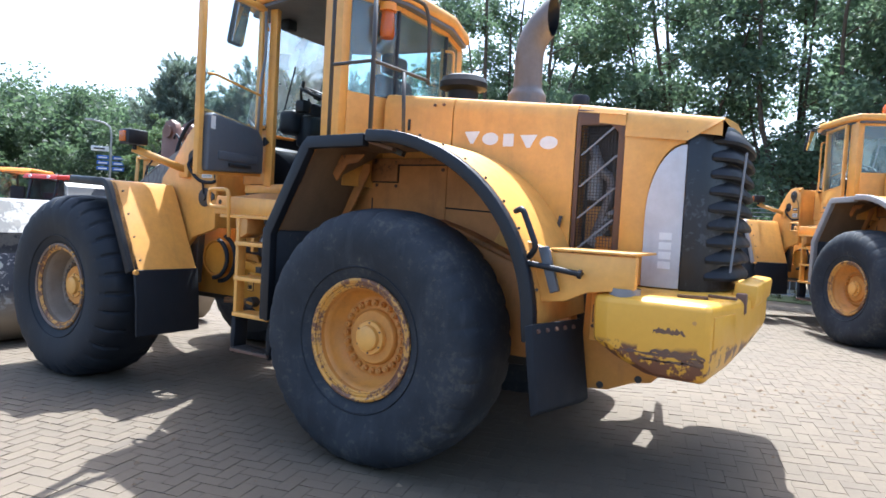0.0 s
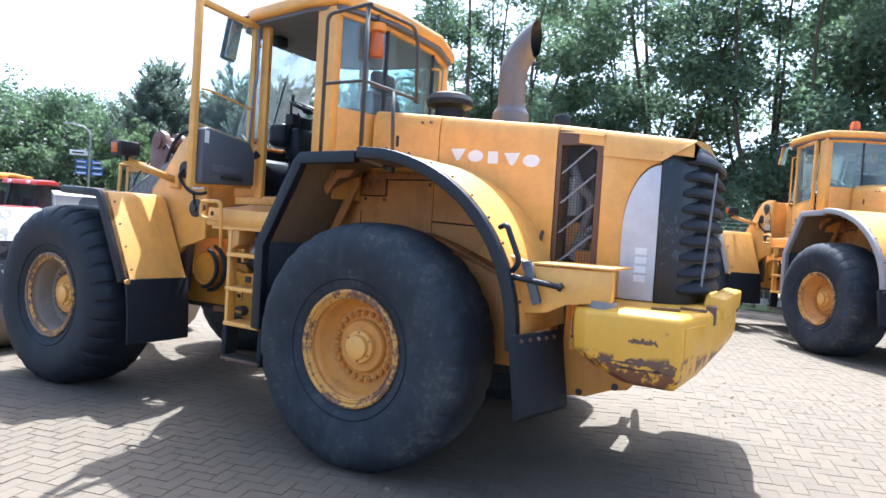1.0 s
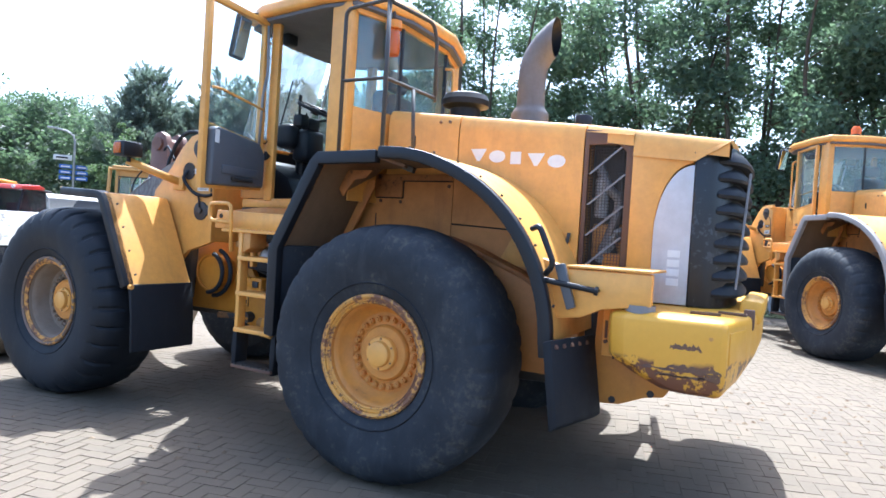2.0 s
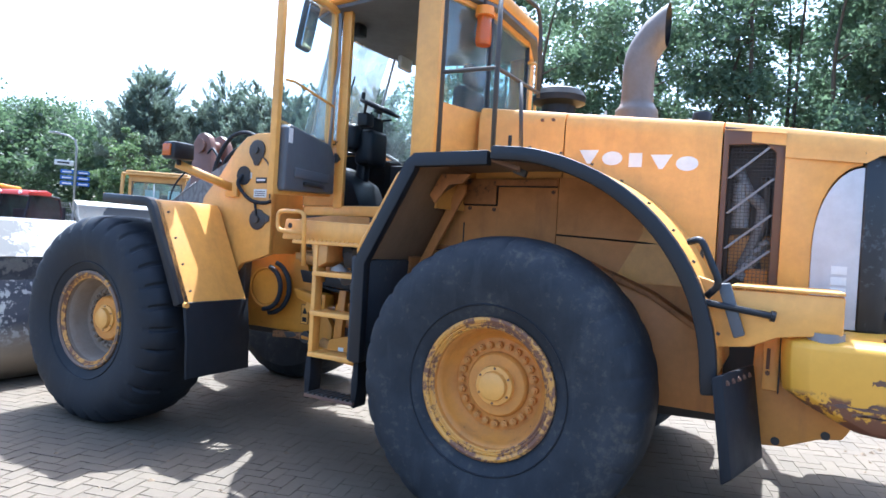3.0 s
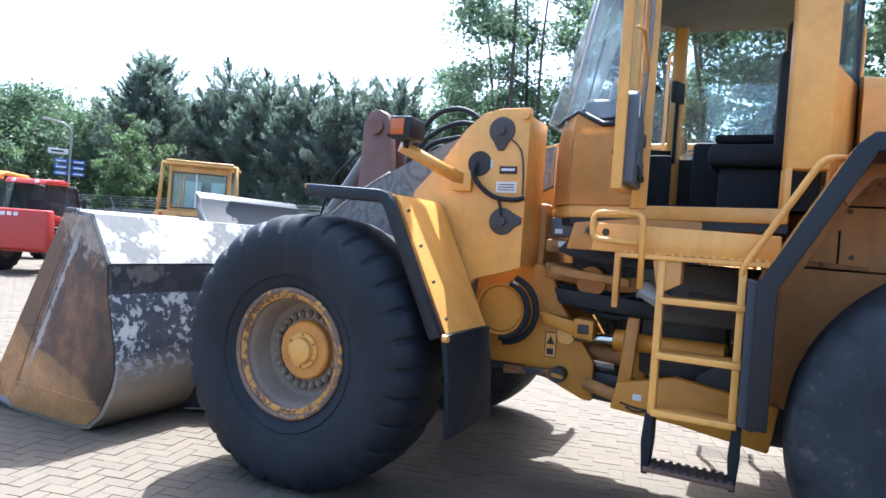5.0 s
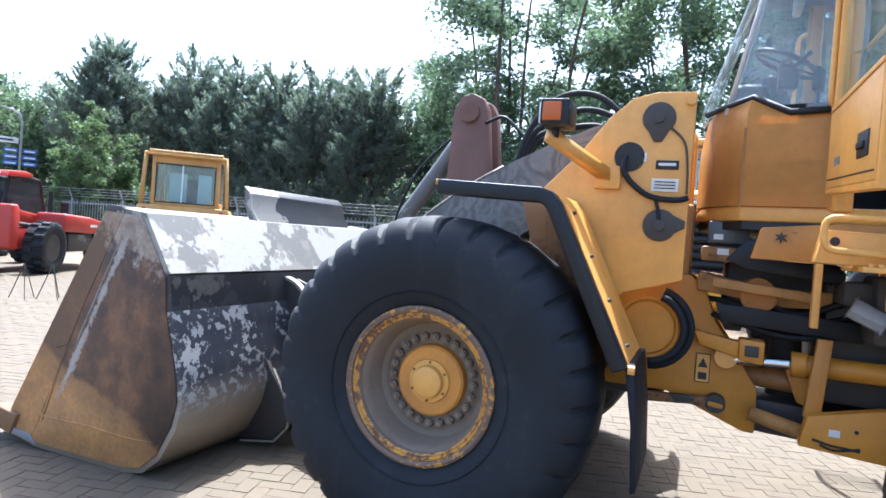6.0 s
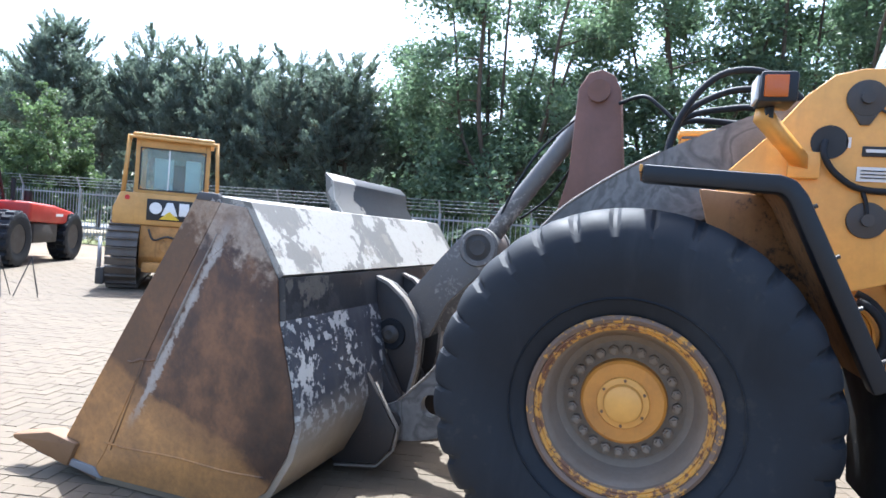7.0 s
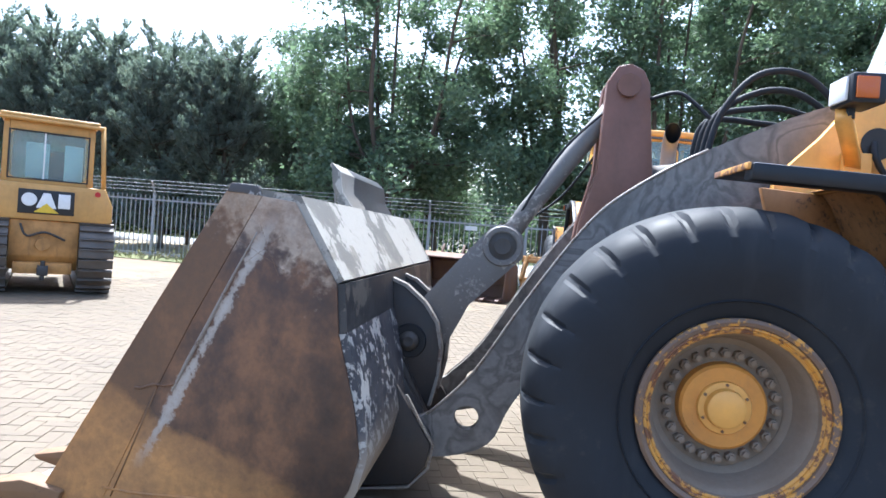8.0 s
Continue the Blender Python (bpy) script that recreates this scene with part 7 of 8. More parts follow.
def fence():
    y = 17.0
    f = thing("steel_fence", (-8, y, 0), "grey galvanised steel bar fence with barbed wire on top", "fence")
    bar = post = None
    for i in range(20):
        x = -34 + i * 3.0
        for z in (0.18, 1.92):
            o = part("rail", box(0.04, 2.96, -0.015, 0.015, z - 0.025, z + 0.025, 0), "galv", f)
            o.location = (x + 8, 0, 0)
        if post is None:
            post = part("post", join(box(-0.04, 0.04, -0.04, 0.04, 0, 2.12, 0), moved(box(-0.02, 0.02, -0.02, 0.02, 0, 0.48, 0), pose(0, 0, 2.08, 25, 0, 0))), "galv", f)
            o = post
        else:
            o = post.copy()
            scene.collection.objects.link(o)
        o.location = (x + 8, 0, 0)
        for j in range(1, 19):
            if bar is None:
                bar = part("bar", box(-0.011, 0.011, -0.011, 0.011, 0.10, 2.06, 0), "galv", f)
                o = bar
            else:
                o = bar.copy()
                scene.collection.objects.link(o)
            o.location = (x + 8 + j * 3.0 / 19, 0, 0)
    for j in range(4):
        part("barbed_wire", rod((-26, -0.02 - 0.07 * j, 2.2 + 0.11 * j), (34, -0.02 - 0.07 * j, 2.2 + 0.11 * j), 0.008, 4), "galv", f)
    part("notice", box(2.13, 2.5, -0.03, -0.02, 1.72, 1.85, 0), "sticker", f, "small white notice plate")


fence()


def strip(name, x0, x1, y0, y1, z, mat, label, cat):
    o = part(name, box(x0, x1, y0, y1, z - 0.02, z, 0), mat, None, "", 0)
    tagged(o, label, cat, kind="structure")


strip("verge", -200, 200, 16.2, 18.2, 0.03, "grass", "dry grass verge along the fence", "grass")
strip("sandy_strip", -300, 300, 18.2, 29.0, 0.028, "dirt", "dry sandy ground behind the fence", "sand")
strip("road", -300, 300, 29.0, 38.0, 0.04, "asphalt", "pale grey asphalt road behind the fence", "road")
strip("far_verge", -300, 300, 38.0, 70, 0.05, "grass", "dry grass and sand under the trees", "grass")


def soil_crumbs():
    """Crumbs of dry earth dropped on the paving."""
    r = random.Random(21)
    verts, faces = [], []
    for cx, cy, sx, sy, n in ((3.6, 3.6, 1.2, 0.8, 260), (-13.5, 12.5, 3.0, 1.6, 420), (-6.5, 13.6, 3.0, 1.0, 260), (-1.2, -0.6, 1.2, 0.5, 40)):
        for _ in range(n):
            x, y, s = r.gauss(cx, sx), r.gauss(cy, sy), r.uniform(0.006, 0.028)
            z, k = rise(x, y), len(verts)
            verts += [(x + s * r.uniform(0.6, 1.3) * math.cos(a), y + s * r.uniform(0.6, 1.3) * math.sin(a), z) for a in (0.3, 1.6, 2.9, 4.2, 5.3)]
            verts.append((x + r.uniform(-0.3, 0.3) * s, y, z + s * r.uniform(0.5, 0.9)))
            faces += [(k + q, k + (q + 1) % 5, k + 5) for q in range(5)]
    me = bpy.data.meshes.new("soil_crumbs")
    me.from_pydata(verts, [], faces)
    me.materials.append(M["earth"])
    tagged(new("soil_crumbs", me), "loose crumbs of brown earth on the paving", "soil", kind="stuff")


soil_crumbs()


def fence_weeds():
    r = random.Random(22)
    pts = []
    for _ in range(420):
        needle_tufts(pts, (r.uniform(-34, 8), r.uniform(15.9, 16.9), 0.02), 0.12, 20, r.uniform(0.06, 0.16), r)
    tagged(new("weeds", mesh_leaves("weeds", pts, "weed")), "low dry weeds along the foot of the fence", "weeds", kind="stuff")


fence_weeds()


def sand_spill():
    """A low, uneven spread of sand and earth over the paving, deeper towards the fence."""
    r = random.Random(23)
    nx, ny = 130, 44
    verts, faces = [], []
    for j in range(ny + 1):
        for i in range(nx + 1):
            x, y = -24 + 27 * i / nx + r.uniform(-0.07, 0.07), 7.6 + 8.5 * j / ny + r.uniform(-0.06, 0.06)
            edge = min(1.0, i / 12, (nx - i) / 12)
            n = 0.5 * math.sin(0.9 * x + 0.7 * y) + 0.35 * math.sin(2.3 * x - 1.7 * y + 1.0) + 0.3 * math.sin(4.1 * x + 3.3 * y) + r.uniform(-0.45, 0.45)
            h = -0.016 + edge * (0.034 * j / ny + 0.010 * n)
            verts.append((x, y, h + rise(x, y)))
    for j in range(ny):
        for i in range(nx):
            k = j * (nx + 1) + i
            faces.append((k, k + 1, k + nx + 2, k + nx + 1))
    me = bpy.data.meshes.new("sand_spill")
    me.from_pydata(verts, [], faces)
    me.polygons.foreach_set("use_smooth", [True] * len(faces))
    me.materials.append(M["earth"])
    tagged(new("sand_spill", me), "thin uneven spill of brown sand over the paving", "sand", kind="stuff")


sand_spill()

# ---- second loader ----
second = wheel_loader((2.88, 7.75, 0.165), -54, "yellow wheel loader with weathered grey fender edges and closed cab", front=False, detailed=False, strip="fender_grey", door_open=False, beacon_on_roof=True, rail=False)


# ---- bulldozer ----
def slanted(pts, a, b, **k):
    return prism(pts, a, b, "x", **k)


def bulldozer():
    """Its rear looks along -x of its own space; the tracks run along x."""
    d = thing("bulldozer", (-12.0, 6.95, 0), "old yellow crawler bulldozer with closed cab", "bulldozer", turn=127.7)
    body = part("rear_body", slanted([(-0.98, 1.22), (-0.98, 1.52), (-0.86, 1.82), (0.86, 1.82), (0.98, 1.52), (0.98, 1.22)], 0.30, 1.60, w=0.03), "dozer", d)
    part("body_door", box(0.292, 0.305, -0.62, 0.62, 1.26, 1.76, 0.01), "dozer", body)
    for y in (-0.74, 0.74):
        part("reflector", rod((0.285, y, 1.72), (0.31, y, 1.72), 0.045, 14), "redlens", body, "round red reflector")
    panel = part("badge_panel", box(0.275, 0.29, -0.40, 0.40, 1.32, 1.72, 0.004), "ink", body, "black maker's badge with pale shapes")
    part("badge_disc", lathe([(0.0, 0.262), (0.105, 0.262), (0.11, 0.276), (0.0, 0.276)], 28, (0, 0.245, 1.55), "x", False), "white", panel, "white disc")
    part("badge_wedge", slanted([(-0.145, 1.42), (0.145, 1.42), (0.05, 1.67), (-0.05, 1.67)], 0.264, 0.276, w=0.004), "white", panel, "white wedge")
    part("badge_block", box(0.264, 0.276, -0.34, -0.165, 1.43, 1.67, 0.004), "white", panel, "white block")
    part("badge_triangle", slanted([(-0.18, 1.345), (0.18, 1.345), (0.0, 1.50)], 0.256, 0.264, w=0), "sign_yellow", panel, "yellow triangle")
    # cab
    cab_ = new("dozer_cab")
    cab_.parent = d
    for a, b, z0, z1 in ((-0.66, -0.57, 1.82, 2.86), (0.57, 0.66, 1.82, 2.86)):
        part("cab_post", box(0.46, 0.56, a, b, z0, z1, 0.012), "dozer", cab_)
        part("cab_post", box(1.70, 1.80, a, b, z0, z1, 0.012), "dozer", cab_)
    part("sill", box(0.46, 0.56, -0.57, 0.57, 1.82, 1.90, 0.01), "dozer", cab_)
    part("header", box(0.46, 0.56, -0.57, 0.57, 2.68, 2.86, 0.01), "dozer", cab_)
    for y, z in ((-0.57, 1.90), (0.57, 1.90), (-0.57, 2.68), (0.57, 2.68)):
        sy, sz = (1 if y < 0 else -1), (1 if z < 2 else -1)
        part("corner_fillet", slanted([(y, z), (y + sy * 0.11, z), (y + sy * 0.03, z + sz * 0.03), (y, z + sz * 0.11)], 0.455, 0.50, w=0), "dozer", cab_)
    win = part("rear_window", box(0.488, 0.494, -0.57, 0.57, 1.90, 2.68, 0), "glass_dark", cab_, "two-part rear window")
    win.visible_shadow = False
    part("window_seal", join(box(0.45, 0.465, -0.57, 0.57, 1.88, 1.905, 0.004), box(0.45, 0.465, -0.57, 0.57, 2.665, 2.69, 0.004), box(0.45, 0.465, -0.585, -0.56, 1.88, 2.69, 0.004), box(0.45, 0.465, 0.56, 0.585, 1.88, 2.69, 0.004)), "ink", win)
    part("window_divider", box(0.478, 0.502, 0.06, 0.085, 1.90, 2.68, 0.002), "white", win)
    for y in (-0.66, 0.655):
        sp = part("side_glass", box(0.56, 1.70, y, y + 0.006, 1.95, 2.80, 0), "glass", cab_)
        sp.visible_shadow = False
        part("side_sill", box(0.56, 1.70, y - 0.01, y + 0.02, 1.82, 1.95, 0.005), "dozer", cab_)
    fw = part("front_window", box(1.74, 1.746, -0.57, 0.57, 1.95, 2.80, 0), "glass", cab_)
    fw.visible_shadow = False
    part("front_wall", box(1.70, 1.80, -0.57, 0.57, 1.2, 1.95, 0.01), "dozer", cab_)
    part("seat", join(box(0.85, 1.3, -0.26, 0.26, 1.82, 1.98, 0.03), box(0.78, 0.92, -0.25, 0.25, 1.95, 2.42, 0.05)), "seat", cab_)
    part("interior_panel", box(0.62, 0.66, -0.50, -0.22, 1.90, 2.52, 0.04), "white", cab_)
    part("interior_panel", box(0.70, 0.72, 0.0, 0.34, 1.92, 2.52, 0.05), "white", cab_)
    roof_ = part("roof", box(0.36, 1.95, -0.72, 0.72, 2.88, 2.95, 0.03, 3), "dozer", d)
    for y in (-0.80, 0.74):
        part("guard_post", tube([(0.46, y + (0.10 if y > 0 else -0.04), 1.72), (0.42, y + 0.03, 2.90)], 0.05, 4), "dozer", roof_)
    part("roof_rail", rod((0.36, -0.78, 2.86), (0.36, 0.78, 2.86), 0.03, 8), "dozer", roof_)
    # casing and drawbar
    part("final_casing", prism([(0.35, 1.22), (0.35, 0.62), (0.50, 0.38), (1.6, 0.38), (1.6, 1.22)], -0.50, 0.50, "y", 0.03), "yellow_dirty", d)
    part("casing_boss", rod((0.30, 0.02, 0.82), (0.37, 0.02, 0.82), 0.11, 20, None, 0.01), "yellow_dirty", d)
    part("casing_hose", tube([(0.32, 0.35, 1.15), (0.30, 0.25, 0.95), (0.31, 0.0, 1.02), (0.31, -0.3, 0.9)], 0.018, 6, 5), "dark", d)
    part("drawbar", box(0.16, 0.55, -0.42, 0.42, 0.34, 0.52, 0.02), "yellow_dirty", d)
    part("hitch_pin", rod((0.10, 0.0, 0.24), (0.10, 0.0, 0.56), 0.035, 10), "dark", d)
    part("hitch_jaw", box(0.04, 0.2, -0.08, 0.08, 0.32, 0.48, 0.015), "dark", d)
    part("lift_cylinder", tube([(0.0, 1.10, 0.42), (0.20, 1.13, 0.95)], 0.035, 8), "steel", d)
    part("ripper_shank", box(0.05, 0.30, 1.02, 1.16, 0.10, 0.40, 0.02), "dark", d)
    for side, y0 in (("l", 0.50), ("r", -1.02)):
        tr = part("track_frame", prism([(0.30, 0.15), (3.9, 0.15), (3.9, 0.80), (0.30, 0.95)], y0 + 0.06, y0 + 0.46, "y", 0.03), "dark", d)
        r1, r2, za = 0.60, 0.44, 0.63
        path = []
        for k in range(60):
            u = k / 60 * (2 * math.pi * 0.52 + 2 * 3.2)
            if u < 3.2:
                path.append((0.62 + u, 0.035, 0))
            elif u < 3.2 + math.pi * 0.47:
                a = (u - 3.2) / 0.47
                path.append((3.82 + 0.47 * math.sin(a), 0.505 - 0.47 * math.cos(a), math.degrees(a)))
            elif u < 6.4 + math.pi * 0.47:
                v = (u - 3.2 - math.pi * 0.47) / 3.2
                path.append((3.82 - 3.2 * v, 0.975 + 0.26 * v, 180))
            else:
                a = (u - 6.4 - math.pi * 0.47) / (2 * math.pi * 0.52 - math.pi * 0.47) * math.pi
                path.append((0.62 - 0.6 * math.sin(a), 0.635 + 0.6 * math.cos(a), 180 + math.degrees(a)))
        shoe = None
        for x, z, a in path:
            if shoe is None:
                shoe = part("track_shoe", join(box(-0.075, 0.075, -0.26, 0.26, -0.02, 0.02, 0.004), box(-0.075, -0.055, -0.26, 0.26, -0.06, -0.015, 0.003)), "track", tr)
                o = shoe
            else:
                o = shoe.copy()
                scene.collection.objects.link(o)
            o.location, o.rotation_euler = (x, y0 + 0.26, max(z, 0.065)), (0, radians(-a), 0)
    part("engine_hood", box(1.85, 3.7, -0.42, 0.42, 1.0, 1.75, 0.05, 3), "dozer", d)
    return d


bulldozer()


# ---- telehandler ----
def small_wheel(parent, cx, cy, r, w, rim="white"):
    wh = new("wheel")
    wh.parent = parent

    def lug(rr, h, a):
        return rr - 0.05 if rr > r * 0.93 and (a * 16 / (2 * math.pi) + (0.5 if h > cy else 0)) % 1.0 < 0.5 else rr

    prof = [(r * 0.52, cy - w * 0.42), (r * 0.75, cy - w * 0.5), (r * 0.92, cy - w * 0.46), (r, cy - w * 0.40), (r * 1.0, cy - w * 0.02), (r * 1.0, cy + w * 0.02), (r, cy + w * 0.40), (r * 0.92, cy + w * 0.46), (r * 0.75, cy + w * 0.5), (r * 0.52, cy + w * 0.42)]
    part("tyre", lathe(prof, 96, (cx, 0, r - 0.01), "y", True, lug), "rubber", wh)
    part("rim", lathe([(r * 0.54, cy - w * 0.40), (r * 0.48, cy - w * 0.38), (r * 0.42, cy - w * 0.1), (r * 0.2, cy - w * 0.15), (r * 0.14, cy - w * 0.26), (0.0, cy - w * 0.26), (0.0, cy + w * 0.3), (r * 0.54, cy + w * 0.42)], 40, (cx, 0, r - 0.01), "y", False), rim, wh)


def telehandler():
    """It drives along +x of its own space; its right side lies at -y."""
    t = thing("telehandler", (-17.9, 7.35, 0), "red telehandler with a dark glazed cab", "telehandler", turn=117)
    for x in (0.0, 3.0):
        for y in (-1.0, 1.0):
            small_wheel(t, x, y, 0.64, 0.48, "dark")
    part("chassis", prism([(-0.9, 0.55), (3.9, 0.55), (3.9, 0.95), (3.2, 1.1), (-0.7, 1.05)], -0.42, 0.42, "y", 0.03), "red", t)
    part("rear_pod", prism([(-1.05, 0.62), (-0.70, 0.55), (-0.65, 1.30), (-0.72, 1.62), (-1.0, 1.62)], -0.75, 1.05, "y", 0.05, seg=3), "red", t, "red rear body with faint pale lettering bars")
    for k in range(6):
        part("marking_bar", box(-1.058, -1.045, 0.75 - k * 0.16, 0.85 - k * 0.16, 1.44, 1.53, 0), "sticker", t)
    hood = part("engine_cover", prism([(0.55, 1.02), (3.4, 0.92), (3.4, 1.10), (3.0, 1.28), (1.9, 1.42), (0.55, 1.48)], -1.18, -0.45, "y", 0.07, seg=3), "red", t, "sloping red engine cover")
    part("cover_vent", box(2.6, 3.1, -1.195, -1.175, 1.02, 1.22, 0.01), "ink", hood)
    part("cover_sticker", box(1.9, 2.3, -1.19, -1.178, 1.15, 1.22, 0), "sticker", hood)
    part("side_tank", box(0.9, 2.2, -1.12, -0.45, 0.50, 0.98, 0.04), "dark", t)
    cab_ = new("telehandler_cab")
    cab_.parent = t
    prof = [(0.25, 0.9), (2.0, 0.9), (2.12, 1.5), (1.80, 2.30), (0.45, 2.38), (0.20, 1.6)]
    for y in (0.15, 1.0):
        for a, b in zip(prof, prof[1:] + prof[:1]):
            part("cab_bar", rod((a[0], y, a[1]), (b[0], y, b[1]), 0.035, 8), "black", cab_)
        o = part("cab_glass", prism(prof, y - 0.003, y + 0.003, "y", 0), "glass_black", cab_, "dark cab glass")
        o.visible_shadow = False
    part("rear_bar", rod((0.45, 0.15, 2.38), (0.45, 1.0, 2.38), 0.035, 8), "black", cab_)
    part("roof", prism([(0.10, 2.30), (0.20, 2.44), (1.0, 2.48), (1.25, 2.42), (1.25, 2.34)], 0.02, 1.10, "y", 0.03), "red", cab_, "red cab roof")
    for y in (0.25, 0.85):
        part("roof_lamp", rod((0.09, y, 2.37), (0.14, y, 2.37), 0.05, 12), "sticker", cab_)
    part("seat", join(box(0.7, 1.15, 0.35, 0.8, 1.25, 1.4, 0.03), box(0.62, 0.75, 0.35, 0.8, 1.35, 1.9, 0.03)), "seat", cab_)
    bm = part("boom", prism([(-0.95, 1.30), (-0.95, 1.62), (3.9, 1.05), (3.9, 0.80)], -0.36, 0.06, "y", 0.03), "red", t)
    part("boom_cylinder", rod((-0.6, -0.40, 1.2), (1.5, -0.40, 1.05), 0.05, 10), "dark", bm)
    part("exhaust_stack", rod((0.62, -0.75, 1.5), (0.62, -0.75, 2.0), 0.05, 12), "black", t)
    part("air_filter", rod((1.25, -0.80, 1.5), (1.25, -0.80, 1.72), 0.09, 14, None, 0.01), "black", t)
    part("mirror", box(1.75, 1.79, 1.15, 1.32, 1.75, 2.05, 0.02), "black", t)
    return t


telehandler()


# ---- yellow tractor behind ----
def yellow_tractor():
    t = thing("compact_loader", (-22.3, 8.2, 0), "yellow-orange compact loader with a glazed cab", "compact loader", turn=120)
    for x in (0.0, 2.0):
        for y in (-0.85, 0.85):
            small_wheel(t, x, y, 0.55, 0.42, "orange")
    part("body", prism([(-1.0, 0.6), (2.8, 0.6), (2.8, 1.2), (1.9, 1.45), (-0.6, 1.55), (-1.0, 1.3)], -0.7, 0.7, "y", 0.06), "orange", t)
    prof = [(-0.1, 1.45), (1.4, 1.40), (1.25, 2.55), (0.1, 2.62)]
    for y in (-0.66, 0.66):
        for a, b in zip(prof, prof[1:] + prof[:1]):
            part("cab_bar", rod((a[0], y, a[1]), (b[0], y, b[1]), 0.045, 8), "ink", t)
        o = part("cab_glass", prism(prof, y - 0.003, y + 0.003, "y", 0), "glass_dark", t)
        o.visible_shadow = False
    part("roof", prism([(-0.15, 2.60), (0.0, 2.74), (1.2, 2.70), (1.4, 2.56)], -0.74, 0.74, "y", 0.04, seg=3), "orange", t)
    part("seat", box(0.3, 0.45, -0.25, 0.25, 1.5, 2.1, 0.04), "seat", t)
    return t


yellow_tractor()


def street_lamp():
    s = thing("street_lamp", (-38.0, 21.4, 0), "grey street lamp with blue direction signs on its pole", "street lamp", turn=-33)
    part("pole", tube([(0, 0, 0), (0, 0, 6.2), (0.0, -0.10, 6.65), (0.0, -0.45, 6.9), (0.0, -1.1, 7.0)], 0.06, 8), "galv", s)
    part("lantern", box(-0.1, 0.1, -1.55, -1.0, 6.95, 7.07, 0.03), "galv", s)
    part("white_sign", box(-0.03, 0.0, -1.15, -0.12, 5.05, 5.37, 0.01), "sticker", s, "white direction sign")
    part("sign_bar", box(0.0, 0.012, -1.0, -0.35, 5.16, 5.26, 0), "ink", s)
    for k in range(3):
        for a, b in ((0.10, 0.80), (-0.80, -0.10)):
            bl = part("blue_sign", box(-0.03, 0.0, a, b, 4.55 - k * 0.36, 4.79 - k * 0.36, 0.01), "blue", s, "blue direction sign")
            part("sign_bar", box(0.0, 0.012, a + 0.1, b - 0.1, 4.62 - k * 0.36, 4.70 - k * 0.36, 0), "sticker", bl)
    return s


street_lamp()


def slim_pole():
    p = thing("slim_pole", (-11.9, 28.2, 0.03), "slim grey steel pole beyond the fence", "pole")
    part("shaft", tube([(0, 0, 0), (0, 0, 3.0), (0, 0, 5.6)], 0.05, 10, 0, [0.065, 0.055, 0.04]), "galv", p)
    part("pole_cap", lathe([(0.0, 5.66), (0.035, 5.65), (0.05, 5.62), (0.05, 5.58), (0.0, 5.58)], 12, (0, 0, 0), "z", False), "steel", p)


slim_pole()


def tripod():
    """Two thin wire stands on the paving."""
    for x, y in ((-12.75, 4.85), (-13.05, 4.55)):
        t = thing("wire_stand", (x, y, 0), "thin dark wire stand on the paving", "stand", "wire stands")
        for k in range(3):
            a = k * 2.1 + x
            part("leg", rod((0, 0, 0.62), (0.22 * math.cos(a), 0.22 * math.sin(a), 0.0), 0.008, 6), "dark", t)


tripod()


# ---- third loader and a spare bucket behind ----
third = wheel_loader((-3.6, 7.8, 0), -90, "yellow wheel loader parked beyond the large loader", front=False, detailed=False, door_open=False, rail=False)


def spare_bucket():
    b = thing("spare_bucket", (-4.95, 13.2, 0), "rusty brown toothed loader bucket with yellow hitch frame", "loader bucket", turn=75)
    prof = [(-0.55, 0.95), (0.0, 1.05), (0.45, 0.85), (0.55, 0.35), (0.35, 0.05), (-0.75, 0.04)]
    part("shell", sheet(prof, 0.03, -0.6, 1.7), "rust", b)
    for y in (-0.62, 1.68):
        part("side_plate", prism(prof, y, y + 0.03, "y", 0.005), "rust", b)
    for k in range(7):
        part("tooth", prism([(-0.70, 0.03), (-1.0, 0.05), (-1.0, 0.08), (-0.70, 0.12)], -0.58 + k * 0.37, -0.48 + k * 0.37, "y", 0.01), "rust", b)
    for k in range(4):
        part("lip_tooth", prism([(-0.05, 1.04), (0.10, 1.03), (0.16, 1.30)], -0.4 + k * 0.55, -0.34 + k * 0.55, "y", 0.01), "rust", b)
    hitch = [(0.45, 0.55), (0.62, 0.82), (0.95, 1.12), (1.55, 1.18), (1.6, 1.02), (1.05, 0.95), (0.8, 0.72), (0.6, 0.45)]
    part("hitch_frame", join(prism(hitch, -1.15, -1.07, "y", 0.01), prism(hitch, -0.75, -0.67, "y", 0.01), box(0.9, 1.5, -1.07, -0.75, 0.98, 1.06, 0.02), prism([(0.4, 0.04), (0.7, 0.04), (0.66, 0.6), (0.5, 0.6)], -1.1, -0.7, "y", 0.02)), "yellow_dirty", b, "dirty yellow hitch frame")
    part("hitch_tube", rod((1.2, -1.25, 1.05), (1.2, -0.55, 1.05), 0.09, 16), "yellow_dirty", b)


spare_bucket()


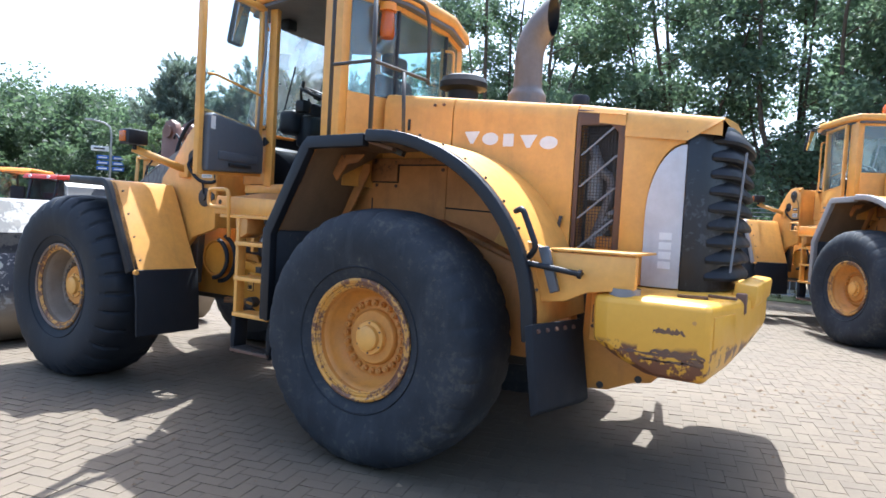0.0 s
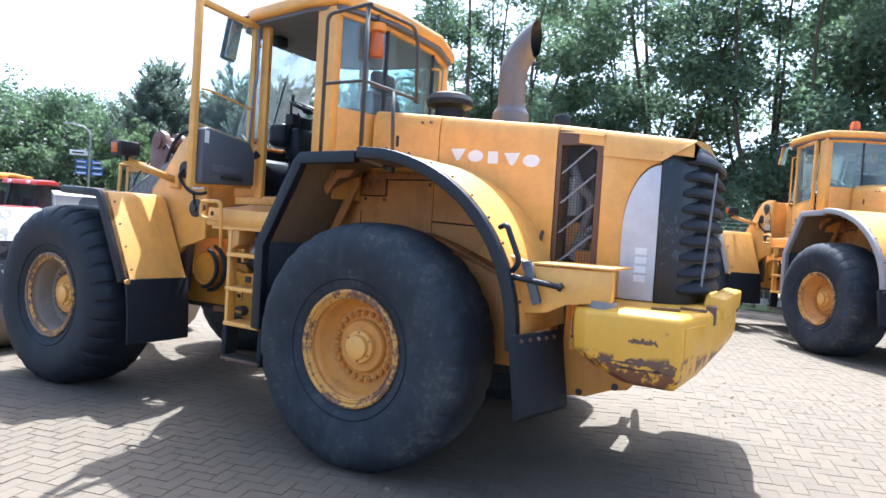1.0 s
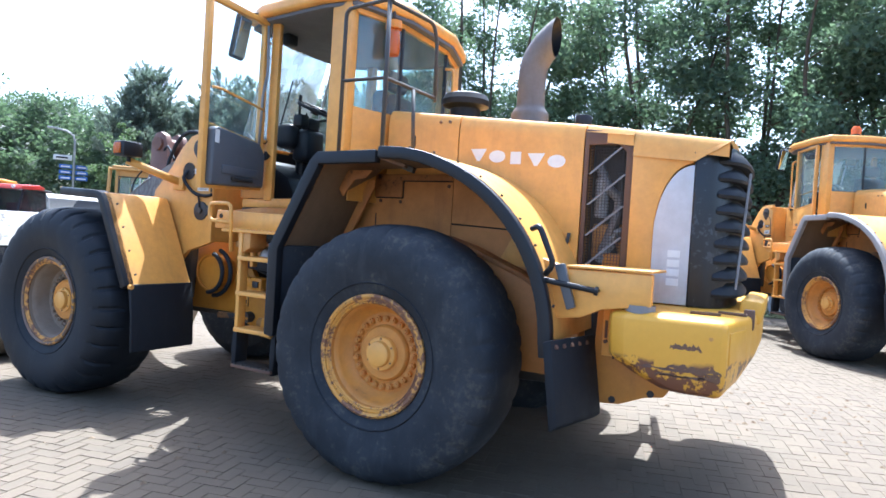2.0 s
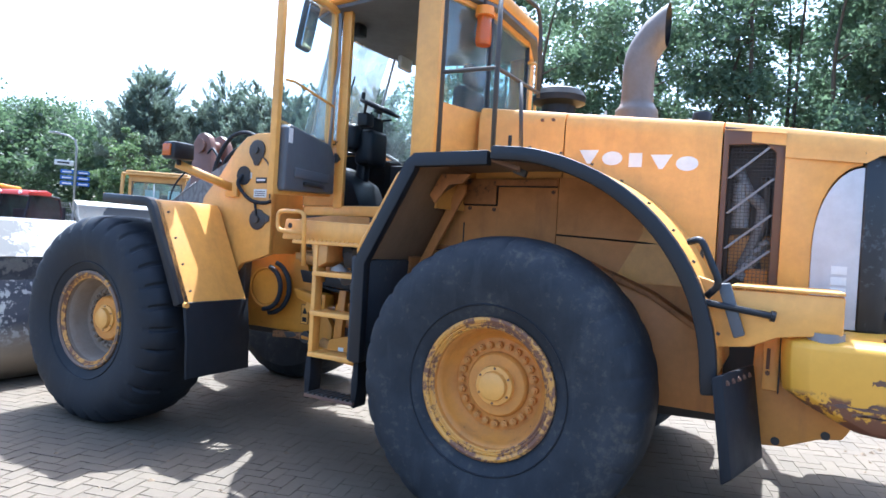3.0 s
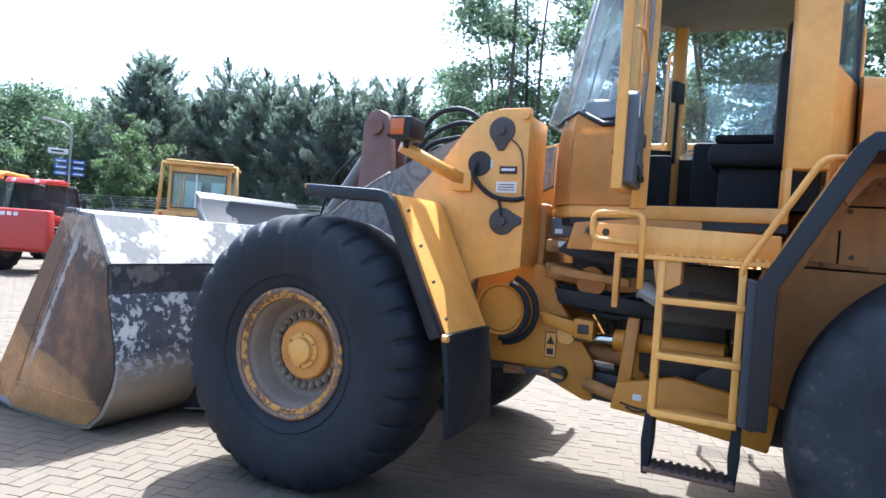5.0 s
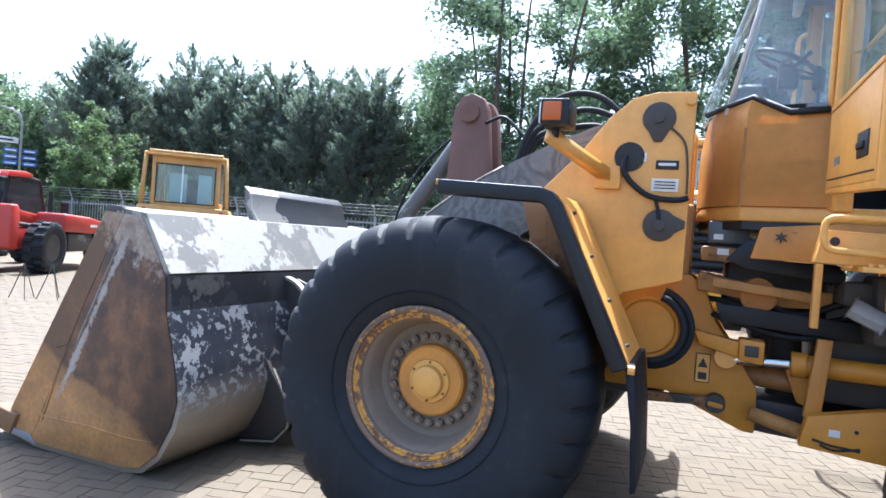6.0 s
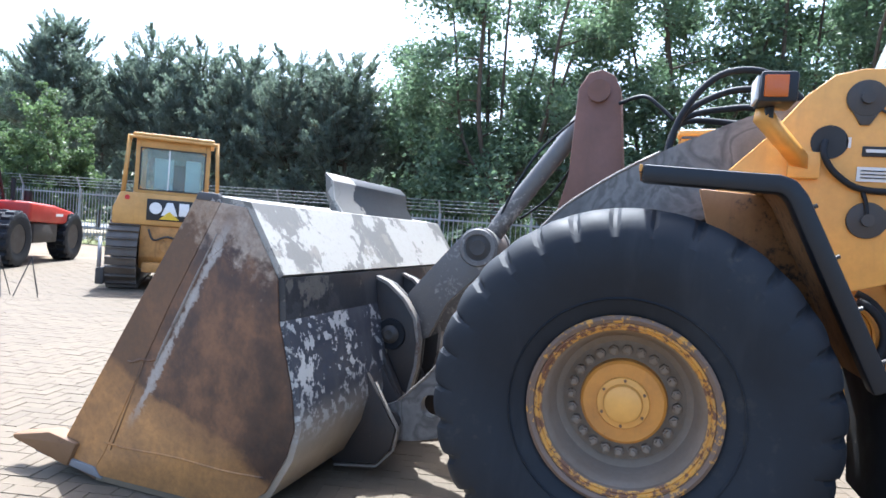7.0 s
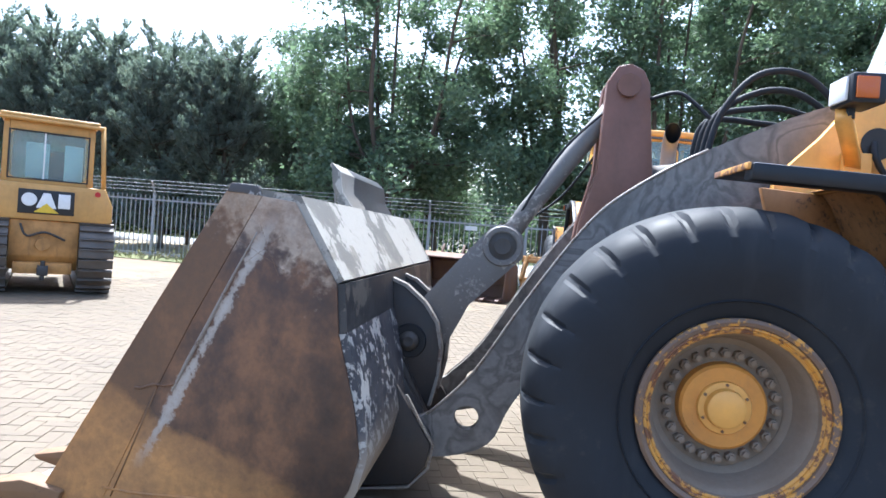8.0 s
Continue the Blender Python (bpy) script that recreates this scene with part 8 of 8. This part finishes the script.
# ---- paving ----
def paving():
    """Herringbone pavers of baked clay with open joints; the ones the camera passes nearest are pieces of their own."""
    L, W, joint, depth = 0.21, 0.105, 0.0025, 0.03
    turn = radians(14)
    ct, st = math.cos(turn), math.sin(turn)
    r = random.Random(5)
    verts, faces, singles = [], [], []
    n = 150
    for i in range(-n, n):
        for j in range(-n, n):
            # each cell of the lattice holds one lying and one standing brick
            ox, oy = W * (i + 2 * j), W * (-i + 2 * j)
            for (x0, y0, x1, y1) in ((ox, oy, ox + L, oy + W), (ox + W, oy + W, ox + 2 * W, oy + W + L)):
                cx, cy = (x0 + x1) / 2, (y0 + y1) / 2
                X, Y = cx * ct - cy * st - 3.0, cx * st + cy * ct + 3.0
                if not (-17.5 < X < 8.5 and -3.2 < Y < 15.0):
                    continue
                hx, hy = (x1 - x0) / 2 - joint / 2, (y1 - y0) / 2 - joint / 2
                dz, tx, ty = r.uniform(-0.0016, 0.002), r.uniform(-0.006, 0.006), r.uniform(-0.006, 0.006)
                if -3.9 < X < -1.6 and -1.95 < Y < -0.75 and len(singles) < 250:
                    singles.append((X, Y, dz, hx > hy, tx, ty))
                    continue
                k = len(verts)
                c = 0.002
                for (a, b, z) in ((-hx, -hy, -depth), (hx, -hy, -depth), (hx, hy, -depth), (-hx, hy, -depth), (-hx + c, -hy + c, 0), (hx - c, -hy + c, 0), (hx - c, hy - c, 0), (-hx + c, hy - c, 0)):
                    zz = z + dz + (tx * a + ty * b if z == 0 else 0)
                    verts.append((X + a * ct - b * st, Y + a * st + b * ct, zz + rise(X + a * ct - b * st, Y + a * st + b * ct)))
                for f in ((4, 5, 6, 7), (0, 1, 5, 4), (1, 2, 6, 5), (2, 3, 7, 6), (3, 0, 4, 7)):
                    faces.append(tuple(k + q for q in f))
    me = bpy.data.meshes.new("pavers")
    me.from_pydata(verts, [], faces)
    me.materials.append(M["paver"])
    o = new("pavers", me)
    tagged(o, "sandy grey-brown clay pavers laid in herringbone", "paving", kind="stuff")
    # single pieces, on one mesh
    bm = bmesh.new()
    hx, hy, c = L / 2 - joint / 2, W / 2 - joint / 2, 0.004
    v = [bm.verts.new(p) for p in ((-hx, -hy, -depth), (hx, -hy, -depth), (hx, hy, -depth), (-hx, hy, -depth), (-hx + c, -hy + c, 0), (hx - c, -hy + c, 0), (hx - c, hy - c, 0), (-hx + c, hy - c, 0))]
    for f in ((4, 5, 6, 7), (0, 1, 5, 4), (1, 2, 6, 5), (2, 3, 7, 6), (3, 0, 4, 7)):
        bm.faces.new([v[q] for q in f])
    one = bpy.data.meshes.new("paver")
    bm.to_mesh(one)
    bm.free()
    one.materials.append(M["paver"])
    g = bpy.data.objects["ground"]
    for X, Y, dz, lying, tx, ty in singles:
        p = new("paver", one)
        p.parent = g
        p.matrix_local = Matrix.Translation((X, Y, dz)) @ Euler((ty, -tx, turn + (0 if lying else math.pi / 2))).to_matrix().to_4x4()


paving()
